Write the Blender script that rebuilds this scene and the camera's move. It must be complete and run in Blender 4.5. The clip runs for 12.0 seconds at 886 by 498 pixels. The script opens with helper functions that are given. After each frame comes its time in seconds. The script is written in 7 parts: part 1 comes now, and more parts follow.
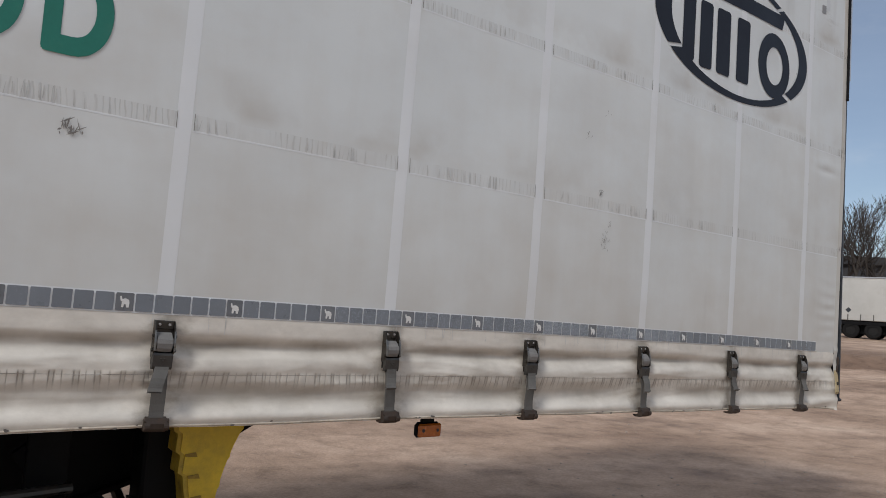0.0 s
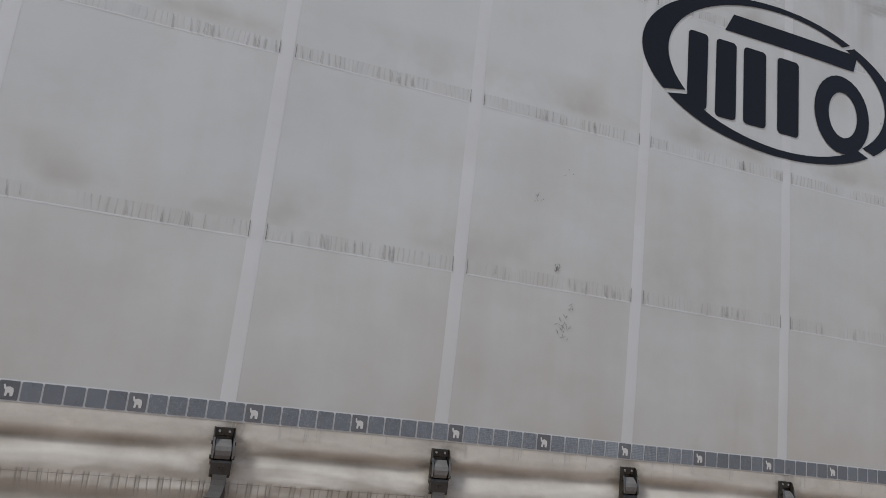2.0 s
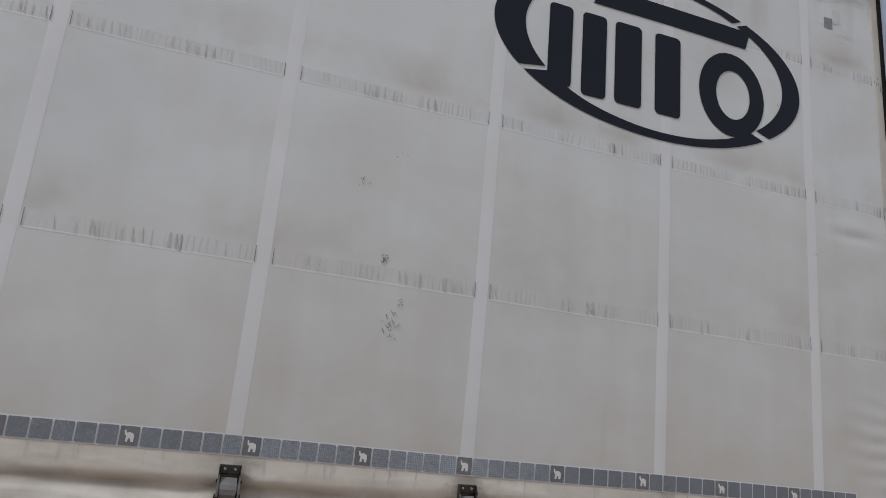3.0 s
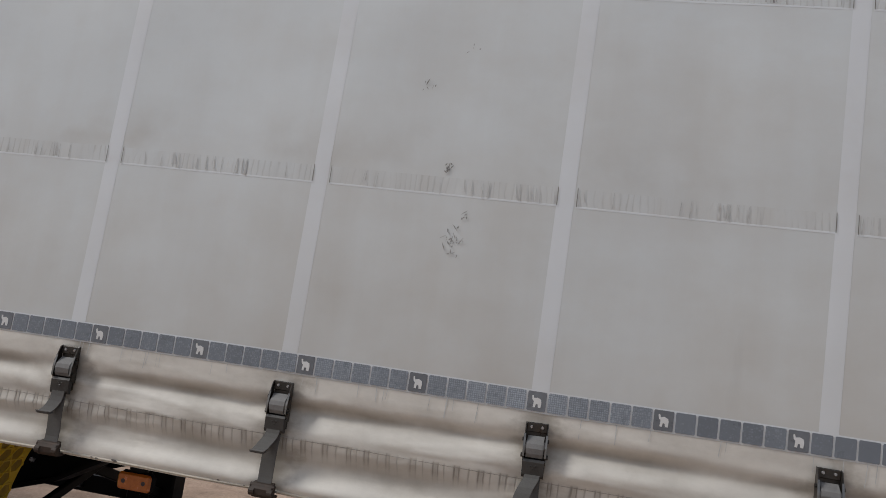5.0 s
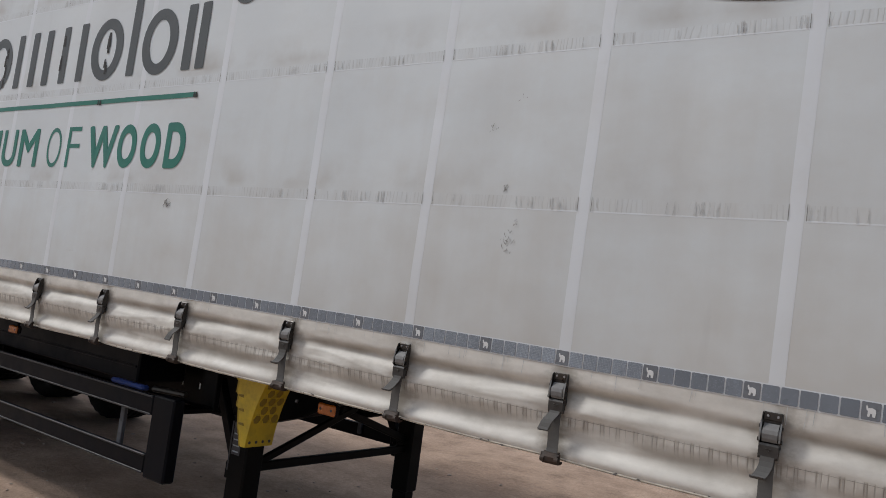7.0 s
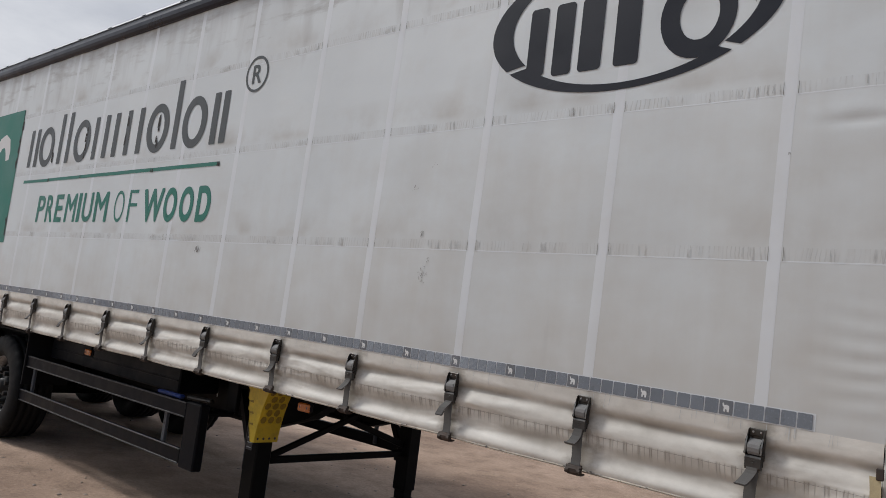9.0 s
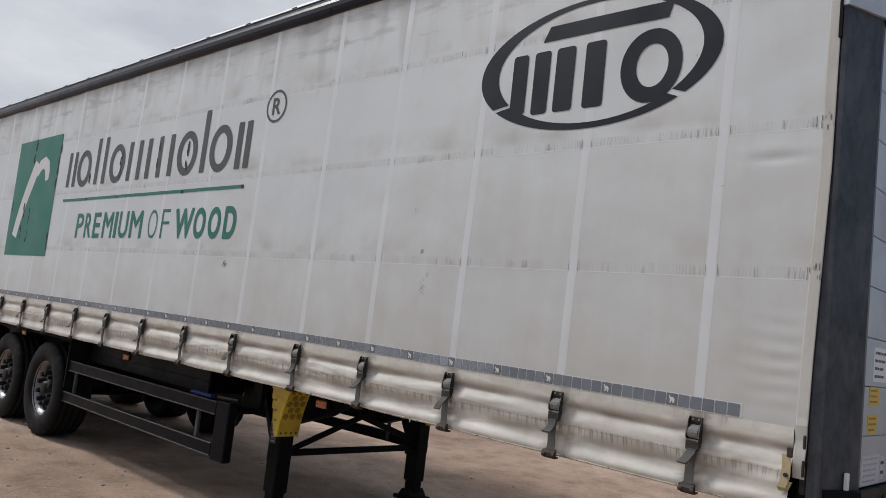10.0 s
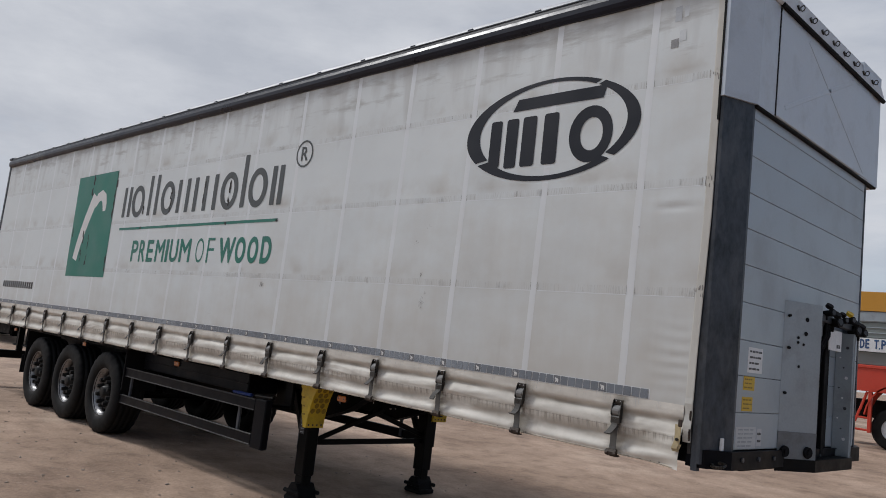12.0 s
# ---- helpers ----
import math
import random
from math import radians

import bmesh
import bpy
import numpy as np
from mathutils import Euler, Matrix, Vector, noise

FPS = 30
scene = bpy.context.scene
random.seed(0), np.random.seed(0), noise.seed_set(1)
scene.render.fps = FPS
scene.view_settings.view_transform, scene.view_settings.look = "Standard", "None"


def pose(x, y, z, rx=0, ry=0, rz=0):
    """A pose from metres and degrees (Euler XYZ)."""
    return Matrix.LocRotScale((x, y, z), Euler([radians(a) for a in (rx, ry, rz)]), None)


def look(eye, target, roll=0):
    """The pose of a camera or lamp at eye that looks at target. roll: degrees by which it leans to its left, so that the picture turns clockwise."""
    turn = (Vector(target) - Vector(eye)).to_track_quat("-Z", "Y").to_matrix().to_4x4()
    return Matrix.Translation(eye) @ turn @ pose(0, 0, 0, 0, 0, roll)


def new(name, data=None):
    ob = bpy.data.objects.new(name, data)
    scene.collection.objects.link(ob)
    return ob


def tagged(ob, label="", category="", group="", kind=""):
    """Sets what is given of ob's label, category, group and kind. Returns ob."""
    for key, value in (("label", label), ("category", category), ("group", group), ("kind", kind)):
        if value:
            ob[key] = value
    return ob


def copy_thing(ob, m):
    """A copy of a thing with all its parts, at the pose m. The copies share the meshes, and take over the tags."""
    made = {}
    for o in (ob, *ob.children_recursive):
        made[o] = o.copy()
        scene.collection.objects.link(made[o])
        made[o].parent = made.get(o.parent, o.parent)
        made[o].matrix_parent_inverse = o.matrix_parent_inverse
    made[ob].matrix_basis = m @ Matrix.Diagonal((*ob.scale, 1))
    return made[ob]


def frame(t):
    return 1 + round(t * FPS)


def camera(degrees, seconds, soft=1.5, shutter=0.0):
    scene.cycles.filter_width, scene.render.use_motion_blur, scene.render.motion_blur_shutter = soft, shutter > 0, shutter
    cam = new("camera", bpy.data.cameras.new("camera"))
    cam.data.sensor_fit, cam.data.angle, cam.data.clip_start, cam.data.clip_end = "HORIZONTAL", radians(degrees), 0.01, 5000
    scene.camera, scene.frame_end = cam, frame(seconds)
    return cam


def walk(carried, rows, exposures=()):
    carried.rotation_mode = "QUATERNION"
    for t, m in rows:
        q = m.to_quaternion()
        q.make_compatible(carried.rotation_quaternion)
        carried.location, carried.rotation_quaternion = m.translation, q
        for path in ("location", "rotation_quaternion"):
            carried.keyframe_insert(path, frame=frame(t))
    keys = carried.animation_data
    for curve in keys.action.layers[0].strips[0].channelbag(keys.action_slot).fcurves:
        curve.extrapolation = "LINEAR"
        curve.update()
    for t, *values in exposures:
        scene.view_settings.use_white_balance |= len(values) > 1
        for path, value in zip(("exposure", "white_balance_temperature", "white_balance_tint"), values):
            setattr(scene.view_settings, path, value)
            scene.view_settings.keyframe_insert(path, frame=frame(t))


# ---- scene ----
cam = camera(59.5, 12.0, soft=0.9)
PATH = [
    (0, (-4.606, -2.41, 1.535), (-3.403, -0.82, 1.689), 3.8),
    (0.3, (-4.404, -2.384, 1.544), (-3.217, -0.781, 1.684), 3.8),
    (0.5, (-4.265, -2.367, 1.532), (-3.08, -0.764, 1.693), 3.6),
    (0.7, (-4.134, -2.367, 1.546), (-2.95, -0.766, 1.727), 3.7),
    (1, (-3.97, -2.385, 1.524), (-2.789, -0.787, 1.749), 3.7),
    (1.2, (-3.827, -2.417, 1.548), (-2.653, -0.814, 1.772), 4.0),
    (1.5, (-3.626, -2.493, 1.554), (-2.603, -0.791, 1.798), 4.3),
    (1.8, (-3.428, -2.518, 1.547), (-2.655, -0.7, 1.857), 4.9),
    (2.0, (-3.295, -2.515, 1.537), (-2.609, -0.684, 1.957), 5.6),
    (2.2, (-3.14, -2.489, 1.533), (-2.471, -0.659, 1.985), 5.5),
    (2.5, (-2.897, -2.454, 1.516), (-2.222, -0.638, 2.016), 5.0),
    (2.7, (-2.753, -2.439, 1.505), (-2.079, -0.629, 2.023), 4.6),
    (4.3, (-1.849, -2.319, 1.512), (-1.623, -0.376, 1.927), 6.8),
    (4.5, (-1.741, -2.274, 1.521), (-1.654, -0.314, 1.91), 6.7),
    (4.7, (-1.616, -2.227, 1.542), (-1.759, -0.261, 1.879), 7.4),
    (5, (-1.438, -2.211, 1.553), (-1.826, -0.269, 1.835), 7.8),
    (5.2, (-1.296, -2.22, 1.567), (-1.835, -0.31, 1.818), 8.1),
    (5.5, (-1.134, -2.284, 1.588), (-1.883, -0.44, 1.786), 8.1),
    (5.8, (-0.967, -2.372, 1.581), (-1.907, -0.616, 1.754), 8.0),
    (6, (-0.861, -2.465, 1.584), (-1.871, -0.746, 1.752), 8.0),
    (6.5, (-0.582, -2.563, 1.624), (-1.754, -0.949, 1.765), 7.7),
    (6.7, (-0.456, -2.605, 1.612), (-1.604, -0.973, 1.753), 7.7),
    (8.3, (0.556, -2.895, 1.614), (-0.758, -1.4, 1.817), 7.0),
    (8.5, (0.651, -2.885, 1.605), (-0.67, -1.399, 1.82), 7.3),
    (9, (0.979, -2.975, 1.616), (-0.362, -1.506, 1.825), 7.1),
    (9.5, (1.241, -3.139, 1.623), (-0.12, -1.688, 1.83), 6.9),
    (10, (1.471, -3.345, 1.65), (0.097, -1.908, 1.858), 6.6),
    (10.5, (1.753, -3.487, 1.651), (0.373, -2.055, 1.858), 6.5),
    (11, (2.022, -3.685, 1.617), (0.645, -2.253, 1.845), 6.8),
    (11.5, (2.262, -3.859, 1.646), (0.857, -2.453, 1.865), 6.2),
    (12, (2.464, -4.088, 1.611), (1.048, -2.696, 1.852), 6.5),
]
EXPOSURES = [(0, -0.19, 6520, 10), (1, -0.31, 6470, 10), (1.5, -0.34, 6460, 10), (2, -0.36, 6440, 10), (4.5, -0.35, 6520, 10), (6, -0.22, 6450, 10), (6.5, -0.19, 6430, 10), (8.5, -0.19, 6480, 10), (10, -0.17, 6470, 10), (10.5, -0.19, 6460, 10), (11, -0.23, 6460, 10), (12, -0.32, 6410, 10)]
walk(cam, [(t, look(eye, target, roll)) for t, eye, target, roll in PATH], EXPOSURES)

# ---------------------------------------------------------------- world and light
SUN_ELEVATION, SUN_HEADING = radians(46), radians(200)  # heading counted from +x towards +y


def build_world():
    world = bpy.data.worlds.new("hazy_sky")
    world.use_nodes = True
    scene.world = world
    nt = world.node_tree
    nt.nodes.clear()
    out = nt.nodes.new("ShaderNodeOutputWorld")
    bg = nt.nodes.new("ShaderNodeBackground")
    sky = nt.nodes.new("ShaderNodeTexSky")
    sky.sky_type, sky.sun_disc = "NISHITA", False
    sky.sun_elevation, sky.sun_rotation = SUN_ELEVATION, math.pi / 2 - SUN_HEADING
    sky.air_density, sky.dust_density, sky.ozone_density = 1.0, 0.25, 2.4
    coord = nt.nodes.new("ShaderNodeTexCoord")
    mapping = nt.nodes.new("ShaderNodeMapping")
    mapping.inputs["Scale"].default_value = (1.0, 1.3, 3.4)
    mapping.inputs["Location"].default_value = (0.35, 0.1, 0.0)
    cloud = nt.nodes.new("ShaderNodeTexNoise")
    cloud.inputs["Scale"].default_value, cloud.inputs["Detail"].default_value = 1.7, 7
    cloud.inputs["Roughness"].default_value = 0.55
    split = nt.nodes.new("ShaderNodeSeparateXYZ")
    drift = nt.nodes.new("ShaderNodeMath")
    drift.operation, drift.inputs[1].default_value = "MULTIPLY_ADD", -0.25
    ramp = nt.nodes.new("ShaderNodeValToRGB")
    ramp.color_ramp.elements[0].position, ramp.color_ramp.elements[1].position = 0.27, 0.64
    ramp.color_ramp.elements[0].color = (0.2, 0.2, 0.2, 1)
    mix = nt.nodes.new("ShaderNodeMixRGB")
    billow, folds = nt.nodes.new("ShaderNodeTexNoise"), nt.nodes.new("ShaderNodeValToRGB")
    billow.inputs["Scale"].default_value, billow.inputs["Detail"].default_value, billow.inputs["Roughness"].default_value = 3.2, 8, 0.6
    folds.color_ramp.elements[0].position, folds.color_ramp.elements[1].position = 0.33, 0.66
    folds.color_ramp.elements[0].color = (CLOUD * 0.77, CLOUD * 0.81, CLOUD * 0.90, 1)
    folds.color_ramp.elements[1].color = (CLOUD * 1.02, CLOUD * 1.05, CLOUD * 1.12, 1)
    link = nt.links.new
    link(coord.outputs["Generated"], mapping.inputs["Vector"])
    link(mapping.outputs[0], cloud.inputs["Vector"])
    link(mapping.outputs[0], billow.inputs["Vector"])
    link(billow.outputs["Fac"], folds.inputs["Fac"])
    link(folds.outputs["Color"], mix.inputs[2])
    link(coord.outputs["Generated"], split.inputs[0])
    link(split.outputs["X"], drift.inputs[0])
    link(cloud.outputs["Fac"], drift.inputs[2])
    link(drift.outputs[0], ramp.inputs["Fac"])
    link(ramp.outputs["Color"], mix.inputs["Fac"])
    link(sky.outputs[0], mix.inputs[1])
    link(mix.outputs[0], bg.inputs["Color"])
    bg.inputs["Strength"].default_value = SKY_STRENGTH
    link(bg.outputs[0], out.inputs[0])
    sun = bpy.data.lights.new("sun", "SUN")
    sun.energy, sun.angle, sun.color = SUN_STRENGTH, radians(12), (1.0, 0.98, 0.96)
    way = Vector((math.cos(SUN_HEADING) * math.cos(SUN_ELEVATION), math.sin(SUN_HEADING) * math.cos(SUN_ELEVATION), math.sin(SUN_ELEVATION)))
    lamp = new("sun", sun)
    lamp.matrix_world = look(way * 60, (0, 0, 0))


SKY_STRENGTH, SUN_STRENGTH, CLOUD = 0.102, 2.5, 7.4
build_world()


# ---------------------------------------------------------------- materials
BUCKLES = [-0.058, -0.797, -1.547, -2.295, -3.008] + [-3.834 - 0.765 * i for i in range(12)]  # places of the buckles along the trailer


def mat(name, col, rough=0.6, metal=0.0, var=0.15, scale=3.0, fine=70.0, bump=0.15, depth=0.004, stain=None, amount=0.0, stain_scale=2.0,
        stretch=(1, 1, 1), per_piece=0.0, coat=0.0, shine=0.5, grain=0.45):
    """Base colour varied at two scales, with stains of another colour, uneven gloss and fine relief."""
    m = bpy.data.materials.new(name)
    m.use_nodes = True
    nt = m.node_tree
    link, node = nt.links.new, nt.nodes.new
    bsdf = nt.nodes["Principled BSDF"]
    bsdf.inputs["Metallic"].default_value = metal
    bsdf.inputs["Coat Weight"].default_value = coat
    bsdf.inputs["Specular IOR Level"].default_value = shine
    geo, mapping = node("ShaderNodeNewGeometry"), node("ShaderNodeMapping")
    mapping.inputs["Scale"].default_value = stretch
    link(geo.outputs["Position"], mapping.inputs["Vector"])

    def noise_at(size, detail, rough_=0.6):
        n = node("ShaderNodeTexNoise")
        n.inputs["Scale"].default_value, n.inputs["Detail"].default_value, n.inputs["Roughness"].default_value = size, detail, rough_
        link(mapping.outputs[0], n.inputs["Vector"])
        return n.outputs["Fac"]

    large, small = noise_at(scale, 5), noise_at(fine, 4)
    both = node("ShaderNodeMath")
    both.operation, both.inputs[1].default_value = "MULTIPLY_ADD", grain
    link(small, both.inputs[0])
    link(large, both.inputs[2])
    ramp = node("ShaderNodeValToRGB")
    low, high = ramp.color_ramp.elements
    low.position, high.position = 0.225 + grain * 0.5, 0.775 + grain * 0.5
    low.color = tuple(max(0.0, c * (1 - var)) for c in col) + (1,)
    high.color = tuple(min(1.0, c * (1 + var)) for c in col) + (1,)
    link(both.outputs[0], ramp.inputs["Fac"])
    colour = ramp.outputs["Color"]
    if stain:
        mask = node("ShaderNodeValToRGB")
        mask.color_ramp.elements[0].position, mask.color_ramp.elements[1].position = 0.5, 0.78
        mask.color_ramp.elements[1].color = (amount, amount, amount, 1)
        link(noise_at(stain_scale, 8, 0.65), mask.inputs["Fac"])
        over = node("ShaderNodeMixRGB")
        over.inputs[2].default_value = (*stain, 1)
        link(mask.outputs["Color"], over.inputs["Fac"])
        link(colour, over.inputs[1])
        colour = over.outputs[0]
    if per_piece:
        info, value = node("ShaderNodeObjectInfo"), node("ShaderNodeHueSaturation")
        spread = node("ShaderNodeMapRange")
        spread.inputs["To Min"].default_value, spread.inputs["To Max"].default_value = 1 - per_piece, 1 + per_piece
        link(info.outputs["Random"], spread.inputs["Value"])
        link(spread.outputs[0], value.inputs["Value"])
        link(colour, value.inputs["Color"])
        colour = value.outputs[0]
    link(colour, bsdf.inputs["Base Color"])
    gloss = node("ShaderNodeMapRange")
    gloss.inputs["From Min"].default_value, gloss.inputs["From Max"].default_value = 0.3, 0.7
    gloss.inputs["To Min"].default_value, gloss.inputs["To Max"].default_value = max(0.03, rough - 0.12), min(1.0, rough + 0.12)
    link(large, gloss.inputs["Value"])
    link(gloss.outputs[0], bsdf.inputs["Roughness"])
    if bump:
        b = node("ShaderNodeBump")
        b.inputs["Strength"].default_value, b.inputs["Distance"].default_value = bump, depth
        link(both.outputs[0], b.inputs["Height"])
        link(b.outputs[0], bsdf.inputs["Normal"])
    return m


M_CURTAIN = mat("white_pvc", (0.662, 0.700, 0.708), 0.46, var=0.07, scale=1.1, fine=60, bump=0.06, depth=0.003, stain=(0.50, 0.475, 0.43), amount=0.34, stain_scale=1.5, stretch=(0.7, 1, 1.2), grain=0.06)
M_SKIRT = mat("cream_pvc", (0.715, 0.678, 0.610), 0.54, var=0.17, scale=7, fine=45, bump=0.22, depth=0.004, stain=(0.33, 0.285, 0.225), amount=0.55, stain_scale=5.5, stretch=(0.8, 1, 1.3), shine=0.3, grain=0.3)
M_HEM = mat("grimy_hem", (0.50, 0.45, 0.37), 0.6, var=0.25, scale=6, fine=60, bump=0.2, depth=0.002, stain=(0.05, 0.042, 0.034), amount=0.95, stain_scale=9.0, stretch=(1, 1, 1))
M_BAND = mat("pale_pvc_band", (0.720, 0.752, 0.775), 0.42, var=0.04, scale=2, fine=80, bump=0.04, depth=0.002, stain=(0.60, 0.585, 0.55), amount=0.35, stain_scale=3.0, grain=0.06)
M_EDGE = mat("grimy_cream_hem", (0.555, 0.545, 0.505), 0.55, var=0.12, scale=4, fine=70, bump=0.1, depth=0.003, stain=(0.33, 0.29, 0.23), amount=0.5, stain_scale=6, stretch=(1, 1, 0.4), grain=0.12)
M_WEB = mat("pvc_over_webbing", (0.640, 0.674, 0.681), 0.5, var=0.07, scale=9, fine=90, bump=0.3, depth=0.004, stain=(0.52, 0.50, 0.465), amount=0.45, stain_scale=7.0, stretch=(2.5, 1, 0.5), grain=0.15)
M_SCUFF = mat("scrape_dirt", (0.27, 0.262, 0.25), 0.8, var=0.4, scale=60, bump=0)
M_CREASE = mat("dark_crease_and_grime", (0.20, 0.19, 0.18), 0.8, var=0.3, scale=30, bump=0)
M_CRACK = mat("black_crack", (0.028, 0.026, 0.025), 0.8, var=0.3, scale=30, bump=0)
M_PLEAT = mat("brown_grey_seam", (0.36, 0.335, 0.30), 0.7, var=0.3, scale=40, bump=0)
M_CREASE_PALE = mat("pale_crease_line", (0.50, 0.505, 0.495), 0.8, var=0.25, scale=30, bump=0)
M_NAVY = mat("navy_print", (0.009, 0.011, 0.019), 0.45, var=0.2, scale=3, bump=0.05, shine=0.3)
M_GREEN = mat("green_print", (0.010, 0.165, 0.122), 0.5, var=0.14, scale=3, bump=0.08, stain=(0.09, 0.2, 0.15), amount=0.4, stain_scale=6)
M_CHARCOAL = mat("charcoal_print", (0.085, 0.095, 0.098), 0.5, var=0.2, scale=5, bump=0.05, shine=0.3)
M_WHITE = mat("white_print", (0.68, 0.68, 0.67), 0.5, var=0.08, bump=0.05)
M_EMBLEM = mat("dark_reflective", (0.15, 0.16, 0.175), 0.35, var=0.15, scale=40, bump=0.1, per_piece=0.12)
M_STEEL = mat("aged_steel", (0.042, 0.038, 0.033), 0.36, 0.5, var=0.35, scale=18, fine=150, bump=0.2, depth=0.002, stain=(0.07, 0.042, 0.026), amount=0.5, stain_scale=22)
M_BRIGHT_EDGE = mat("bright_steel_edge", (0.20, 0.195, 0.185), 0.35, 0.8, var=0.35, scale=40, bump=0.1)
M_LEVER = mat("grey_pressed_steel", (0.058, 0.056, 0.053), 0.42, 0.5, var=0.3, scale=25, fine=150, bump=0.15, depth=0.002, stain=(0.05, 0.036, 0.026), amount=0.5, stain_scale=25)
M_RIVET = mat("polished_rivet", (0.42, 0.42, 0.43), 0.3, 0.8, var=0.2, scale=60, bump=0)
M_ROLL = mat("pale_strap_roll", (0.17, 0.166, 0.16), 0.7, var=0.25, scale=30, fine=260, bump=0.4, depth=0.002)
M_RUST = mat("rusty_hook", (0.046, 0.034, 0.027), 0.65, 0.3, var=0.35, scale=25, bump=0.3, stain=(0.085, 0.042, 0.024), amount=0.6, stain_scale=20)
M_STRAP = mat("grey_webbing", (0.098, 0.094, 0.088), 0.85, var=0.2, scale=20, fine=260, bump=0.4, depth=0.002)
M_BEIGE = mat("beige_webbing", (0.42, 0.34, 0.20), 0.85, var=0.2, scale=20, fine=260, bump=0.4, depth=0.002)
M_BLACK = mat("black_chassis_paint", (0.005, 0.0055, 0.006), 0.5, var=0.35, scale=6, bump=0.12, stain=(0.014, 0.012, 0.011), amount=0.35, stain_scale=3.5, shine=0.09)
M_GUARD = mat("dark_guard_paint", (0.0045, 0.0052, 0.0075), 0.45, var=0.25, scale=6, bump=0.08, stain=(0.012, 0.011, 0.010), amount=0.35, stain_scale=7, shine=0.09)
M_LIP = mat("dust_and_highlight_lip", (0.016, 0.018, 0.022), 0.5, var=0.4, scale=9, bump=0.08, stain=(0.075, 0.068, 0.06), amount=0.6, stain_scale=6)
M_ALU = mat("worn_aluminium", (0.42, 0.43, 0.45), 0.4, 0.8, var=0.15, scale=10, bump=0.08)
M_RAIL = mat("dark_roof_rail", (0.011, 0.013, 0.024), 0.34, var=0.25, scale=3, bump=0.05, stain=(0.026, 0.027, 0.036), amount=0.3, stain_scale=2.5, shine=0.24)
M_ROOF = mat("roof_tarpaulin", (0.50, 0.52, 0.55), 0.5, var=0.15, scale=2, bump=0.2, depth=0.01)
M_GALV = mat("weathered_galvanised_steel", (0.050, 0.058, 0.070), 0.5, 0.4, var=0.6, scale=5, fine=40, bump=0.12, stain=(0.135, 0.14, 0.15), amount=0.7, stain_scale=6.0, stretch=(1, 1, 0.5))
M_CAP = mat("blue_grey_cap", (0.50, 0.555, 0.62), 0.42, 0.15, var=0.08, scale=3, bump=0.05, stain=(0.2, 0.2, 0.2), amount=0.35, stain_scale=4)
M_BOARD = mat("blue_grey_board", (0.36, 0.41, 0.455), 0.42, 0.2, var=0.07, scale=3, bump=0.04, stain=(0.2, 0.2, 0.2), amount=0.3, stain_scale=3, per_piece=0.03)
M_PLATE = mat("grey_steel_plate", (0.33, 0.37, 0.40), 0.45, 0.3, var=0.12, scale=5, bump=0.06, stain=(0.14, 0.13, 0.12), amount=0.5, stain_scale=6)
M_KICK = mat("grimy_steel_plate", (0.17, 0.185, 0.20), 0.5, 0.3, var=0.2, scale=7, bump=0.08, stain=(0.08, 0.075, 0.07), amount=0.6, stain_scale=8)
M_DARK = mat("black_rubber", (0.008, 0.008, 0.009), 0.7, var=0.3, scale=12, bump=0.2, shine=0.12)
M_TYRE = mat("tyre_rubber", (0.0075, 0.0075, 0.0078), 0.75, var=0.3, scale=9, bump=0.25, stain=(0.045, 0.038, 0.032), amount=0.25, stain_scale=6, shine=0.2)
M_RIM = mat("silver_rim", (0.24, 0.24, 0.245), 0.40, 0.8, var=0.4, scale=18, bump=0.15, stain=(0.05, 0.042, 0.036), amount=0.85, stain_scale=16)
M_DISC = mat("dusty_wheel_disc", (0.05, 0.048, 0.045), 0.55, 0.25, var=0.5, scale=22, bump=0.2, stain=(0.022, 0.019, 0.017), amount=0.85, stain_scale=16, shine=0.3)
M_HUB = mat("dirty_hub", (0.016, 0.016, 0.016), 0.6, 0.2, var=0.4, scale=20, bump=0.2, shine=0.25)
M_YELLOW_CUP = mat("dark_yellow", (0.27, 0.18, 0.022), 0.6, var=0.3, scale=30, bump=0.1)
M_YELLOW_GRIME = mat("grimy_yellow_plastic", (0.40, 0.28, 0.03), 0.6, var=0.3, scale=14, bump=0.2, stain=(0.05, 0.034, 0.02), amount=0.9, stain_scale=26)
M_YELLOW = mat("yellow_plastic", (0.62, 0.44, 0.03), 0.45, var=0.15, scale=8, bump=0.08, stain=(0.16, 0.10, 0.03), amount=0.5, stain_scale=9)
M_LABEL_YELLOW = mat("yellow_sticker", (0.62, 0.40, 0.02), 0.5, var=0.12, scale=30, bump=0)
M_PAPER = mat("white_sticker", (0.72, 0.73, 0.74), 0.5, var=0.1, scale=40, bump=0)
M_PATCH = mat("grey_patch", (0.47, 0.50, 0.53), 0.5, var=0.12, scale=20, bump=0.05)
M_PATCH_PALE = mat("pale_patch", (0.58, 0.61, 0.63), 0.5, var=0.12, scale=20, bump=0.05)
M_PATCH_DARK = mat("dark_patch", (0.25, 0.25, 0.255), 0.5, var=0.25, scale=30, bump=0.05)
M_PALE_LABEL = mat("pale_sticker", (0.50, 0.52, 0.54), 0.5, var=0.1, scale=40, bump=0)
M_INK = mat("ink", (0.05, 0.05, 0.055), 0.6, var=0.1, bump=0)
M_AMBER = mat("amber_lens", (0.36, 0.095, 0.012), 0.2, var=0.25, scale=60, bump=0.1, coat=0.5)
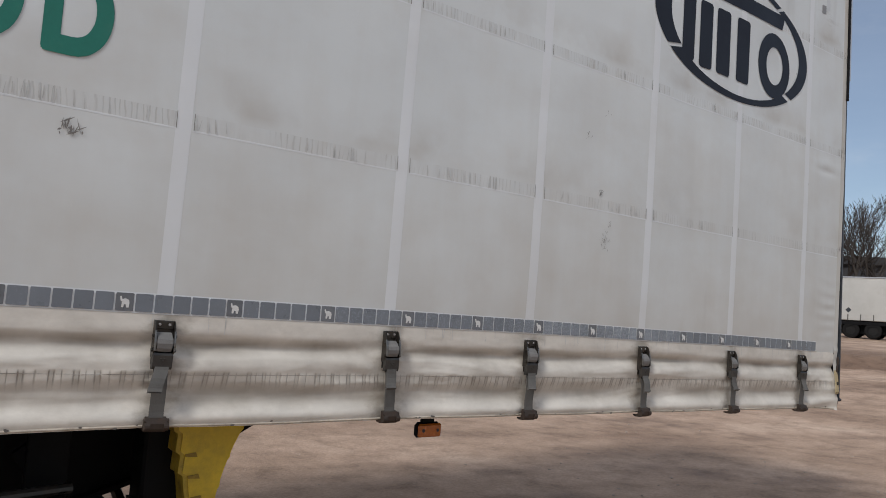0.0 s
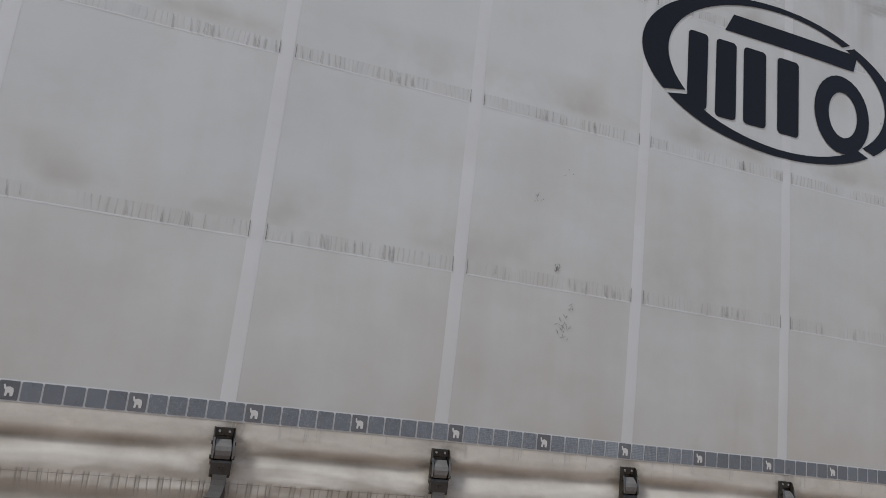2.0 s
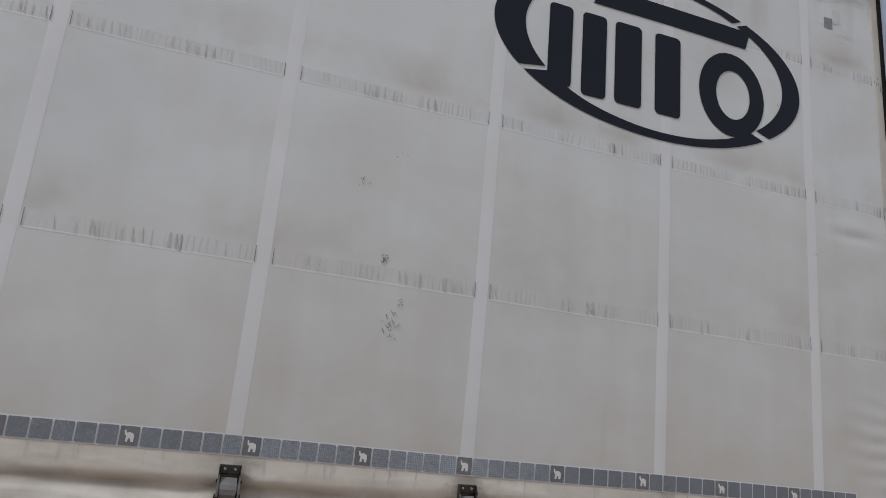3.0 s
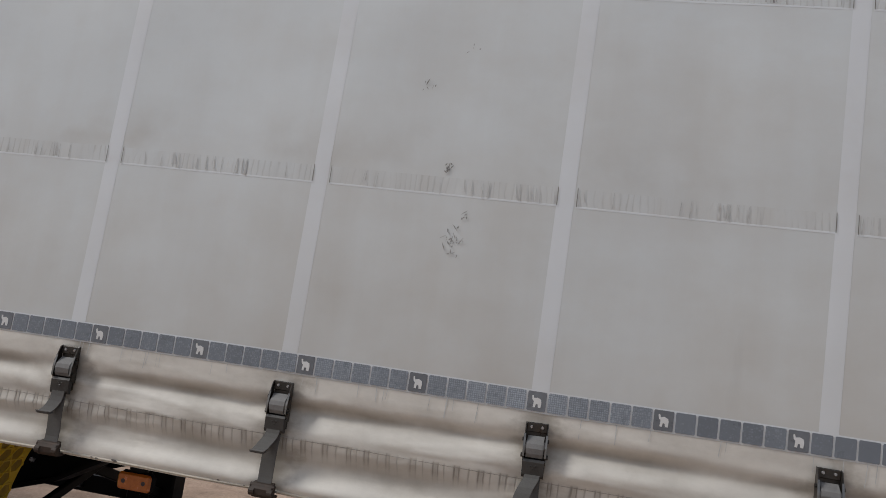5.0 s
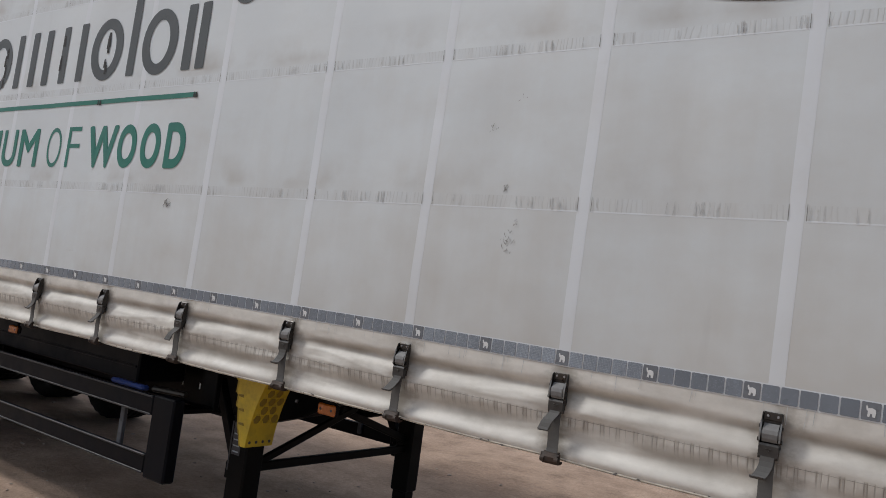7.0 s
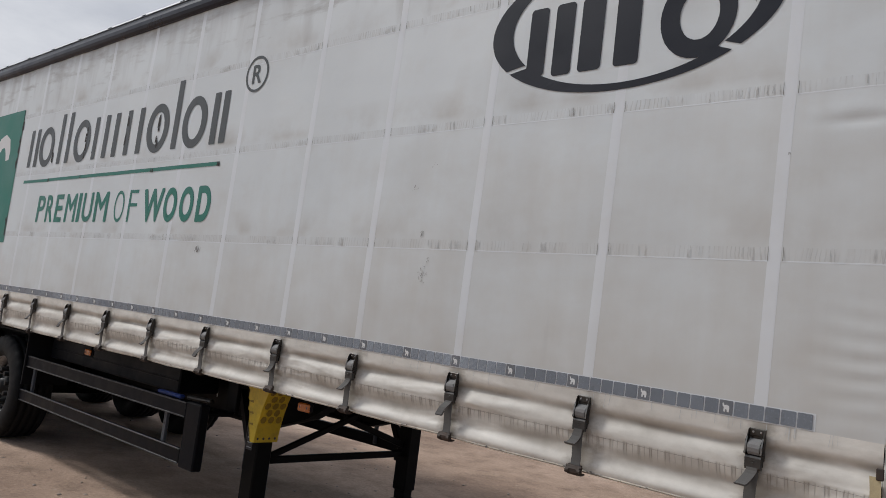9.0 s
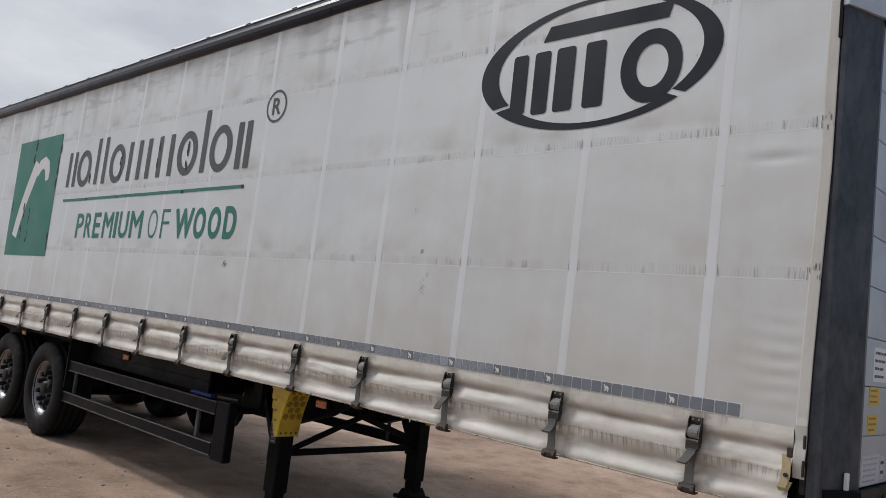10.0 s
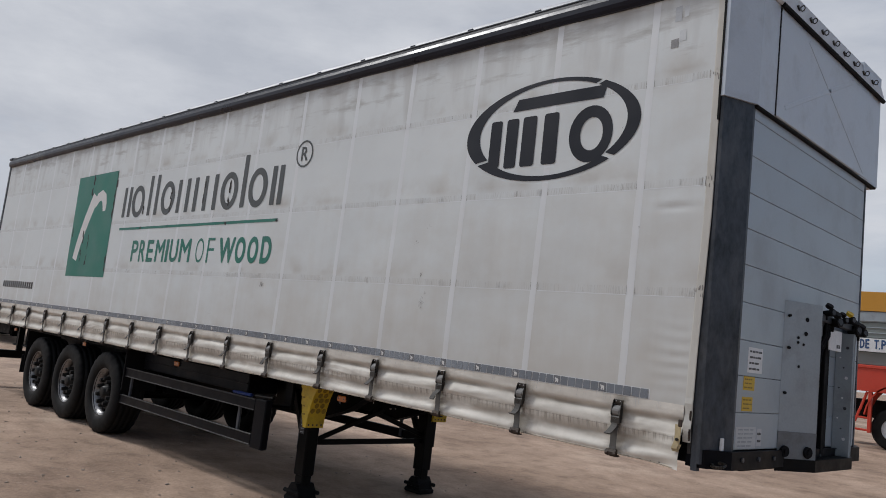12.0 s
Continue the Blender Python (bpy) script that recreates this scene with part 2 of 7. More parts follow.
M_BLUE = mat("blue_strap", (0.012, 0.035, 0.17), 0.6, var=0.2, scale=20, bump=0.1)
M_SIGN_BLUE = mat("blue_sign_paint", (0.035, 0.085, 0.20), 0.5, var=0.2, scale=15, bump=0)
M_STONE = mat("pebble", (0.33, 0.27, 0.225), 0.9, var=0.35, scale=25, bump=0.3)
M_BARK = mat("bare_bark", (0.048, 0.040, 0.035), 0.9, var=0.35, scale=4, bump=0.4, depth=0.02)
M_TRAILER_WHITE = mat("dull_white_curtain", (0.47, 0.465, 0.44), 0.6, var=0.1, scale=0.7, bump=0.1, stain=(0.35, 0.33, 0.3), amount=0.5, stain_scale=0.8)
M_BOX_WHITE = mat("clean_white_box", (0.78, 0.78, 0.77), 0.4, var=0.05, bump=0.03)
M_RED = mat("red_paint", (0.55, 0.055, 0.030), 0.4, var=0.2, scale=3, bump=0.06, stain=(0.16, 0.06, 0.04), amount=0.4, stain_scale=3)
M_ORANGE = mat("ochre_tipper_body", (0.55, 0.26, 0.025), 0.5, var=0.15, scale=2, bump=0.1, stain=(0.3, 0.17, 0.05), amount=0.4)
M_GREYGREEN = mat("grey_green_panel", (0.20, 0.225, 0.215), 0.5, var=0.15, scale=2, bump=0.1)
M_WALL_DARK = mat("dark_cladding", (0.030, 0.030, 0.034), 0.6, var=0.45, scale=0.35, bump=0.1)
M_WALL_PALE = mat("pale_cladding", (0.24, 0.24, 0.235), 0.6, var=0.12, scale=0.5, bump=0.1)
M_GLASS = mat("window_glass", (0.03, 0.035, 0.04), 0.08, var=0.2, scale=0.3, bump=0)


def ground_material():
    m = bpy.data.materials.new("packed_dirt")
    m.use_nodes = True
    nt = m.node_tree
    link, node = nt.links.new, nt.nodes.new
    bsdf = nt.nodes["Principled BSDF"]
    geo = node("ShaderNodeNewGeometry")

    def noise_at(size, detail, rough_, stretch=(1, 1, 1)):
        mp, n = node("ShaderNodeMapping"), node("ShaderNodeTexNoise")
        mp.inputs["Scale"].default_value = stretch
        link(geo.outputs["Position"], mp.inputs["Vector"])
        link(mp.outputs[0], n.inputs["Vector"])
        n.inputs["Scale"].default_value, n.inputs["Detail"].default_value, n.inputs["Roughness"].default_value = size, detail, rough_
        return n.outputs["Fac"]

    def ramp_of(fac, *stops):
        r = node("ShaderNodeValToRGB")
        for e, (p, c) in zip(r.color_ramp.elements, (stops[0], stops[-1])):
            e.position, e.color = p, (*c, 1)
        for p, c in stops[1:-1]:
            r.color_ramp.elements.new(p).color = (*c, 1)
        link(fac, r.inputs["Fac"])
        return r.outputs["Color"]

    base = ramp_of(noise_at(0.32, 9, 0.58, (0.85, 1.15, 1)), (0.34, (0.270, 0.180, 0.126)), (0.46, (0.372, 0.260, 0.187)), (0.55, (0.440, 0.312, 0.229)), (0.68, (0.528, 0.394, 0.300)))
    grit = ramp_of(noise_at(30, 9, 0.8), (0.35, (0.58, 0.57, 0.56)), (0.5, (0.93, 0.93, 0.93)), (0.65, (1.2, 1.2, 1.21)))
    tone = node("ShaderNodeMixRGB")
    tone.blend_type, tone.inputs["Fac"].default_value = "MULTIPLY", 0.65
    link(base, tone.inputs[1])
    link(grit, tone.inputs[2])
    damp = ramp_of(noise_at(0.75, 8, 0.58, (0.8, 1.15, 1)), (0.54, (0, 0, 0)), (0.66, (0.55, 0.55, 0.55)))
    # damp spots where puddles have dried
    for x, y, r in ((2.67, 2.37, 0.34), (2.35, 2.85, 0.22), (0.46, 2.25, 0.26), (-1.6, -2.6, 0.3)):
        far, ragged, spot, more = node("ShaderNodeVectorMath"), node("ShaderNodeMath"), node("ShaderNodeMapRange"), node("ShaderNodeMixRGB")
        far.operation, far.inputs[1].default_value = "DISTANCE", (x, y, 0.0)
        link(geo.outputs["Position"], far.inputs[0])
        ragged.operation, ragged.inputs[1].default_value = "MULTIPLY_ADD", 0.5
        link(noise_at(5.0, 6, 0.6), ragged.inputs[0])
        link(far.outputs["Value"], ragged.inputs[2])
        spot.inputs["From Min"].default_value, spot.inputs["From Max"].default_value, spot.inputs["To Max"].default_value = r + 0.30, r + 0.10, 0.55
        link(ragged.outputs[0], spot.inputs["Value"])
        more.blend_type, more.inputs["Fac"].default_value = "LIGHTEN", 1.0
        link(damp, more.inputs[1])
        link(spot.outputs[0], more.inputs[2])
        damp = more.outputs[0]
    wet = node("ShaderNodeMixRGB")
    wet.inputs[2].default_value = (0.165, 0.102, 0.068, 1)
    link(damp, wet.inputs["Fac"])
    link(tone.outputs[0], wet.inputs[1])
    # a moist bank of darker earth along a line across the yard
    along, edge = node("ShaderNodeVectorMath"), node("ShaderNodeMath")
    along.operation, along.inputs[1].default_value = "DOT_PRODUCT", (1.0, 0.6, 0.0)
    link(geo.outputs["Position"], along.inputs[0])
    edge.operation, edge.inputs[1].default_value = "MULTIPLY_ADD", 2.4
    link(noise_at(0.55, 6, 0.6), edge.inputs[0])
    link(along.outputs["Value"], edge.inputs[2])
    spread = node("ShaderNodeMapRange")
    spread.inputs["From Min"].default_value, spread.inputs["From Max"].default_value = 20.0, 40.0
    link(edge.outputs[0], spread.inputs["Value"])
    strip = ramp_of(spread.outputs[0], (0.29, (0, 0, 0)), (0.31, (0.95, 0.95, 0.95)), (0.50, (0.8, 0.8, 0.8)), (0.70, (0.4, 0.4, 0.4)), (0.85, (0.05, 0.05, 0.05)))
    bank = node("ShaderNodeMixRGB")
    bank.inputs[2].default_value = (0.170, 0.106, 0.070, 1)
    link(strip, bank.inputs["Fac"])
    link(wet.outputs[0], bank.inputs[1])
    mottle = ramp_of(noise_at(2.3, 10, 0.66), (0.36, (0.66, 0.64, 0.62)), (0.48, (0.96, 0.955, 0.95)), (0.64, (1.16, 1.165, 1.17)))
    blotch = node("ShaderNodeMixRGB")
    blotch.blend_type, blotch.inputs["Fac"].default_value = "MULTIPLY", 0.8
    link(bank.outputs[0], blotch.inputs[1])
    link(mottle, blotch.inputs[2])
    # wheel tracks drawn out along the trailer, and pale crumbs of dried earth
    tracks = ramp_of(noise_at(1.5, 7, 0.62, (0.10, 1.5, 1)), (0.36, (0.70, 0.68, 0.66)), (0.47, (0.97, 0.965, 0.96)), (0.62, (1.12, 1.125, 1.13)))
    worn = node("ShaderNodeMixRGB")
    worn.blend_type, worn.inputs["Fac"].default_value = "MULTIPLY", 0.26
    link(blotch.outputs[0], worn.inputs[1])
    link(tracks, worn.inputs[2])
    crumbs = ramp_of(noise_at(9, 10, 0.75), (0.60, (0, 0, 0)), (0.70, (0.7, 0.7, 0.7)))
    dried = node("ShaderNodeMixRGB")
    dried.inputs[2].default_value = (0.47, 0.385, 0.315, 1)
    link(crumbs, dried.inputs["Fac"])
    link(worn.outputs[0], dried.inputs[1])
    link(dried.outputs[0], bsdf.inputs["Base Color"])
    gloss = node("ShaderNodeMapRange")
    gloss.inputs["To Min"].default_value, gloss.inputs["To Max"].default_value = 0.95, 0.66
    link(damp, gloss.inputs["Value"])
    link(gloss.outputs[0], bsdf.inputs["Roughness"])
    b1, b2 = node("ShaderNodeBump"), node("ShaderNodeBump")
    b1.inputs["Strength"].default_value, b1.inputs["Distance"].default_value = 0.8, 0.014
    b2.inputs["Strength"].default_value, b2.inputs["Distance"].default_value = 0.6, 0.06
    link(noise_at(26, 9, 0.7), b1.inputs["Height"])
    link(noise_at(2.4, 6, 0.6), b2.inputs["Height"])
    link(b2.outputs[0], b1.inputs["Normal"])
    link(b1.outputs[0], bsdf.inputs["Normal"])
    return m


def tape_material():
    m = mat("honeycomb_reflective", (0.30, 0.335, 0.375), 0.34, var=0.08, scale=12, bump=0, per_piece=0.10)
    nt = m.node_tree
    link, node = nt.links.new, nt.nodes.new
    bsdf = nt.nodes["Principled BSDF"]
    geo, cells, ramp, mix = node("ShaderNodeNewGeometry"), node("ShaderNodeTexVoronoi"), node("ShaderNodeValToRGB"), node("ShaderNodeMixRGB")
    cells.feature = "DISTANCE_TO_EDGE"
    cells.inputs["Scale"].default_value, cells.inputs["Randomness"].default_value = 170, 0.1
    link(geo.outputs["Position"], cells.inputs["Vector"])
    ramp.color_ramp.elements[0].position, ramp.color_ramp.elements[1].position = 0.06, 0.30
    ramp.color_ramp.elements[0].color, ramp.color_ramp.elements[1].color = (0.55, 0.55, 0.56, 1), (1.7, 1.7, 1.7, 1)
    link(cells.outputs["Distance"], ramp.inputs["Fac"])
    mix.blend_type, mix.inputs["Fac"].default_value = "MULTIPLY", 1.0
    link(bsdf.inputs["Base Color"].links[0].from_socket, mix.inputs[1])
    link(ramp.outputs["Color"], mix.inputs[2])
    link(mix.outputs[0], bsdf.inputs["Base Color"])
    return m




def grime_above_webbing(m):
    """Soft grey dust that has settled in clouds over each line of webbing."""
    nt = m.node_tree
    link, node = nt.links.new, nt.nodes.new
    bsdf = nt.nodes["Principled BSDF"]
    geo, split = node("ShaderNodeNewGeometry"), node("ShaderNodeSeparateXYZ")
    link(geo.outputs["Position"], split.inputs[0])
    down, over = node("ShaderNodeMath"), node("ShaderNodeMath")
    down.operation, down.inputs[1].default_value = "SUBTRACT", 2.05
    over.operation, over.inputs[1].default_value = "DIVIDE", 0.642
    wrap = node("ShaderNodeMath")
    wrap.operation = "FRACT"
    link(split.outputs["Z"], down.inputs[0])
    link(down.outputs[0], over.inputs[0])
    link(over.outputs[0], wrap.inputs[0])
    ramp = node("ShaderNodeValToRGB")
    ramp.color_ramp.elements[0].position, ramp.color_ramp.elements[1].position = 0.02, 0.36
    ramp.color_ramp.elements[0].color, ramp.color_ramp.elements[1].color = (0, 0, 0, 1), (0, 0, 0, 1)
    ramp.color_ramp.elements.new(0.12).color = (1, 1, 1, 1)
    link(wrap.outputs[0], ramp.inputs["Fac"])
    patch, shape = node("ShaderNodeTexNoise"), node("ShaderNodeValToRGB")
    patch.inputs["Scale"].default_value, patch.inputs["Detail"].default_value = 2.6, 5
    link(geo.outputs["Position"], patch.inputs["Vector"])
    shape.color_ramp.elements[0].position, shape.color_ramp.elements[1].position = 0.47, 0.72
    shape.color_ramp.elements[1].color = (0.85, 0.85, 0.85, 1)
    link(patch.outputs["Fac"], shape.inputs["Fac"])
    mask, mix = node("ShaderNodeMixRGB"), node("ShaderNodeMixRGB")
    mask.blend_type, mask.inputs["Fac"].default_value = "MULTIPLY", 1.0
    link(ramp.outputs["Color"], mask.inputs[1])
    link(shape.outputs["Color"], mask.inputs[2])
    link(mask.outputs[0], mix.inputs["Fac"])
    link(bsdf.inputs["Base Color"].links[0].from_socket, mix.inputs[1])
    mix.inputs[2].default_value = (0.44, 0.42, 0.385, 1)
    link(mix.outputs[0], bsdf.inputs["Base Color"])


def dust_and_shade_in_folds(m):
    """Brown road dust and painted shade along the skirt's two fold lines, in patches of uneven width."""
    nt = m.node_tree
    link, node = nt.links.new, nt.nodes.new
    bsdf = nt.nodes["Principled BSDF"]
    geo, split = node("ShaderNodeNewGeometry"), node("ShaderNodeSeparateXYZ")
    link(geo.outputs["Position"], split.inputs[0])
    line, top, below = node("ShaderNodeMath"), node("ShaderNodeMath"), node("ShaderNodeMath")
    line.operation, line.inputs[1].default_value, line.inputs[2].default_value = "MULTIPLY_ADD", -0.0098, 1.4025
    top.operation, top.inputs[1].default_value = "MINIMUM", 1.443
    below.operation = "SUBTRACT"
    link(split.outputs["X"], line.inputs[0])
    link(line.outputs[0], top.inputs[0])
    link(top.outputs[0], below.inputs[0])
    link(split.outputs["Z"], below.inputs[1])
    sway, swayed = node("ShaderNodeTexNoise"), node("ShaderNodeMath")
    stretch = node("ShaderNodeMapping")
    stretch.inputs["Scale"].default_value = (1.0, 0.2, 0.8)
    link(geo.outputs["Position"], stretch.inputs["Vector"])
    sway.inputs["Scale"].default_value, sway.inputs["Detail"].default_value = 2.6, 5
    link(stretch.outputs[0], sway.inputs["Vector"])
    swayed.operation, swayed.inputs[1].default_value = "MULTIPLY_ADD", 0.05
    link(sway.outputs["Fac"], swayed.inputs[0])
    link(below.outputs[0], swayed.inputs[2])
    ramp = node("ShaderNodeValToRGB")
    for k, (place, grey) in enumerate(((0.062, 0.0), (0.085, 0.88), (0.098, 0.70), (0.132, 0.14), (0.19, 0.12), (0.240, 0.62), (0.268, 0.5), (0.305, 0.0))):
        e = ramp.color_ramp.elements[k] if k < 2 else ramp.color_ramp.elements.new(place)
        e.position, e.color = place, (grey, grey, grey, 1)
    link(swayed.outputs[0], ramp.inputs["Fac"])
    patch, shape = node("ShaderNodeTexNoise"), node("ShaderNodeValToRGB")
    patch.inputs["Scale"].default_value, patch.inputs["Detail"].default_value = 3.4, 7
    link(stretch.outputs[0], patch.inputs["Vector"])
    shape.color_ramp.elements[0].position, shape.color_ramp.elements[1].position = 0.30, 0.62
    shape.color_ramp.elements[1].color = (0.9, 0.9, 0.9, 1)
    link(patch.outputs["Fac"], shape.inputs["Fac"])
    mask, mix = node("ShaderNodeMixRGB"), node("ShaderNodeMixRGB")
    mask.blend_type, mask.inputs["Fac"].default_value = "MULTIPLY", 1.0
    link(ramp.outputs["Color"], mask.inputs[1])
    link(shape.outputs["Color"], mask.inputs[2])
    link(mask.outputs[0], mix.inputs["Fac"])
    link(bsdf.inputs["Base Color"].links[0].from_socket, mix.inputs[1])
    mix.inputs[2].default_value = (0.225, 0.193, 0.153, 1)
    link(mix.outputs[0], bsdf.inputs["Base Color"])


def runs_below_rail(m):
    """Grey runs of rain dirt down the top of the curtain."""
    nt = m.node_tree
    link, node = nt.links.new, nt.nodes.new
    bsdf = nt.nodes["Principled BSDF"]
    geo, split, mapping, streak = node("ShaderNodeNewGeometry"), node("ShaderNodeSeparateXYZ"), node("ShaderNodeMapping"), node("ShaderNodeTexNoise")
    link(geo.outputs["Position"], split.inputs[0])
    mapping.inputs["Scale"].default_value = (3.6, 1.0, 0.7)
    link(geo.outputs["Position"], mapping.inputs["Vector"])
    link(mapping.outputs[0], streak.inputs["Vector"])
    streak.inputs["Scale"].default_value, streak.inputs["Detail"].default_value = 1.5, 7
    high = node("ShaderNodeMapRange")
    high.inputs["From Min"].default_value, high.inputs["From Max"].default_value = 3.15, 3.9
    high.inputs["To Min"].default_value, high.inputs["To Max"].default_value = 0.0, 0.34
    link(split.outputs["Z"], high.inputs["Value"])
    total, shape, mix = node("ShaderNodeMath"), node("ShaderNodeValToRGB"), node("ShaderNodeMixRGB")
    total.operation = "ADD"
    link(high.outputs[0], total.inputs[0])
    link(streak.outputs["Fac"], total.inputs[1])
    shape.color_ramp.elements[0].position, shape.color_ramp.elements[1].position = 0.70, 0.95
    shape.color_ramp.elements[1].color = (0.6, 0.6, 0.6, 1)
    link(total.outputs[0], shape.inputs["Fac"])
    link(shape.outputs["Color"], mix.inputs["Fac"])
    link(bsdf.inputs["Base Color"].links[0].from_socket, mix.inputs[1])
    mix.inputs[2].default_value = (0.40, 0.395, 0.385, 1)
    link(mix.outputs[0], bsdf.inputs["Base Color"])


def dust_and_bounce_film(m, most):
    """Tan road dust, thicker on the front panels, in drifting patches and faint downward runs; its rise towards the
    bottom also paints in warm ground bounce.
    """
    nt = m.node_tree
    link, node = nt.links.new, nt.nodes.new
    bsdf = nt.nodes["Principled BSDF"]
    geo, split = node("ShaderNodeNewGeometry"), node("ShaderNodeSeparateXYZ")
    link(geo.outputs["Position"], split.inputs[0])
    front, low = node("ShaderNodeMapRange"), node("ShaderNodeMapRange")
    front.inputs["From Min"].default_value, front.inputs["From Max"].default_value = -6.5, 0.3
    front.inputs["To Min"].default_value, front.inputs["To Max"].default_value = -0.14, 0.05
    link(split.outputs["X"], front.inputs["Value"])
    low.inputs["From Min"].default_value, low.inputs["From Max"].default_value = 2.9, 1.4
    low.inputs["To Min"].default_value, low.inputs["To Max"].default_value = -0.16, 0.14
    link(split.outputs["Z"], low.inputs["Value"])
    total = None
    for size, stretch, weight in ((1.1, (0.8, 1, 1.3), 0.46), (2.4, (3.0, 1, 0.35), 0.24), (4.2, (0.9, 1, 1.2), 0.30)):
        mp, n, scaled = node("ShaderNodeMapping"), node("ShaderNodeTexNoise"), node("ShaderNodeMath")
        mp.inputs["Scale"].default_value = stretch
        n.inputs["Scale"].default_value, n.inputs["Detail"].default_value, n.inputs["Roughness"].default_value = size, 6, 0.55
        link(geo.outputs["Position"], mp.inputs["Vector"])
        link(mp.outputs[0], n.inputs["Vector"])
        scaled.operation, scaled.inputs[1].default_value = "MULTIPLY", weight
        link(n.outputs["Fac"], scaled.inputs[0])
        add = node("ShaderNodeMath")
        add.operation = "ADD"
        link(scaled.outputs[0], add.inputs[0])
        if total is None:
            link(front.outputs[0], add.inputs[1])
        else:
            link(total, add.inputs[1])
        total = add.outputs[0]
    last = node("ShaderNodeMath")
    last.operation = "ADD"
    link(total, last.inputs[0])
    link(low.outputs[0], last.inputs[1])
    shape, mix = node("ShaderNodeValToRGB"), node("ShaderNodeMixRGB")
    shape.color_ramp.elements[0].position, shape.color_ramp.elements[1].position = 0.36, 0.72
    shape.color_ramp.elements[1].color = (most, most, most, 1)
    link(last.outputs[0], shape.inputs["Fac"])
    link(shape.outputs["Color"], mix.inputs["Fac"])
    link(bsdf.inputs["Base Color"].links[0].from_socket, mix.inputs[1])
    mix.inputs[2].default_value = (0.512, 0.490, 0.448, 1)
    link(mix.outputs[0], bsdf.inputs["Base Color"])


def pleats_under_seam(m):
    """Paired pleats gathered under the stitched seam of the skirt, drawn as soft darker lines with relief."""
    nt = m.node_tree
    link, node = nt.links.new, nt.nodes.new
    bsdf = nt.nodes["Principled BSDF"]
    geo, split = node("ShaderNodeNewGeometry"), node("ShaderNodeSeparateXYZ")
    link(geo.outputs["Position"], split.inputs[0])

    def calc(kind, a, b=None, c=None):
        n = node("ShaderNodeMath")
        n.operation = kind
        for k, v in enumerate((a, b, c)):
            if isinstance(v, (int, float)):
                n.inputs[k].default_value = v
            elif v is not None:
                link(v, n.inputs[k])
        return n.outputs[0]

    wob = node("ShaderNodeTexNoise")
    wob.inputs["Scale"].default_value, wob.inputs["Detail"].default_value = 6.0, 3
    flat = node("ShaderNodeMapping")
    flat.inputs["Scale"].default_value = (1.0, 0.02, 0.12)
    link(geo.outputs["Position"], flat.inputs["Vector"])
    link(flat.outputs[0], wob.inputs["Vector"])
    step = calc("FRACT", calc("MULTIPLY_ADD", split.outputs["X"], 15.5, calc("MULTIPLY", wob.outputs["Fac"], 1.3)))
    lines = None
    for at, wide, strong in ((0.41, 0.075, 1.0), (0.60, 0.075, 0.9), (0.95, 0.06, 0.6), (0.50, 0.24, 0.45)):
        near = node("ShaderNodeMapRange")
        near.interpolation_type = "SMOOTHSTEP"
        near.inputs["From Min"].default_value, near.inputs["From Max"].default_value = wide, 0.0
        near.inputs["To Max"].default_value = strong
        link(calc("ABSOLUTE", calc("SUBTRACT", step, at)), near.inputs["Value"])
        lines = near.outputs[0] if lines is None else calc("MAXIMUM", lines, near.outputs[0])
    top = calc("MINIMUM", calc("MULTIPLY_ADD", split.outputs["X"], -0.0098, 1.4025), 1.443)
    below = calc("SUBTRACT", top, split.outputs["Z"])
    ramp = node("ShaderNodeValToRGB")
    for k, (place, grey) in enumerate(((0.148, 0.0), (0.157, 0.95), (0.180, 0.85), (0.196, 0.3), (0.215, 0.0))):
        e = ramp.color_ramp.elements[k] if k < 2 else ramp.color_ramp.elements.new(place)
        e.position, e.color = place, (grey, grey, grey, 1)
    link(below, ramp.inputs["Fac"])
    mask = calc("MULTIPLY", lines, ramp.outputs["Color"])
    patch, uneven = node("ShaderNodeTexNoise"), node("ShaderNodeMapRange")
    patch.inputs["Scale"].default_value, patch.inputs["Detail"].default_value = 3.0, 4
    link(geo.outputs["Position"], patch.inputs["Vector"])
    uneven.inputs["From Min"].default_value, uneven.inputs["From Max"].default_value = 0.36, 0.6
    uneven.inputs["To Min"].default_value, uneven.inputs["To Max"].default_value = 0.4, 0.95
    link(patch.outputs["Fac"], uneven.inputs["Value"])
    dirty = calc("MULTIPLY", mask, uneven.outputs[0])
    mix = node("ShaderNodeMixRGB")
    link(dirty, mix.inputs["Fac"])
    link(bsdf.inputs["Base Color"].links[0].from_socket, mix.inputs[1])
    mix.inputs[2].default_value = (0.22, 0.195, 0.165, 1)
    link(mix.outputs[0], bsdf.inputs["Base Color"])
    bump = node("ShaderNodeBump")
    bump.inputs["Strength"].default_value, bump.inputs["Distance"].default_value, bump.invert = 0.5, 0.004, True
    link(mask, bump.inputs["Height"])
    link(bsdf.inputs["Normal"].links[0].from_socket, bump.inputs["Normal"])
    link(bump.outputs[0], bsdf.inputs["Normal"])


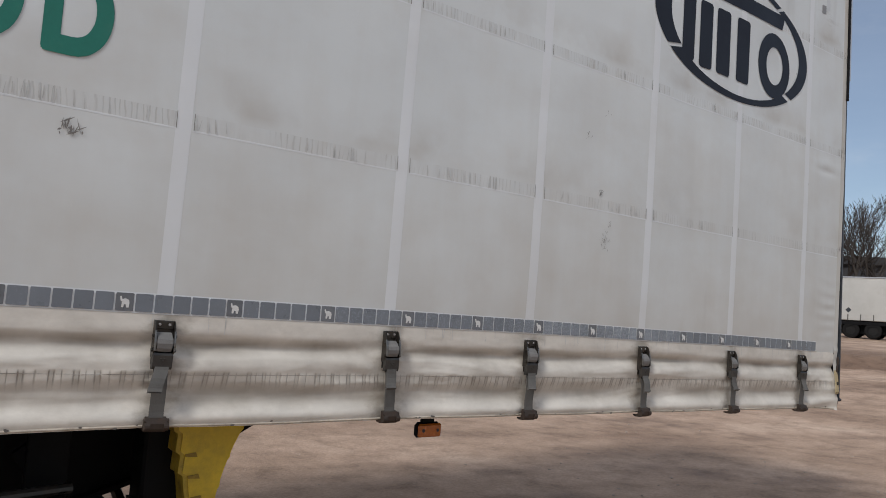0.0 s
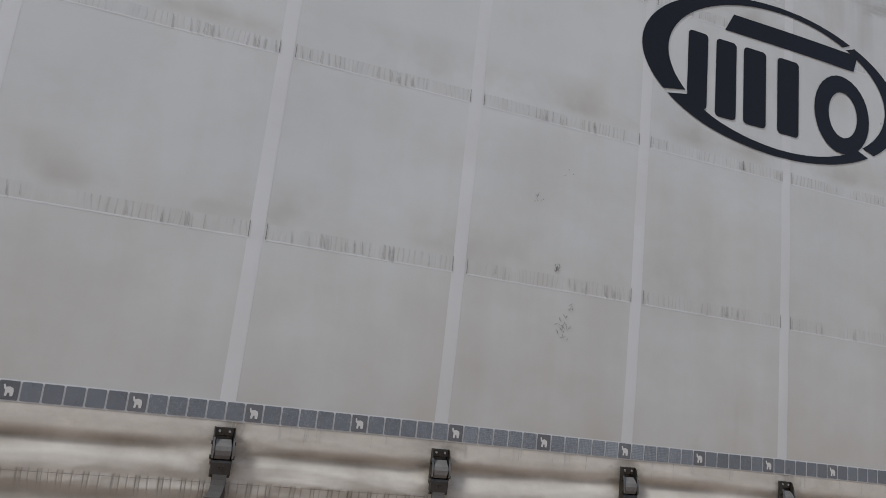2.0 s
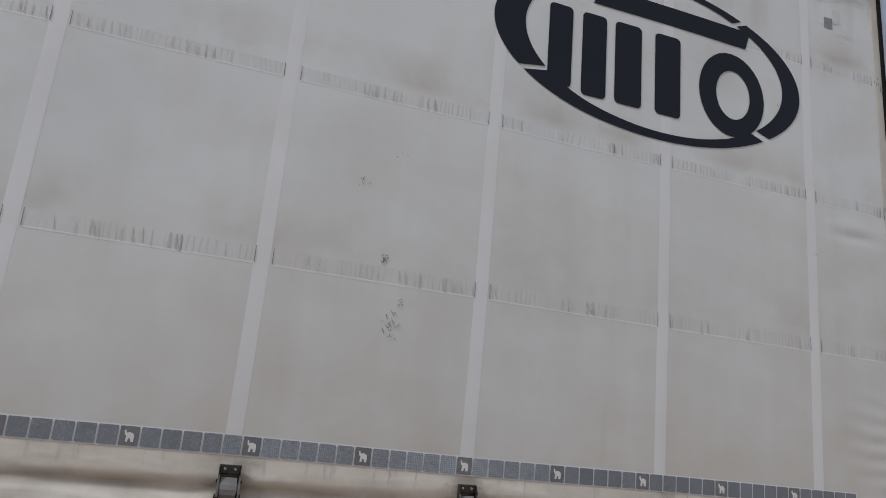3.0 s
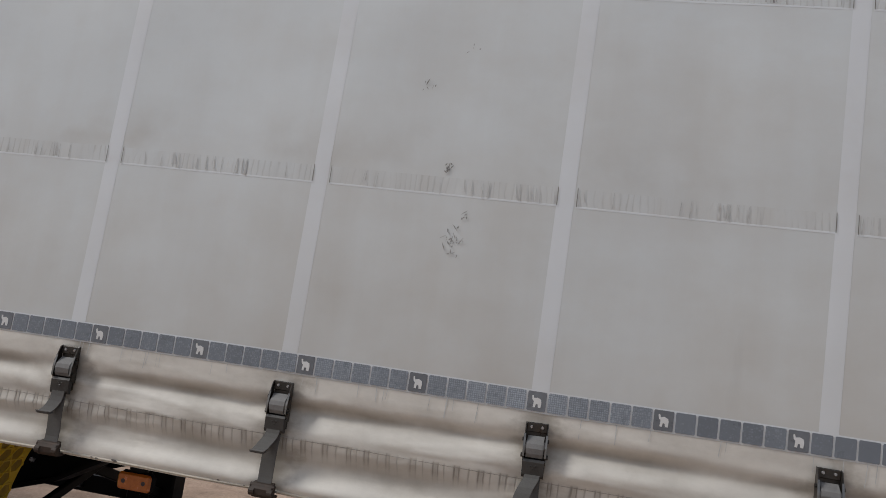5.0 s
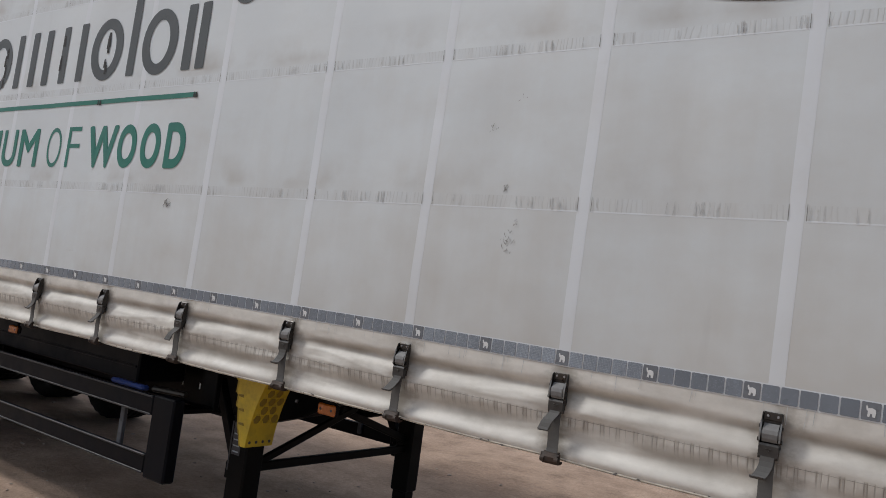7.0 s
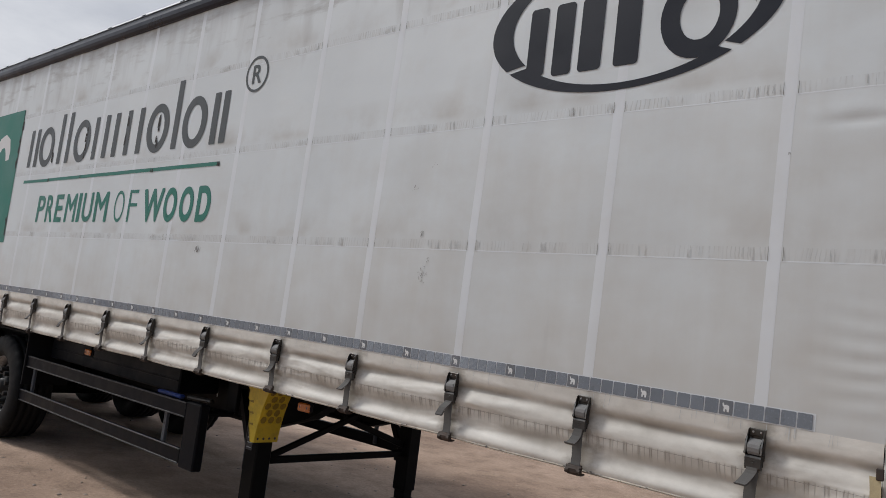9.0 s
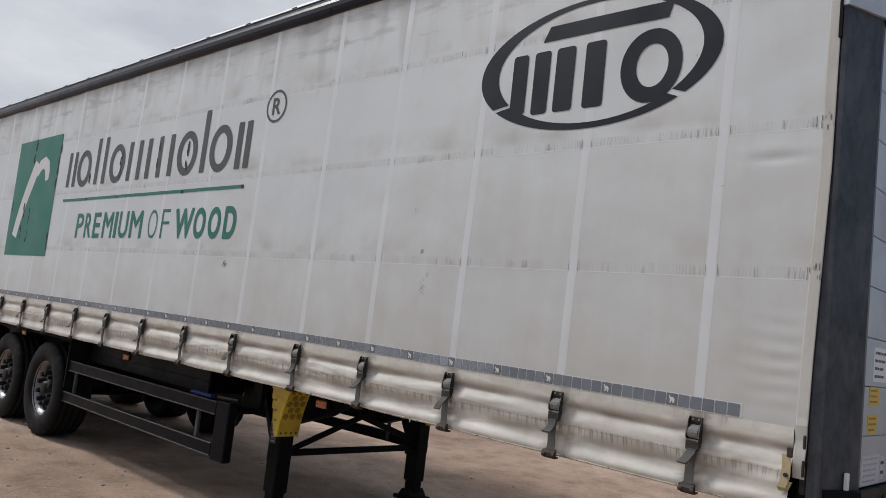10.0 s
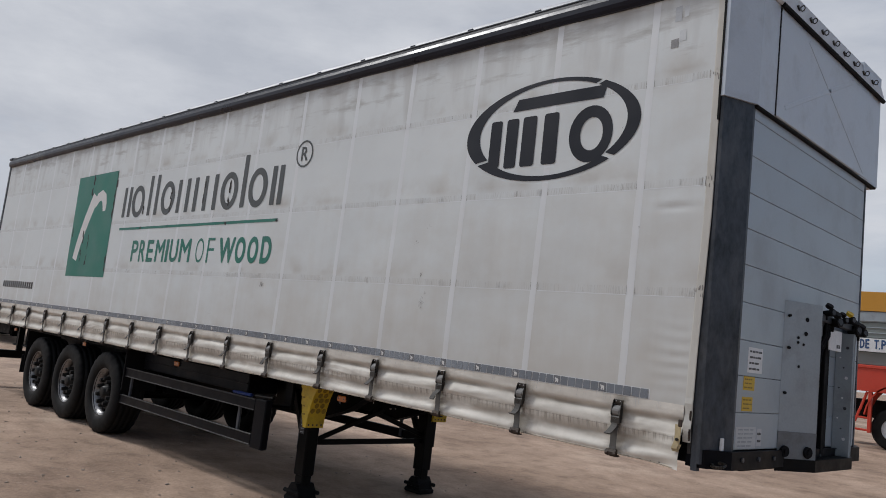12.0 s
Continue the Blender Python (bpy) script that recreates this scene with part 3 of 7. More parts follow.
def grime_and_shade_by_buckles(m):
    """Brown grime rubbed into the skirt on both sides of each buckle, with soft shade painted in."""
    nt = m.node_tree
    link, node = nt.links.new, nt.nodes.new
    bsdf = nt.nodes["Principled BSDF"]
    geo, split = node("ShaderNodeNewGeometry"), node("ShaderNodeSeparateXYZ")
    link(geo.outputs["Position"], split.inputs[0])
    least = None
    for b in BUCKLES:
        off, size = node("ShaderNodeMath"), node("ShaderNodeMath")
        off.operation, off.inputs[1].default_value = "SUBTRACT", b + 0.012
        link(split.outputs["X"], off.inputs[0])
        size.operation = "ABSOLUTE"
        link(off.outputs[0], size.inputs[0])
        if least is None:
            least = size.outputs[0]
        else:
            low = node("ShaderNodeMath")
            low.operation = "MINIMUM"
            link(least, low.inputs[0])
            link(size.outputs[0], low.inputs[1])
            least = low.outputs[0]
    mp, smear, spread, shape, mix = node("ShaderNodeMapping"), node("ShaderNodeTexNoise"), node("ShaderNodeMath"), node("ShaderNodeMapRange"), node("ShaderNodeMixRGB")
    mp.inputs["Scale"].default_value = (1.0, 0.3, 1.6)
    link(geo.outputs["Position"], mp.inputs["Vector"])
    link(mp.outputs[0], smear.inputs["Vector"])
    smear.inputs["Scale"].default_value, smear.inputs["Detail"].default_value, smear.inputs["Roughness"].default_value = 9.0, 5, 0.6
    spread.operation, spread.inputs[1].default_value = "MULTIPLY_ADD", 0.26
    link(smear.outputs["Fac"], spread.inputs[0])
    link(least, spread.inputs[2])
    shape.interpolation_type = "SMOOTHSTEP"
    shape.inputs["From Min"].default_value, shape.inputs["From Max"].default_value = 0.215, 0.125
    shape.inputs["To Max"].default_value = 0.62
    link(spread.outputs[0], shape.inputs["Value"])
    link(shape.outputs[0], mix.inputs["Fac"])
    link(bsdf.inputs["Base Color"].links[0].from_socket, mix.inputs[1])
    mix.inputs[2].default_value = (0.20, 0.165, 0.125, 1)
    link(mix.outputs[0], bsdf.inputs["Base Color"])


def pleats_in_webbing(m):
    """A ladder of soft upright pleats across the webbing, drawn as darker lines with relief."""
    nt = m.node_tree
    link, node = nt.links.new, nt.nodes.new
    bsdf = nt.nodes["Principled BSDF"]
    geo, split = node("ShaderNodeNewGeometry"), node("ShaderNodeSeparateXYZ")
    link(geo.outputs["Position"], split.inputs[0])
    bend, flat, step = node("ShaderNodeTexNoise"), node("ShaderNodeMapping"), node("ShaderNodeMath")
    flat.inputs["Scale"].default_value = (1.0, 0.02, 0.5)
    bend.inputs["Scale"].default_value, bend.inputs["Detail"].default_value = 7.0, 4
    link(geo.outputs["Position"], flat.inputs["Vector"])
    link(flat.outputs[0], bend.inputs["Vector"])
    swing, add = node("ShaderNodeMath"), node("ShaderNodeMath")
    swing.operation, swing.inputs[1].default_value = "MULTIPLY", 4.5
    link(bend.outputs["Fac"], swing.inputs[0])
    add.operation, add.inputs[1].default_value = "MULTIPLY_ADD", 52.0
    link(split.outputs["X"], add.inputs[0])
    link(swing.outputs[0], add.inputs[2])
    step.operation = "PINGPONG"
    step.inputs[1].default_value = 0.5
    link(add.outputs[0], step.inputs[0])
    line, patch, some, both = node("ShaderNodeMapRange"), node("ShaderNodeTexNoise"), node("ShaderNodeMapRange"), node("ShaderNodeMath")
    line.interpolation_type = "SMOOTHSTEP"
    line.inputs["From Min"].default_value, line.inputs["From Max"].default_value = 0.20, 0.0
    link(step.outputs[0], line.inputs["Value"])
    patch.inputs["Scale"].default_value, patch.inputs["Detail"].default_value = 5.5, 5
    link(geo.outputs["Position"], patch.inputs["Vector"])
    some.inputs["From Min"].default_value, some.inputs["From Max"].default_value = 0.40, 0.66
    some.inputs["To Min"].default_value, some.inputs["To Max"].default_value = 0.0, 0.55
    link(patch.outputs["Fac"], some.inputs["Value"])
    both.operation = "MULTIPLY"
    link(line.outputs[0], both.inputs[0])
    link(some.outputs[0], both.inputs[1])
    mix, bump = node("ShaderNodeMixRGB"), node("ShaderNodeBump")
    link(both.outputs[0], mix.inputs["Fac"])
    link(bsdf.inputs["Base Color"].links[0].from_socket, mix.inputs[1])
    mix.inputs[2].default_value = (0.36, 0.352, 0.332, 1)
    link(mix.outputs[0], bsdf.inputs["Base Color"])
    bump.inputs["Strength"].default_value, bump.inputs["Distance"].default_value, bump.invert = 0.22, 0.003, True
    link(both.outputs[0], bump.inputs["Height"])
    link(bsdf.inputs["Normal"].links[0].from_socket, bump.inputs["Normal"])
    link(bump.outputs[0], bsdf.inputs["Normal"])


def streaks_under_rail(m):
    """Dark sideways streaks over the slack cloth below the roof rail."""
    nt = m.node_tree
    link, node = nt.links.new, nt.nodes.new
    bsdf = nt.nodes["Principled BSDF"]
    geo, split, mp, smear = node("ShaderNodeNewGeometry"), node("ShaderNodeSeparateXYZ"), node("ShaderNodeMapping"), node("ShaderNodeTexNoise")
    link(geo.outputs["Position"], split.inputs[0])
    mp.inputs["Scale"].default_value, mp.inputs["Rotation"].default_value = (0.9, 1.0, 4.5), (0, radians(9), 0)
    link(geo.outputs["Position"], mp.inputs["Vector"])
    link(mp.outputs[0], smear.inputs["Vector"])
    smear.inputs["Scale"].default_value, smear.inputs["Detail"].default_value, smear.inputs["Roughness"].default_value = 2.2, 8, 0.62
    high, add = node("ShaderNodeMapRange"), node("ShaderNodeMath")
    high.inputs["From Min"].default_value, high.inputs["From Max"].default_value = 3.25, 3.75
    high.inputs["To Min"].default_value, high.inputs["To Max"].default_value = -0.12, 0.10
    link(split.outputs["Z"], high.inputs["Value"])
    add.operation = "ADD"
    link(smear.outputs["Fac"], add.inputs[0])
    link(high.outputs[0], add.inputs[1])
    shape, mix = node("ShaderNodeValToRGB"), node("ShaderNodeMixRGB")
    shape.color_ramp.elements[0].position, shape.color_ramp.elements[1].position = 0.58, 0.80
    shape.color_ramp.elements[1].color = (0.75, 0.75, 0.75, 1)
    link(add.outputs[0], shape.inputs["Fac"])
    link(shape.outputs["Color"], mix.inputs["Fac"])
    link(bsdf.inputs["Base Color"].links[0].from_socket, mix.inputs[1])
    mix.inputs[2].default_value = (0.27, 0.255, 0.235, 1)
    link(mix.outputs[0], bsdf.inputs["Base Color"])


grime_above_webbing(M_CURTAIN)
streaks_under_rail(M_CURTAIN)
dust_and_bounce_film(M_CURTAIN, 0.78)
dust_and_bounce_film(M_WEB, 0.78)
dust_and_bounce_film(M_BAND, 0.30)
dust_and_bounce_film(M_SKIRT, 0.45)
pleats_under_seam(M_SKIRT)
pleats_in_webbing(M_WEB)
grime_and_shade_by_buckles(M_SKIRT)
runs_below_rail(M_CURTAIN)
dust_and_shade_in_folds(M_SKIRT)
M_GROUND, M_TAPE = ground_material(), tape_material()


# ---------------------------------------------------------------- mesh helpers
def finish(name, bm, material, parent=None, label="", smooth=False):
    me = bpy.data.meshes.new(name)
    bmesh.ops.recalc_face_normals(bm, faces=bm.faces)
    bm.to_mesh(me)
    bm.free()
    for mt in material if isinstance(material, (list, tuple)) else [material]:
        me.materials.append(mt)
    if smooth:
        me.polygons.foreach_set("use_smooth", [True] * len(me.polygons))
    ob = new(name, me)
    ob.parent = parent
    return tagged(ob, label)


def part(name, bm, material, parent, label="", smooth=False):
    return finish(name, bm, material, parent, label, smooth)


def thing(name, place, label, category, group="", rz=0.0):
    ob = new(name)
    ob.matrix_world = pose(*place, 0, 0, rz)
    ob.empty_display_size = 0.2
    return tagged(ob, label, category, group)


def box(bm, x0, x1, y0, y1, z0, z1, bevel=0.0, m=None):
    verts = bmesh.ops.create_cube(bm, size=1.0)["verts"]
    mid, size = Vector(((x0 + x1) / 2, (y0 + y1) / 2, (z0 + z1) / 2)), (abs(x1 - x0), abs(y1 - y0), abs(z1 - z0))
    for v in verts:
        v.co = Vector([c * s for c, s in zip(v.co, size)]) + mid
    faces = {f for v in verts for f in v.link_faces}
    if bevel:
        edges = list({e for v in verts for e in v.link_edges})
        made = bmesh.ops.bevel(bm, geom=edges, offset=min(bevel, min(size) * 0.45), segments=1, affect="EDGES", profile=0.5)
        faces |= set(made["faces"])
        verts = list({v for f in faces if f.is_valid for v in f.verts})
    if m is not None:
        for v in verts:
            v.co = m @ v.co
    return bm


def bar(bm, a, b, w, h, bevel=0.004, up=(0, 0, 1)):
    """A rectangular bar from a to b, w across and h along up."""
    a, b = Vector(a), Vector(b)
    ahead = (b - a).normalized()
    side = ahead.cross(Vector(up)).normalized()
    top = side.cross(ahead)
    m = Matrix((ahead, side, top)).transposed().to_4x4()
    m.translation = (a + b) / 2
    d = (b - a).length
    return box(bm, -d / 2, d / 2, -w / 2, w / 2, -h / 2, h / 2, bevel, m)


def rod(bm, a, b, r, seg=10, r2=None):
    a, b = Vector(a), Vector(b)
    ahead = (b - a).normalized()
    side = ahead.orthogonal().normalized()
    top = ahead.cross(side)
    rings = []
    for p, rr in ((a, r), (b, r if r2 is None else r2)):
        rings.append([bm.verts.new(p + rr * (math.cos(k * math.tau / seg) * side + math.sin(k * math.tau / seg) * top)) for k in range(seg)])
    for k in range(seg):
        bm.faces.new((rings[0][k], rings[0][(k + 1) % seg], rings[1][(k + 1) % seg], rings[1][k]))
    bm.faces.new(rings[0][::-1])
    bm.faces.new(rings[1])
    return bm


def lathe(bm, profile, seg=40, closed=False):
    """Turns (radius, y) round the y axis."""
    rings = [[bm.verts.new((r * math.cos(k * math.tau / seg), y, r * math.sin(k * math.tau / seg))) for k in range(seg)] for r, y in profile]
    pairs = list(zip(rings, rings[1:])) + ([(rings[-1], rings[0])] if closed else [])
    for a, b in pairs:
        for k in range(seg):
            bm.faces.new((a[k], a[(k + 1) % seg], b[(k + 1) % seg], b[k]))
    return bm


def prism(bm, pts, lo, hi, axis="y"):
    """An outline in the plane across axis, drawn out from lo to hi."""
    def at(p, d):
        return {"x": (d, p[0], p[1]), "y": (p[0], d, p[1]), "z": (p[0], p[1], d)}[axis]
    a, b = [bm.verts.new(at(p, lo)) for p in pts], [bm.verts.new(at(p, hi)) for p in pts]
    n = len(pts)
    for k in range(n):
        bm.faces.new((a[k], a[(k + 1) % n], b[(k + 1) % n], b[k]))
    bm.faces.new(a[::-1])
    bm.faces.new(b)
    return bm


def ribbon(bm, points, w, thick, side=(1, 0, 0)):
    """A strap of width w along side through the points, with thickness."""
    side, pts, rows = Vector(side), [Vector(p) for p in points], []
    for i, p in enumerate(pts):
        ahead = (pts[min(i + 1, len(pts) - 1)] - pts[max(i - 1, 0)]).normalized()
        out = ahead.cross(side).normalized() * thick / 2
        rows.append([bm.verts.new(p + s * side * w / 2 + o * out) for s, o in ((-1, -1), (1, -1), (1, 1), (-1, 1))])
    for a, b in zip(rows, rows[1:]):
        for k in range(4):
            bm.faces.new((a[k], a[(k + 1) % 4], b[(k + 1) % 4], b[k]))
    bm.faces.new(rows[0])
    bm.faces.new(rows[-1][::-1])
    return bm


# ---------------------------------------------------------------- ground
def ground_height(x, y):
    """Packed dirt, level round the trailer, rising gently far ahead of it."""
    far = max(0.0, x - 9.0)
    rise = 1.85 * (1 - math.exp(-far / 30.0)) * (1 + 0.15 * math.tanh((y - 20) / 15))
    rough = 0.018 * noise.noise((x * 0.35, y * 0.35, 1.7)) + 0.007 * noise.noise((x * 1.7, y * 1.7, 5.1))
    rut = -0.018 * math.exp(-((y + 1.1 + 0.12 * math.sin(x * 0.4)) / 0.22) ** 2) - 0.014 * math.exp(-((y + 2.9 + 0.15 * math.sin(x * 0.3)) / 0.22) ** 2)
    calm = 1.0 if -14 < x < 2 and 0 < y < 2.6 else 0.0
    beyond = x - 19.5 + 0.6 * (y - 9.2) + 0.5 * noise.noise((x * 0.3, y * 0.3, 8.0))
    lift = min(1.0, max(0.0, beyond / 1.3))
    bank = 0.36 * lift * lift * (3 - 2 * lift) * math.exp(-max(0.0, beyond) / 16)
    return bank + rise + 0.45 * min(1.0, max(0.0, (y - 4.0) / 11.0)) ** 1.5 * math.exp(-far / 12.0) + (rough + rut) * (1 - 0.8 * calm) + 0.04 * noise.noise((x * 0.06, y * 0.06, 3.3)) * min(1.0, math.hypot(x + 5, y) / 20) ** 2


def build_ground():
    n = 270
    k = np.linspace(-1, 1, n)
    spread = np.sinh(k * 5.6) / math.sinh(5.6) * 900
    xs, ys = spread * 1.0 - 4.0, spread + 0.0
    bm = bmesh.new()
    rows = [[bm.verts.new((x, y, ground_height(x, y))) for y in ys] for x in xs]
    for a, b in zip(rows, rows[1:]):
        for j in range(n - 1):
            bm.faces.new((a[j], b[j], b[j + 1], a[j + 1]))
    ob = finish("ground", bm, M_GROUND, smooth=True)
    tagged(ob, "brown packed dirt yard with damp patches and ruts", "ground", kind="structure")
    rnd = random.Random(4)
    bm = bmesh.new()
    for _ in range(3200):
        x, y = rnd.uniform(-14, 6), rnd.gauss(-0.3, 2.2)
        r = 0.003 + 0.017 * rnd.random() ** 5
        base = ground_height(x, y)
        verts = bmesh.ops.create_icosphere(bm, subdivisions=1, radius=r)["verts"]
        sx, sy, sz, turn = rnd.uniform(0.8, 1.6), rnd.uniform(0.7, 1.1), rnd.uniform(0.4, 0.75), rnd.uniform(0, 6.28)
        for v in verts:
            px, py = v.co.x * sx * rnd.uniform(0.85, 1.15), v.co.y * sy
            v.co = Vector((x + px * math.cos(turn) - py * math.sin(turn), y + px * math.sin(turn) + py * math.cos(turn), base + v.co.z * sz + r * 0.2))
    tagged(finish("gravel", bm, M_STONE), "loose brown pebbles on the dirt", "gravel", kind="stuff")


build_ground()

# ---------------------------------------------------------------- the curtain trailer: plan
WIDTH, FRONT, REAR, ROOF = 2.49, 0.43, -13.06, 3.89


def buckle_top(x):
    return float(np.interp(x, [-13, -9.2, -6.9, -4.6, -3.83, -3.0, -2.3, -1.54, -0.79, 0.0, 0.5],
                           [1.441, 1.445, 1.446, 1.441, 1.436, 1.433, 1.429, 1.419, 1.413, 1.402, 1.397]))


SKIRT_U = np.linspace(0, 1, 65)
SKIRT_D = np.interp(SKIRT_U, [0, 0.13, 0.190, 0.250, 0.295, 0.37, 0.45, 0.52, 0.59, 0.70, 0.79, 0.89, 0.95, 1.0],
                    [0, 0.001, 0.0, -0.015, -0.014, 0.004, 0.010, 0.008, 0.003, -0.010, -0.008, 0.013, 0.016, 0.006])
SKIRT_D = np.convolve(np.pad(SKIRT_D, 2, mode="edge"), np.ones(5) / 5, mode="valid")


def curtain_out(x, z):
    """How far the curtain stands out of its plane at x, z, in metres towards the viewer's side."""
    top = buckle_top(x)
    skirt_top, hem = top + 0.025, top - 0.315
    near = min(abs(x - b) for b in BUCKLES)
    if z >= skirt_top:
        high = min(1.0, (z - skirt_top) / 0.3)
        d = 0.007 * noise.noise((x * 0.9, 2.0, z * 0.8)) * high + 0.0025 * noise.noise((x * 3.1, 7.0, z * 2.3)) * high
        d += 0.003 * math.cos(min(near, 0.38) / 0.38 * math.pi / 2) * high
        if x > -0.05 and z < 2.0:  # wrinkles by the front pole
            fade = min(1.0, max(0.0, (x - 0.06) / 0.22)) * max(0.0, 1 - abs(z - 1.68) / 0.28) * min(1.0, max(0.0, (0.385 - x) / 0.06))
            d += 0.0024 * fade * math.sin(z * 88 + 1.9 * noise.noise((x * 5, 1.0, z * 4)))
        if z > 3.42:  # slack under the roof rail
            d += 0.007 * min(1.0, (z - 3.42) / 0.3) * noise.noise((x * 2.4 + z, 3.0, z * 1.2))
        if abs(z - 2.56) < 0.14 and x > -0.02:  # dent beside the logo
            d -= 0.006 * math.exp(-((x - 0.20) / 0.10) ** 2 - ((z - 2.555) / 0.018) ** 2) - 0.002 * math.exp(-((x - 0.2) / 0.14) ** 2 - ((z - 2.60) / 0.03) ** 2)
        return d
    u = (skirt_top - z) / (skirt_top - hem)
    pinch = 1 - 0.75 * math.exp(-(near / 0.055) ** 2)
    size = 1.0 + 0.6 * noise.noise((x * 1.3, 0.4, 9.0)) + 0.25 * noise.noise((x * 4.0, 3.4, 9.0))
    shift = 0.05 * noise.noise((x * 1.9, 5.5, 2.0))
    d = float(np.interp(min(1, max(0, u + shift * math.sin(u * math.pi))), SKIRT_U, SKIRT_D)) * size * pinch * 1.05
    body = math.sin(min(1.0, max(0.0, u)) * math.pi)
    crumple = max(0.15, 0.4 + 1.6 * noise.noise((x * 0.9, 11.0, 2.0)))
    d += 0.0035 * noise.noise((x * 2.6, 1.0, z * 30.0)) * body + 0.0022 * noise.noise((x * 9.0, 2.0, z * 34.0)) * body * crumple + 0.0012 * noise.noise((x * 30.0, 2.0, z * 20.0)) * body
    d += 0.007 * max(0.0, noise.noise((x * 1.1, 6.0, 3.0))) * math.sin(u * 21 + 2.5 * noise.noise((x * 1.7, 3.0, 1.0))) * body
    ridge = max(0.0, 0.12 - abs(noise.noise((x * 2.1, 4.0, z * 24.0 + 3 * noise.noise((x * 0.8, 2.0, 0.0))))))
    d += 0.034 * ridge * body * crumple
    nearest = min(BUCKLES, key=lambda b: abs(x - b))
    lean = (x - nearest) * (9.0 if x > nearest else -7.0)
    d += 0.0075 * math.exp(-(near / 0.17) ** 2) * min(1.0, near / 0.04) * noise.noise((nearest * 3.0, lean + (0.9 if x > nearest else 0.0), z * 26.0 - lean * 1.6)) * body
    d += 0.011 * max(0.0, noise.noise((x * 1.6, 14.0, 1.0)) - 0.05) * math.sin(u * 30 + 5.0 * noise.noise((x * 2.3, 7.0, z * 3.0))) * max(0.0, u - 0.45)
    if x > -0.05:
        d += 0.018 * min(1.0, (x + 0.05) / 0.3) * math.sin(u * 9 + x * 5) * u + 0.042 * min(1.0, max(0.0, (x - 0.08) / 0.26)) ** 2 * u ** 2
    return d


SKIRT_END = 0.352


def hem_droop(x):
    return 0.012 * max(0.0, (x - 0.05) / 0.30) ** 2 + 0.006 * noise.noise((x * 2.2, 8, 1))


def edge_x(z):
    """The front edge of the curtain, pulled back towards its foot."""
    return float(np.interp(z, [1.2, 1.7, 2.5, 3.9], [0.398, 0.405, 0.430, 0.432]))


trailer = thing("semi_trailer", (-6.2, 1.24, 0.0), "white tautliner semi-trailer with grey headboard parked on landing legs on dirt", "semi-trailer")


def tpart(name, bm, material, label="", smooth=False, parent=None):
    """A part of the trailer, drawn in world places."""
    ob = part(name, bm, material, parent or trailer, label, smooth)
    ob.matrix_parent_inverse = trailer.matrix_world.inverted() if parent is None else Matrix.Identity(4)
    return ob


def curtain_grid(x0, x1, nx, zs_of, follow_edge=False):
    bm = bmesh.new()
    rows = []
    for i in range(nx + 1):
        x = x0 + (x1 - x0) * i / nx
        drawn = max(0.0, (x - 0.16) / (x1 - 0.16)) if follow_edge else 0.0
        rows.append([bm.verts.new((x + drawn * (edge_x(z) - x1), -curtain_out(x, z), z)) for z in zs_of(x)])
    for a, b in zip(rows, rows[1:]):
        for j in range(len(a) - 1):
            bm.faces.new((a[j], b[j], b[j + 1], a[j + 1]))
    return bm


def build_curtain():
    def upper(x):
        t = buckle_top(x) + 0.025
        return [t + (ROOF + 0.03 - t) * j / 170 for j in range(171)]

    def lower(x):
        t, droop = buckle_top(x), hem_droop(x)
        return [t - 0.318 - droop + (0.343 + droop) * j / 52 for j in range(53)]

    curtain = tpart("side_curtain", curtain_grid(REAR, 0.414, 420, upper, True), M_CURTAIN, "grimy off-white PVC side curtain", smooth=True)
    skirt = tpart("curtain_skirt", curtain_grid(REAR, SKIRT_END, 820, lower), M_SKIRT, "creased cream curtain skirt, dust and shade painted in its folds", smooth=True)
    # hemmed front edge, which hangs on below the skirt's top
    bm, rows = bmesh.new(), []
    for z in np.linspace(1.225, ROOF + 0.02, 90):
        rows.append([bm.verts.new((edge_x(z) + dx, -(curtain_out(0.40, z) if z > 1.45 else 0.004 * math.sin(z * 40)) - dy, z)) for dx, dy in ((-0.046, 0.0004), (-0.041, 0.0016), (-0.003, 0.0018), (0.001, 0.0008), (0.001, -0.004))])
    for a, b in zip(rows, rows[1:]):
        for j in range(4):
            bm.faces.new((a[j], a[j + 1], b[j + 1], b[j]))
    finish("edge_hem", bm, M_EDGE, curtain, "cream hem down the curtain's front edge")
    return curtain, skirt


CURTAIN, SKIRT = build_curtain()


def on_curtain(name, outlines, material, parent, label="", lift=0.0018, size=0.07):
    """Flat print that lies on the curtain and follows its folds: each outline is a list of (x, z)."""
    bm = bmesh.new()
    for pts in outlines:
        bm.faces.new([bm.verts.new((x, 0, z)) for x, z in pts])
    bmesh.ops.remove_doubles(bm, verts=bm.verts[:], dist=1e-4)
    bmesh.ops.triangulate(bm, faces=bm.faces[:])
    for _ in range(5):
        long = [e for e in bm.edges if e.calc_length() > size]
        if not long:
            break
        bmesh.ops.subdivide_edges(bm, edges=long, cuts=1)
        bmesh.ops.triangulate(bm, faces=[f for f in bm.faces if len(f.verts) > 3])
    for v in bm.verts:
        v.co.y = -curtain_out(v.co.x, v.co.z) - lift
    bmesh.ops.recalc_face_normals(bm, faces=bm.faces)
    if sum(f.normal.y * f.calc_area() for f in bm.faces) > 0:
        bmesh.ops.reverse_faces(bm, faces=bm.faces)
    me = bpy.data.meshes.new(name)
    bm.to_mesh(me)
    bm.free()
    me.materials.append(material)
    ob = new(name, me)
    ob.parent = parent
    return tagged(ob, label)


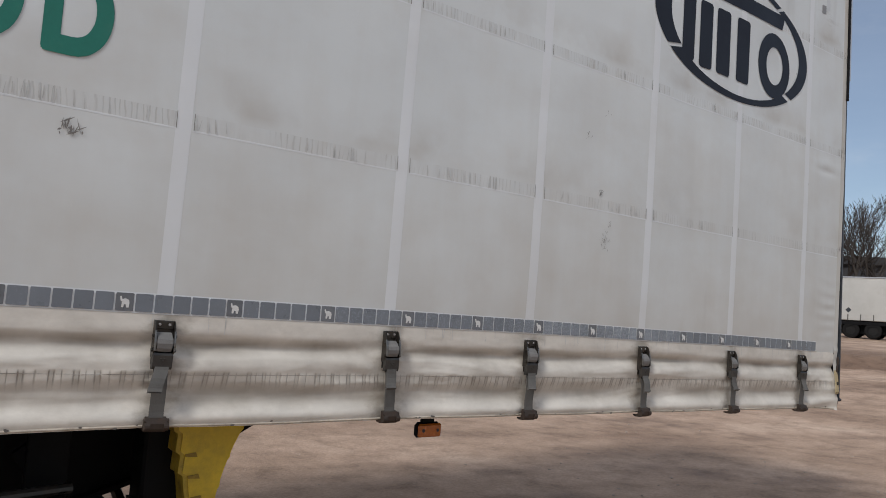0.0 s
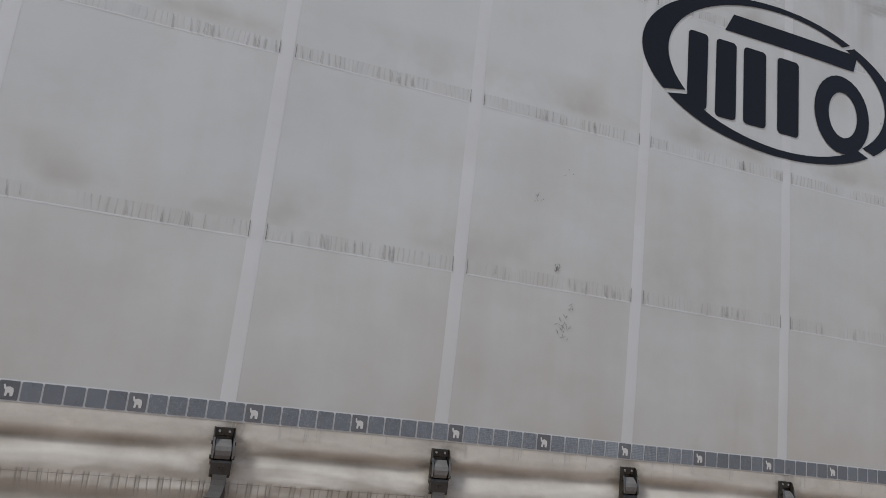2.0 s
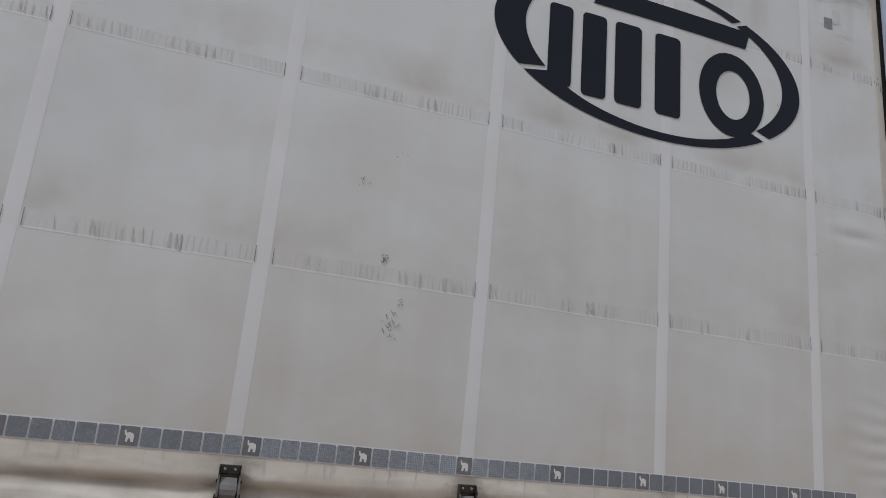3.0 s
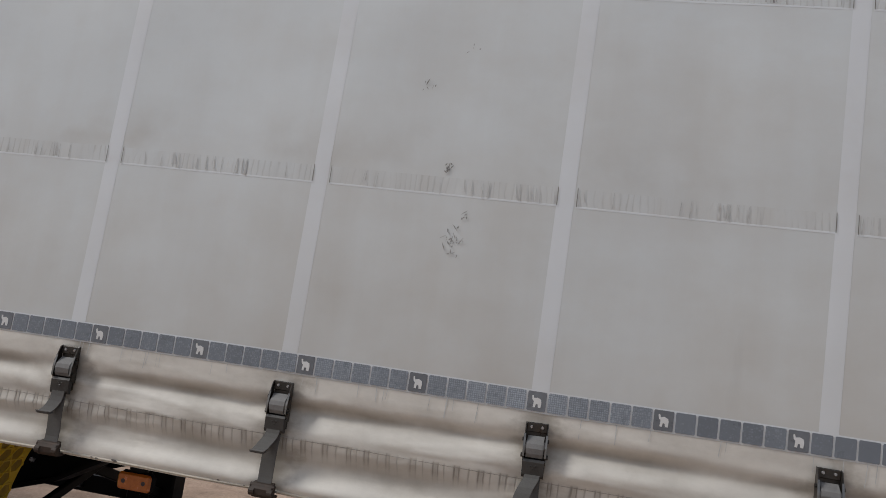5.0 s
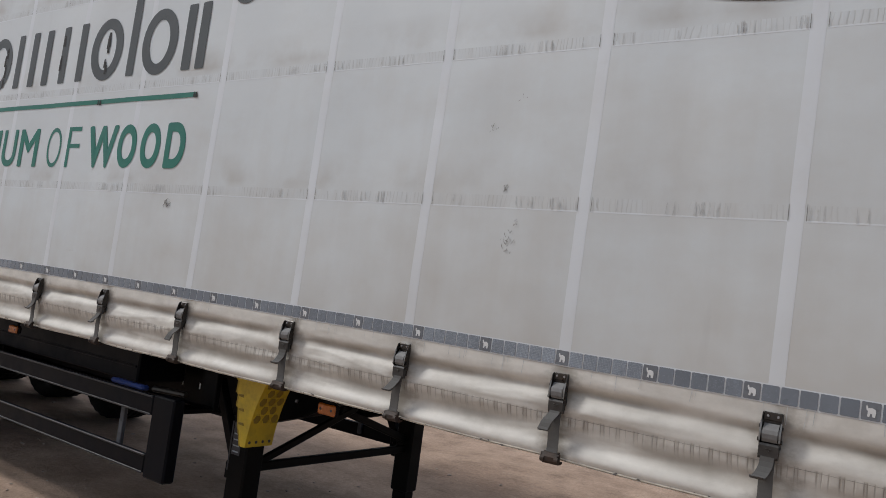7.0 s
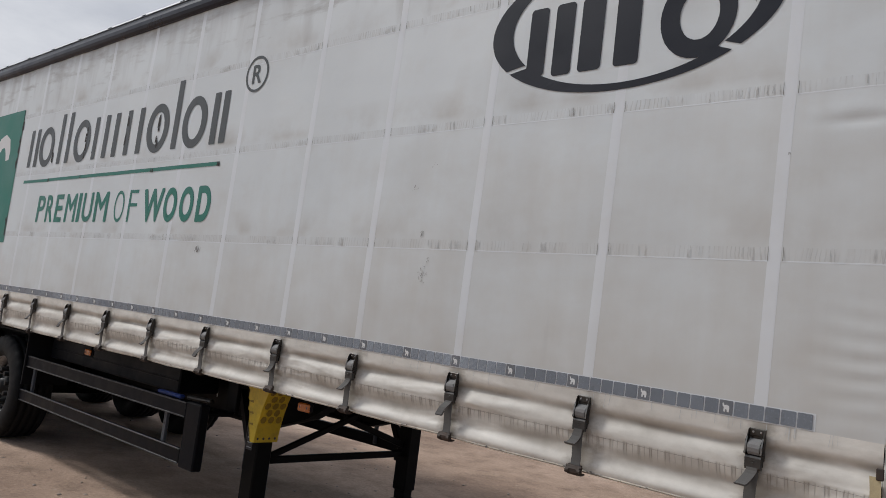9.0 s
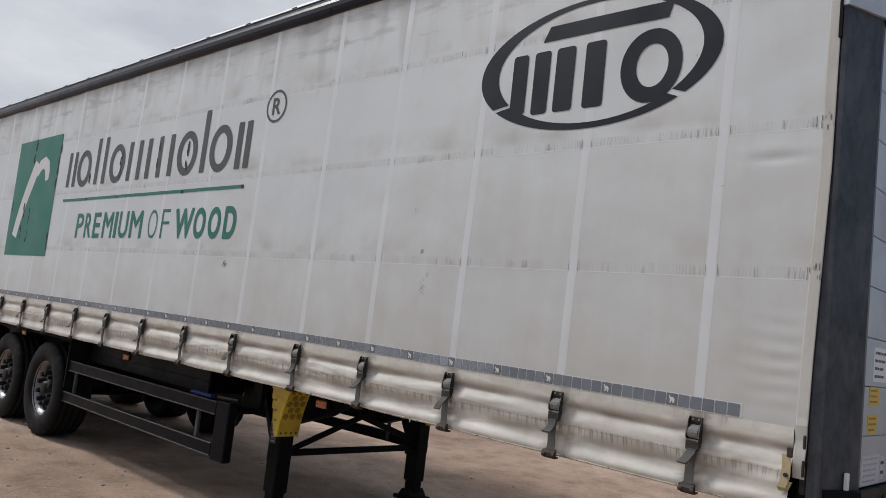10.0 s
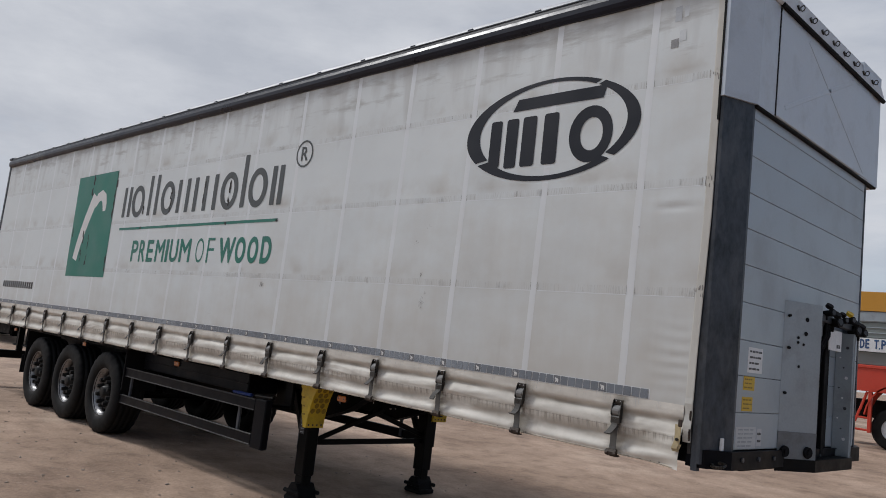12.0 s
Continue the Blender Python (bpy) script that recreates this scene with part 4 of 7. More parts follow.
def strip_on_curtain(name, line, half, material, parent, step=0.03, lift=0.002, label="", pucker=0.0):
    """A strip with edges through the points of line(s), s from 0 to 1, which follows the folds; across is (dx, dz)."""
    (x0, z0), (x1, z1) = line
    n = max(2, int(math.hypot(x1 - x0, z1 - z0) / step))
    dx, dz = (x1 - x0), (z1 - z0)
    d = math.hypot(dx, dz)
    nx, nz = -dz / d * half, dx / d * half
    bm, rows = bmesh.new(), []
    for i in range(n + 1):
        x, z = x0 + dx * i / n, z0 + dz * i / n
        row = []
        for s in (-1, 0, 1):
            px, pz = x + nx * s, z + nz * s
            extra = pucker * noise.noise((px * 16, 4.0, pz * 5)) if s == 0 else 0.0
            row.append(bm.verts.new((px, -curtain_out(px, pz) - (lift if s == 0 else 0.0003) - max(-lift * 0.6, extra), pz)))
        rows.append(row)
    for a, b in zip(rows, rows[1:]):
        for j in range(2):
            bm.faces.new((a[j], a[j + 1], b[j + 1], b[j]))
    return tpart_under(name, bm, material, parent, label)


def tpart_under(name, bm, material, parent, label=""):
    ob = finish(name, bm, material, parent, label, smooth=True)
    return ob


def build_bands_and_webbing():
    levels = [(2.066, 0.026, 0.35), (2.708, 0.024, 0.2), (3.350, 0.024, 0.1)]
    rnd = random.Random(11)
    dark, pale = [], []
    tops = [b + 0.010 for b in BUCKLES]
    for b in BUCKLES:
        strip_on_curtain("reinforcing_band", ((b - 0.004, buckle_top(b) + 0.03), (b + 0.034, ROOF)), 0.0247, M_BAND, CURTAIN, 0.03, 0.0006)
    edges = [FRONT - 0.04] + tops + [REAR + 0.05]
    for z, half, follow in levels:
        lean = (z - 2.066) * 0.0145
        for k, (b, a) in enumerate(zip(edges, edges[1:])):
            xa, xb = a + 0.026 + lean, b - 0.026 + (lean if k else 0.0)
            za = z + (buckle_top(a) - 1.433) * follow
            zb = z + (buckle_top(b) - 1.433) * follow if k else za
            strip_on_curtain("webbing_strip", ((xa, za), (xb, zb)), half, M_WEB, CURTAIN, 0.02, 0.0006, pucker=0.0010)
            # pale strip paints the highlight along the webbing's lower edge
            strip_on_curtain("edge_highlight", ((xa, za - half - 0.001), (xb, zb - half - 0.001)), 0.0032, M_BAND, CURTAIN, 0.03, 0.0006)
            # creases gather in clusters towards the forward end of each panel
            clusters = [rnd.random() ** 0.7 for _ in range(rnd.choice((2, 3, 3, 4)))]
            for _ in range(int((xb - xa) * 26)):
                s = rnd.random() if rnd.random() < 0.3 else rnd.choice(clusters) + rnd.gauss(0, 0.05)
                if not 0.01 < s < 0.99:
                    continue
                x, zz = xa + s * (xb - xa), za + s * (zb - za)
                w, h = rnd.uniform(0.0007, 0.0020), half * rnd.uniform(0.6, 1.0)
                off, tilt = rnd.uniform(-1.0, 1.0) * (half - h), rnd.gauss(0, 0.0014)
                quad = [(x - w - tilt, zz + off - h), (x + w - tilt, zz + off - h), (x + w * 0.5 + tilt, zz + off + h), (x - w * 0.5 + tilt, zz + off + h)]
                (dark if rnd.random() < 0.04 else pale).append(quad)
            for x, zz in ((xa + 0.002, za), (xb - 0.002, zb)):
                dark.append([(x - 0.0012, zz - half), (x + 0.0012, zz - half), (x + 0.0008, zz + half * 1.1), (x - 0.0008, zz + half * 1.1)])
    # faint drips from the tape down to the first fold
    for _ in range(120):
        x = rnd.uniform(REAR + 0.2, FRONT - 0.15)
        z0, z1, w = buckle_top(x) + rnd.uniform(-0.035, 0.0), buckle_top(x) + 0.026, rnd.uniform(0.0004, 0.0010)
        tilt = rnd.uniform(-0.006, 0.002)
        pale.append([(x - w + tilt, z0), (x + w + tilt, z0), (x + w * 1.4, z1), (x - w * 1.4, z1)])
    tagged(on_curtain("crease_lines", dark, M_CREASE, CURTAIN, "dark crease lines", 0.0022, 0.2), kind="stuff")
    tagged(on_curtain("faint_crease_lines", pale, M_CREASE_PALE, CURTAIN, "grey crease lines and drips", 0.0021, 0.2), kind="stuff")
    # the stitched seam of the skirt
    seam = []
    for a in np.arange(REAR + 0.1, FRONT - 0.15, 0.06):
        za, zb = buckle_top(a) - 0.157, buckle_top(a + 0.06) - 0.157
        seam.append([(a, za - 0.0009), (a + 0.06, zb - 0.0009), (a + 0.06, zb + 0.0009), (a, za + 0.0009)])
    on_curtain("seam", seam, M_PLEAT, SKIRT, "dirty stitched seam", 0.0018, 0.03)
    # the rolled hem
    bm, rings = bmesh.new(), []
    for x in np.arange(REAR + 0.02, SKIRT_END - 0.01, 0.04):
        z = buckle_top(x) - 0.312 - hem_droop(x)
        y = -curtain_out(x, z) - 0.001
        rings.append([bm.verts.new((x, y + 0.0032 * math.cos(a), z + 0.0038 * math.sin(a))) for a in np.arange(0, 6.2, math.tau / 8)])
    for ra, rb in zip(rings, rings[1:]):
        for k in range(8):
            bm.faces.new((ra[k], ra[(k + 1) % 8], rb[(k + 1) % 8], rb[k]))
    finish("rolled_hem", bm, M_HEM, SKIRT, "rolled hem black with grime", smooth=True)
    # black grime dots along the hem
    dots = []
    for _ in range(170):
        x = rnd.uniform(REAR + 0.1, FRONT - 0.1)
        z, r = buckle_top(x) - 0.311 + rnd.uniform(-0.003, 0.006), rnd.uniform(0.002, 0.007)
        dots.append([(x + r * math.cos(a) * rnd.uniform(0.6, 1.5), z + r * 0.6 * math.sin(a)) for a in np.arange(0, 6.2, 1.05)])
    tagged(on_curtain("hem_grime", dots, M_CREASE, SKIRT, "black grime dots on the hem", 0.006, 0.05), kind="stuff")


build_bands_and_webbing()


def build_scuffs():
    rnd = random.Random(5)
    for cx, cz, spread, tall, count in ((-1.86, 1.905, 0.030, 0.045, 30), (-1.895, 2.12, 0.016, 0.012, 14), (-1.828, 1.978, 0.006, 0.018, 5), (-1.985, 2.365, 0.03, 0.012, 6),
                                        (-4.150, 1.984, 0.036, 0.022, 20), (-0.022, 2.443, 0.006, 0.006, 3), (-0.2, 3.09, 0.01, 0.01, 3), (-1.87, 2.5, 0.03, 0.02, 4)):
        marks = []
        for _ in range(count):
            x, z = rnd.gauss(cx, spread * 0.5), rnd.gauss(cz, tall * 0.5)
            a, l, w = rnd.uniform(0.4, 2.4), 0.003 + 0.012 * rnd.random() ** 2, rnd.uniform(0.0006, 0.0022)
            if count == 20:
                l, w = l * 2.0, w * 1.6
            ux, uz = math.cos(a), math.sin(a)
            marks.append([(x - ux * l, z - uz * l), (x + uz * w, z - ux * w), (x + ux * l, z + uz * l), (x - uz * w, z + ux * w)])
        on_curtain("scuff_mark", marks, M_CREASE if count in (14, 20, 3) else M_SCUFF, CURTAIN, "black scrape marks", 0.003, 0.1)
    for x, z, w, h, material in ((0.090, 3.552, 0.050, 0.060, M_PATCH_DARK), (0.106, 3.720, 0.044, 0.100, M_PATCH), (0.144, 3.588, 0.045, 0.074, M_PATCH_PALE), (0.165, 3.740, 0.032, 0.075, M_PATCH_PALE)):
        on_curtain("repair_patch", [[(x, z), (x + w, z + 0.004), (x + w, z + h), (x, z + h - 0.004)]], material, CURTAIN, "grey repair patch", 0.0012)
    ticks = []
    for level in (2.066, 2.708, 3.350):
        for _ in range(9):
            x, z = edge_x(level) - rnd.uniform(0.0, 0.05), level + rnd.uniform(-0.035, 0.03)
            w, l = rnd.uniform(0.0012, 0.003), rnd.uniform(0.006, 0.020)
            ticks.append([(x - w, z - l), (x + w, z - l * 0.8), (x + w * 0.7, z + l), (x - w * 0.8, z + l * 0.9)])
    tagged(on_curtain("edge_rub", ticks, M_CREASE, CURTAIN, "black rub marks where the webbing ends", 0.0030, 0.05), kind="stuff")


build_scuffs()


# ---------------------------------------------------------------- print on the curtain
def ellipse(cx, cz, rx, rz, a0=0.0, a1=360.0, n=48):
    return [(cx + rx * math.cos(radians(a)), cz + rz * math.sin(radians(a))) for a in np.linspace(a0, a1, n, endpoint=abs(a1 - a0) < 359.9)]


def arc_band(outer, inner, a0, a1, n=40):
    """The strips between two ellipses (cx, cz, rx, rz), from a0 to a1 degrees."""
    o, i = ellipse(*outer, a0, a1, n), ellipse(*inner, a0, a1, n)
    m = len(o) if abs(a1 - a0) > 359.9 else len(o) - 1
    return [[o[k], o[(k + 1) % len(o)], i[(k + 1) % len(i)], i[k]] for k in range(m)]


def rounded(x0, x1, z0, z1, r, slant=0.0, n=4):
    pts = []
    for cx, cz, a in ((x1 - r, z1 - r, 0), (x0 + r, z1 - r, 90), (x0 + r, z0 + r, 180), (x1 - r, z0 + r, 270)):
        for k in range(n + 1):
            t = radians(a + 90 * k / n)
            px, pz = cx + r * math.cos(t), cz + r * math.sin(t)
            pts.append((px + slant * (pz - z0), pz))
    return pts


def shifted(pts, dx, dz):
    return [(x + dx, z + dz) for x, z in pts]


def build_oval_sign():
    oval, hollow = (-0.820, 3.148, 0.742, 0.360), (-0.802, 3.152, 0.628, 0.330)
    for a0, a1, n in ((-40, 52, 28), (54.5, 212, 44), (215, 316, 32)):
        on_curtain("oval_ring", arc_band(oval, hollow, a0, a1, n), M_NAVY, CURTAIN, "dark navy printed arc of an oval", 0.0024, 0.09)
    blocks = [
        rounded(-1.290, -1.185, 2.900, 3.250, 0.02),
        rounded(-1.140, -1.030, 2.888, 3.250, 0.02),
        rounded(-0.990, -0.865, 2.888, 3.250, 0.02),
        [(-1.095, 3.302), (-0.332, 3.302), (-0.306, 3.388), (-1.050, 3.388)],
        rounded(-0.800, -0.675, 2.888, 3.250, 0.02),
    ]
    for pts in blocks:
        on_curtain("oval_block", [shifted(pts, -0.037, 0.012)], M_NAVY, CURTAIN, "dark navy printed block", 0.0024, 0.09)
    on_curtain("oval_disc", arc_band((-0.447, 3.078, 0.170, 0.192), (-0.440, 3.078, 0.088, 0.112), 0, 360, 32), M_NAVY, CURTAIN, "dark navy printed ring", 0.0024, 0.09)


def stroke_band(path, scale=1.0):
    """Quads along a path of (x, z, half width)."""
    rows = []
    for k, (x, z, w) in enumerate(path):
        a, b = path[max(k - 1, 0)], path[min(k + 1, len(path) - 1)]
        d = Vector((b[0] - a[0], b[1] - a[1])).normalized()
        rows.append(((x - d.y * w * scale, z + d.x * w * scale), (x + d.y * w * scale, z - d.x * w * scale)))
    return [[a[0], a[1], b[1], b[0]] for a, b in zip(rows, rows[1:])]


def build_wood_print():
    on_curtain("green_square", [[(-9.45, 1.97), (-8.055, 1.975), (-8.10, 3.44), (-9.51, 3.43)]], M_GREEN, CURTAIN, "faded green printed square", 0.0024, 0.12)
    stem = [(-9.19, 2.21, 0.080), (-9.13, 2.42, 0.085), (-9.05, 2.62, 0.090), (-8.96, 2.80, 0.095), (-8.85, 2.98, 0.10), (-8.78, 3.13, 0.09)]
    hook = [(-8.76, 2.99, 0.06), (-8.66, 3.09, 0.075), (-8.55, 3.12, 0.075), (-8.46, 3.08, 0.075), (-8.41, 2.98, 0.065), (-8.40, 2.89, 0.045)]
    for path in (stem, hook):
        on_curtain("white_swoosh", stroke_band(path), M_WHITE, CURTAIN, "white printed swoosh on the green square", 0.0031, 0.12)
    cracks = []
    rnd = random.Random(8)
    for cx, z0, z1, n in ((-8.90, 3.30, 3.43, 9), (-8.92, 3.05, 3.25, 6), (-8.10, 2.75, 3.42, 20), (-9.0, 2.2, 2.6, 8), (-8.09, 2.03, 2.3, 6),
                          (-7.15, 2.80, 2.95, 4), (-6.41, 2.8, 3.1, 5), (-6.41, 2.615, 2.625, 2), (-7.15, 2.615, 2.625, 2), (-5.03, 2.82, 3.05, 7), (-5.03, 2.615, 2.625, 2), (-5.60, 2.8, 3.1, 3), (-4.045, 2.615, 2.625, 2), (-8.80, 2.15, 2.55, 8), (-9.42, 2.5, 2.7, 4)):
        for _ in range(n):
            x, z, h, w = cx + rnd.uniform(-0.02, 0.02), rnd.uniform(z0, z1), min(rnd.uniform(0.015, 0.05), 0.011 + (z1 - z0) * 0.5), rnd.uniform(0.006, 0.018)
            cracks.append([(x - w, z - h), (x + w, z - h), (x + w * 0.5, z + h), (x - w * 0.7, z + h)])
    tagged(on_curtain("cracked_print", cracks, M_CRACK, CURTAIN, "black cracks in the print", 0.0037, 0.2), kind="stuff")
    # a wordmark in charcoal as a row of plain bars and rings
    z0, zx, za, w = 2.775, 3.175, 3.281, 0.082

    def word_part(name, outlines, label):
        on_curtain(name, outlines, M_CHARCOAL, CURTAIN, label, 0.0024, 0.1)

    for x, z1 in ((-7.74, zx), (-7.58, zx), (-6.99, za), (-6.80, za), (-6.20, zx), (-5.985, zx), (-5.795, zx), (-5.566, zx), (-5.34, zx), (-4.748, 3.34), (-4.185, zx), (-4.055, zx)):
        word_part("wordmark_bar", [rounded(x - w / 2, x + w / 2, z0, z1, 0.010)], "charcoal printed bar")
    for cx in (-7.333, -6.495, -5.043, -4.471):
        word_part("wordmark_ring", arc_band((cx, 2.972, 0.178, 0.208), (cx, 2.972, 0.098, 0.138), 0, 360, 32), "charcoal printed ring")
    on_curtain("underline", [[(-7.78, 2.605), (-4.04, 2.607), (-4.04, 2.637), (-7.78, 2.635)]], M_GREEN, CURTAIN, "thin green printed line", 0.0024, 0.12)
    on_curtain("round_mark", arc_band((-3.712, 3.254, 0.134, 0.134), (-3.712, 3.254, 0.114, 0.114), 0, 360, 32), M_CHARCOAL, CURTAIN, "small charcoal printed ring", 0.0024, 0.1)


def lettering(word, spans, z0, z1, swell, label, thin=0.0, material=M_GREEN):
    """A word in the built-in font, each letter fitted to its span of x, thickened by swell and laid on the curtain."""
    bm, tiny = bmesh.new(), 0.00006
    for letter, (x0, x1) in zip(word, spans):
        curve = bpy.data.curves.new("lettering", "FONT")
        curve.body, curve.offset, curve.resolution_u = letter, -thin, 9
        tmp = new("lettering", curve)
        bpy.context.view_layer.update()
        me = bpy.data.meshes.new_from_object(tmp.evaluated_get(bpy.context.evaluated_depsgraph_get()))
        bpy.data.objects.remove(tmp)
        flat = [(v.co.x, v.co.y) for v in me.vertices]
        tris = [list(p.vertices) for p in me.polygons]
        bpy.data.meshes.remove(me)
        lo_x, hi_x = min(p[0] for p in flat), max(p[0] for p in flat)
        lo_y, hi_y = min(p[1] for p in flat), max(p[1] for p in flat)
        ways = [(0.0, 0.0)] + ([(math.cos(math.tau * k / 12), math.sin(math.tau * k / 12)) for k in range(12)] if swell else [])
        for layer, (sx, sz) in enumerate(ways):
            verts = []
            for px, py in flat:
                x = x0 + swell + (px - lo_x) / (hi_x - lo_x) * (x1 - x0 - 2 * swell) + sx * swell
                z = z0 + swell + (py - lo_y) / (hi_y - lo_y) * (z1 - z0 - 2 * swell) + sz * swell
                verts.append(bm.verts.new((x, -curtain_out(x, z) - 0.0017 - tiny * layer, z)))
            for tri in tris:
                bm.faces.new([verts[i] for i in tri])
    return finish("lettering", bm, material, CURTAIN, label)


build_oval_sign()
build_wood_print()
lettering("PREMIUM", ((-7.300, -7.110), (-7.065, -6.885), (-6.838, -6.670), (-6.605, -6.368), (-6.328, -6.262), (-6.222, -6.020), (-5.975, -5.722)), 2.192, 2.462, 0.007, "green printed word PREMIUM in bold capitals")
lettering("OF", ((-5.595, -5.412), (-5.335, -5.185)), 2.190, 2.462, 0.0, "thin green printed word OF", 0.010)
lettering("WOOD", ((-5.088, -4.752), (-4.738, -4.540), (-4.496, -4.300), (-4.250, -4.062)), 2.188, 2.462, 0.0115, "green printed word WOOD in bold capitals")
lettering("R", ((-3.764, -3.655),), 3.184, 3.324, 0.004, "small charcoal letter R inside its ring", 0.0, M_CHARCOAL)
for k in range(15):
    on_curtain("printed_bar", [rounded(-12.3 + k * 0.102, -12.3 + k * 0.102 + 0.075, 1.735, 1.84, 0.008)], M_INK, CURTAIN, "small black printed bar", 0.003, 0.2)


# ---------------------------------------------------------------- reflective tape
def build_tape():
    def tile(name, w, h, t, material):
        bm = bmesh.new()
        prism(bm, rounded(-w / 2, w / 2, -h / 2, h / 2, 0.003, n=2), -t, 0.0015)
        me = bpy.data.meshes.new(name)
        bmesh.ops.recalc_face_normals(bm, faces=bm.faces)
        bm.to_mesh(me)
        bm.free()
        me.materials.append(material)
        return me
    plain, emblem = tile("tape_tile", 0.0518, 0.054, 0.0012, M_TAPE), tile("emblem_tile", 0.0518, 0.054, 0.0012, M_EMBLEM)
    bm = bmesh.new()
    blob = [(-0.0145, 0.0150), (-0.0105, 0.0170), (-0.0080, 0.0085), (0.0020, 0.0105), (0.0115, 0.0060), (0.0135, -0.0020), (0.0120, -0.0165), (0.0050, -0.0165), (0.0035, -0.0075), (-0.0015, -0.0070), (-0.0035, -0.0170), (-0.0095, -0.0160), (-0.0080, 0.0000), (-0.0125, 0.0040)]
    prism(bm, blob, -0.0022, -0.0011)
    mark = bpy.data.meshes.new("pale_mark")
    bmesh.ops.recalc_face_normals(bm, faces=bm.faces)
    bm.to_mesh(mark)
    bm.free()
    mark.materials.append(M_WHITE)
    pitch, first = 0.3425 / 6, -2.242
    bm, rows = bmesh.new(), []
    for x in np.linspace(REAR + 0.1, 0.1335, 330):
        z = buckle_top(x) + 0.057
        rows.append([bm.verts.new((x, -curtain_out(x, z + h) - 0.0008, z + h)) for h in (-0.031, 0.0, 0.031)])
    for a, b in zip(rows, rows[1:]):
        for j in range(2):
            bm.faces.new((a[j], b[j], b[j + 1], a[j + 1]))
    finish("tape_backing", bm, M_BAND, CURTAIN, "pale backing of the reflective tape", smooth=True)
    n0 = int(math.floor((0.135 - first) / pitch))
    for i in range(n0, -400, -1):
        x = first + i * pitch
        if x < REAR + 0.1:
            break
        z = buckle_top(x) + 0.057
        slope = math.atan2(buckle_top(x + 0.03) - buckle_top(x - 0.03), 0.06)
        special = i % 6 == 0
        ob = new("emblem_tile" if special else "tape_tile", emblem if special else plain)
        ob.parent = CURTAIN
        ob.matrix_basis = Matrix.Translation((x, -curtain_out(x, z) - 0.0015, z)) @ Matrix.Rotation(-slope, 4, "Y")
        if special:
            small = new("pale_mark", mark)
            small.parent = CURTAIN
            small.matrix_basis = ob.matrix_basis.copy()


build_tape()


# ---------------------------------------------------------------- buckles
def build_buckle(tail, sway):
    """Tension buckle at the world origin, its top edge at z 0, standing out towards -y; tail is the loose end's way out and down."""
    bm = bmesh.new()
    box(bm, -0.0285, 0.0285, -0.004, 0.0, -0.135, 0.0, 0.0015)
    box(bm, -0.0285, 0.0285, -0.010, -0.003, -0.026, -0.001, 0.002)
    for s in (-1, 1):
        prism(bm, [(-0.004, 0.001), (-0.016, -0.004), (-0.024, -0.025), (-0.030, -0.062), (-0.031, -0.088), (-0.024, -0.106), (-0.010, -0.112), (0.0, -0.112)], s * 0.0285, s * 0.0312, "x")
        rod(bm, (s * 0.030, -0.020, -0.046), (s * 0.0365, -0.020, -0.046), 0.0055, 10)
        rod(bm, (s * 0.030, -0.022, -0.088), (s * 0.0370, -0.022, -0.088), 0.0065, 10)
    body = part("buckle", bm, M_STEEL, None, "aged steel tension buckle on its grey strap")
    bm = bmesh.new()
    rod(bm, (-0.0265, -0.015, -0.066), (0.0265, -0.015, -0.066), 0.0165, 18)
    ribbon(bm, [(0, -0.010, -0.036), (0, -0.021, -0.045), (0, -0.0300, -0.056), (0, -0.0335, -0.068), (0, -0.0310, -0.082), (0, -0.024, -0.092)], 0.046, 0.0024)
    part("strap_roll", bm, M_ROLL, body, "pale grey strap roll", smooth=False)
    for s in (-1, 1):
        bm = bmesh.new()
        prism(bm, [(-0.026, -0.030), (-0.0335, -0.064), (-0.0345, -0.090), (-0.0325, -0.090), (-0.0315, -0.064), (-0.0245, -0.031)], s * 0.0270, s * 0.0325, "x")
        part("flange_edge", bm, M_BRIGHT_EDGE, body, "bright edge of the side flange")
    for s in (-1, 1):
        bm = bmesh.new()
        rod(bm, (s * 0.0150, -0.009, -0.012), (s * 0.0150, -0.0125, -0.012), 0.0052, 10, 0.0034)
        part("rivet", bm, M_RIVET, body, "bright rivet")
    bm = bmesh.new()
    prism(bm, [(-0.012, -0.096), (-0.027, -0.097), (-0.0305, -0.104), (-0.0285, -0.138), (-0.024, -0.146), (-0.012, -0.146)], -0.0298, 0.0298, "x")
    for dx, dz in ((-0.006, -0.114), (0.006, -0.114), (0.0, -0.121)):
        box(bm, dx - 0.003, dx + 0.003, -0.0320, -0.027, dz - 0.0022, dz + 0.0022, 0.0008)
    part("lever", bm, M_LEVER, body, "stamped grey steel lever")
    bm = bmesh.new()
    ribbon(bm, [(0, -0.018, -0.135), (0.0, -0.022, -0.16), (sway * 0.3, -0.024, -0.19), (sway * 0.6, -0.024, -0.22), (sway, -0.022, -0.25), (sway, -0.022, -0.275), (sway, -0.025, -0.300)], 0.044, 0.003)
    part("strap", bm, M_STRAP, body, "grey webbing strap")
    bm = bmesh.new()
    ribbon(bm, tail, 0.042, 0.003)
    end = [Vector(p) for p in tail[-3:]]
    ribbon(bm, [p + Vector((0, 0.004, -0.004)) for p in end], 0.042, 0.003)
    part("strap_tail", bm, M_STRAP, body, "loose grey strap end")
    bm = bmesh.new()
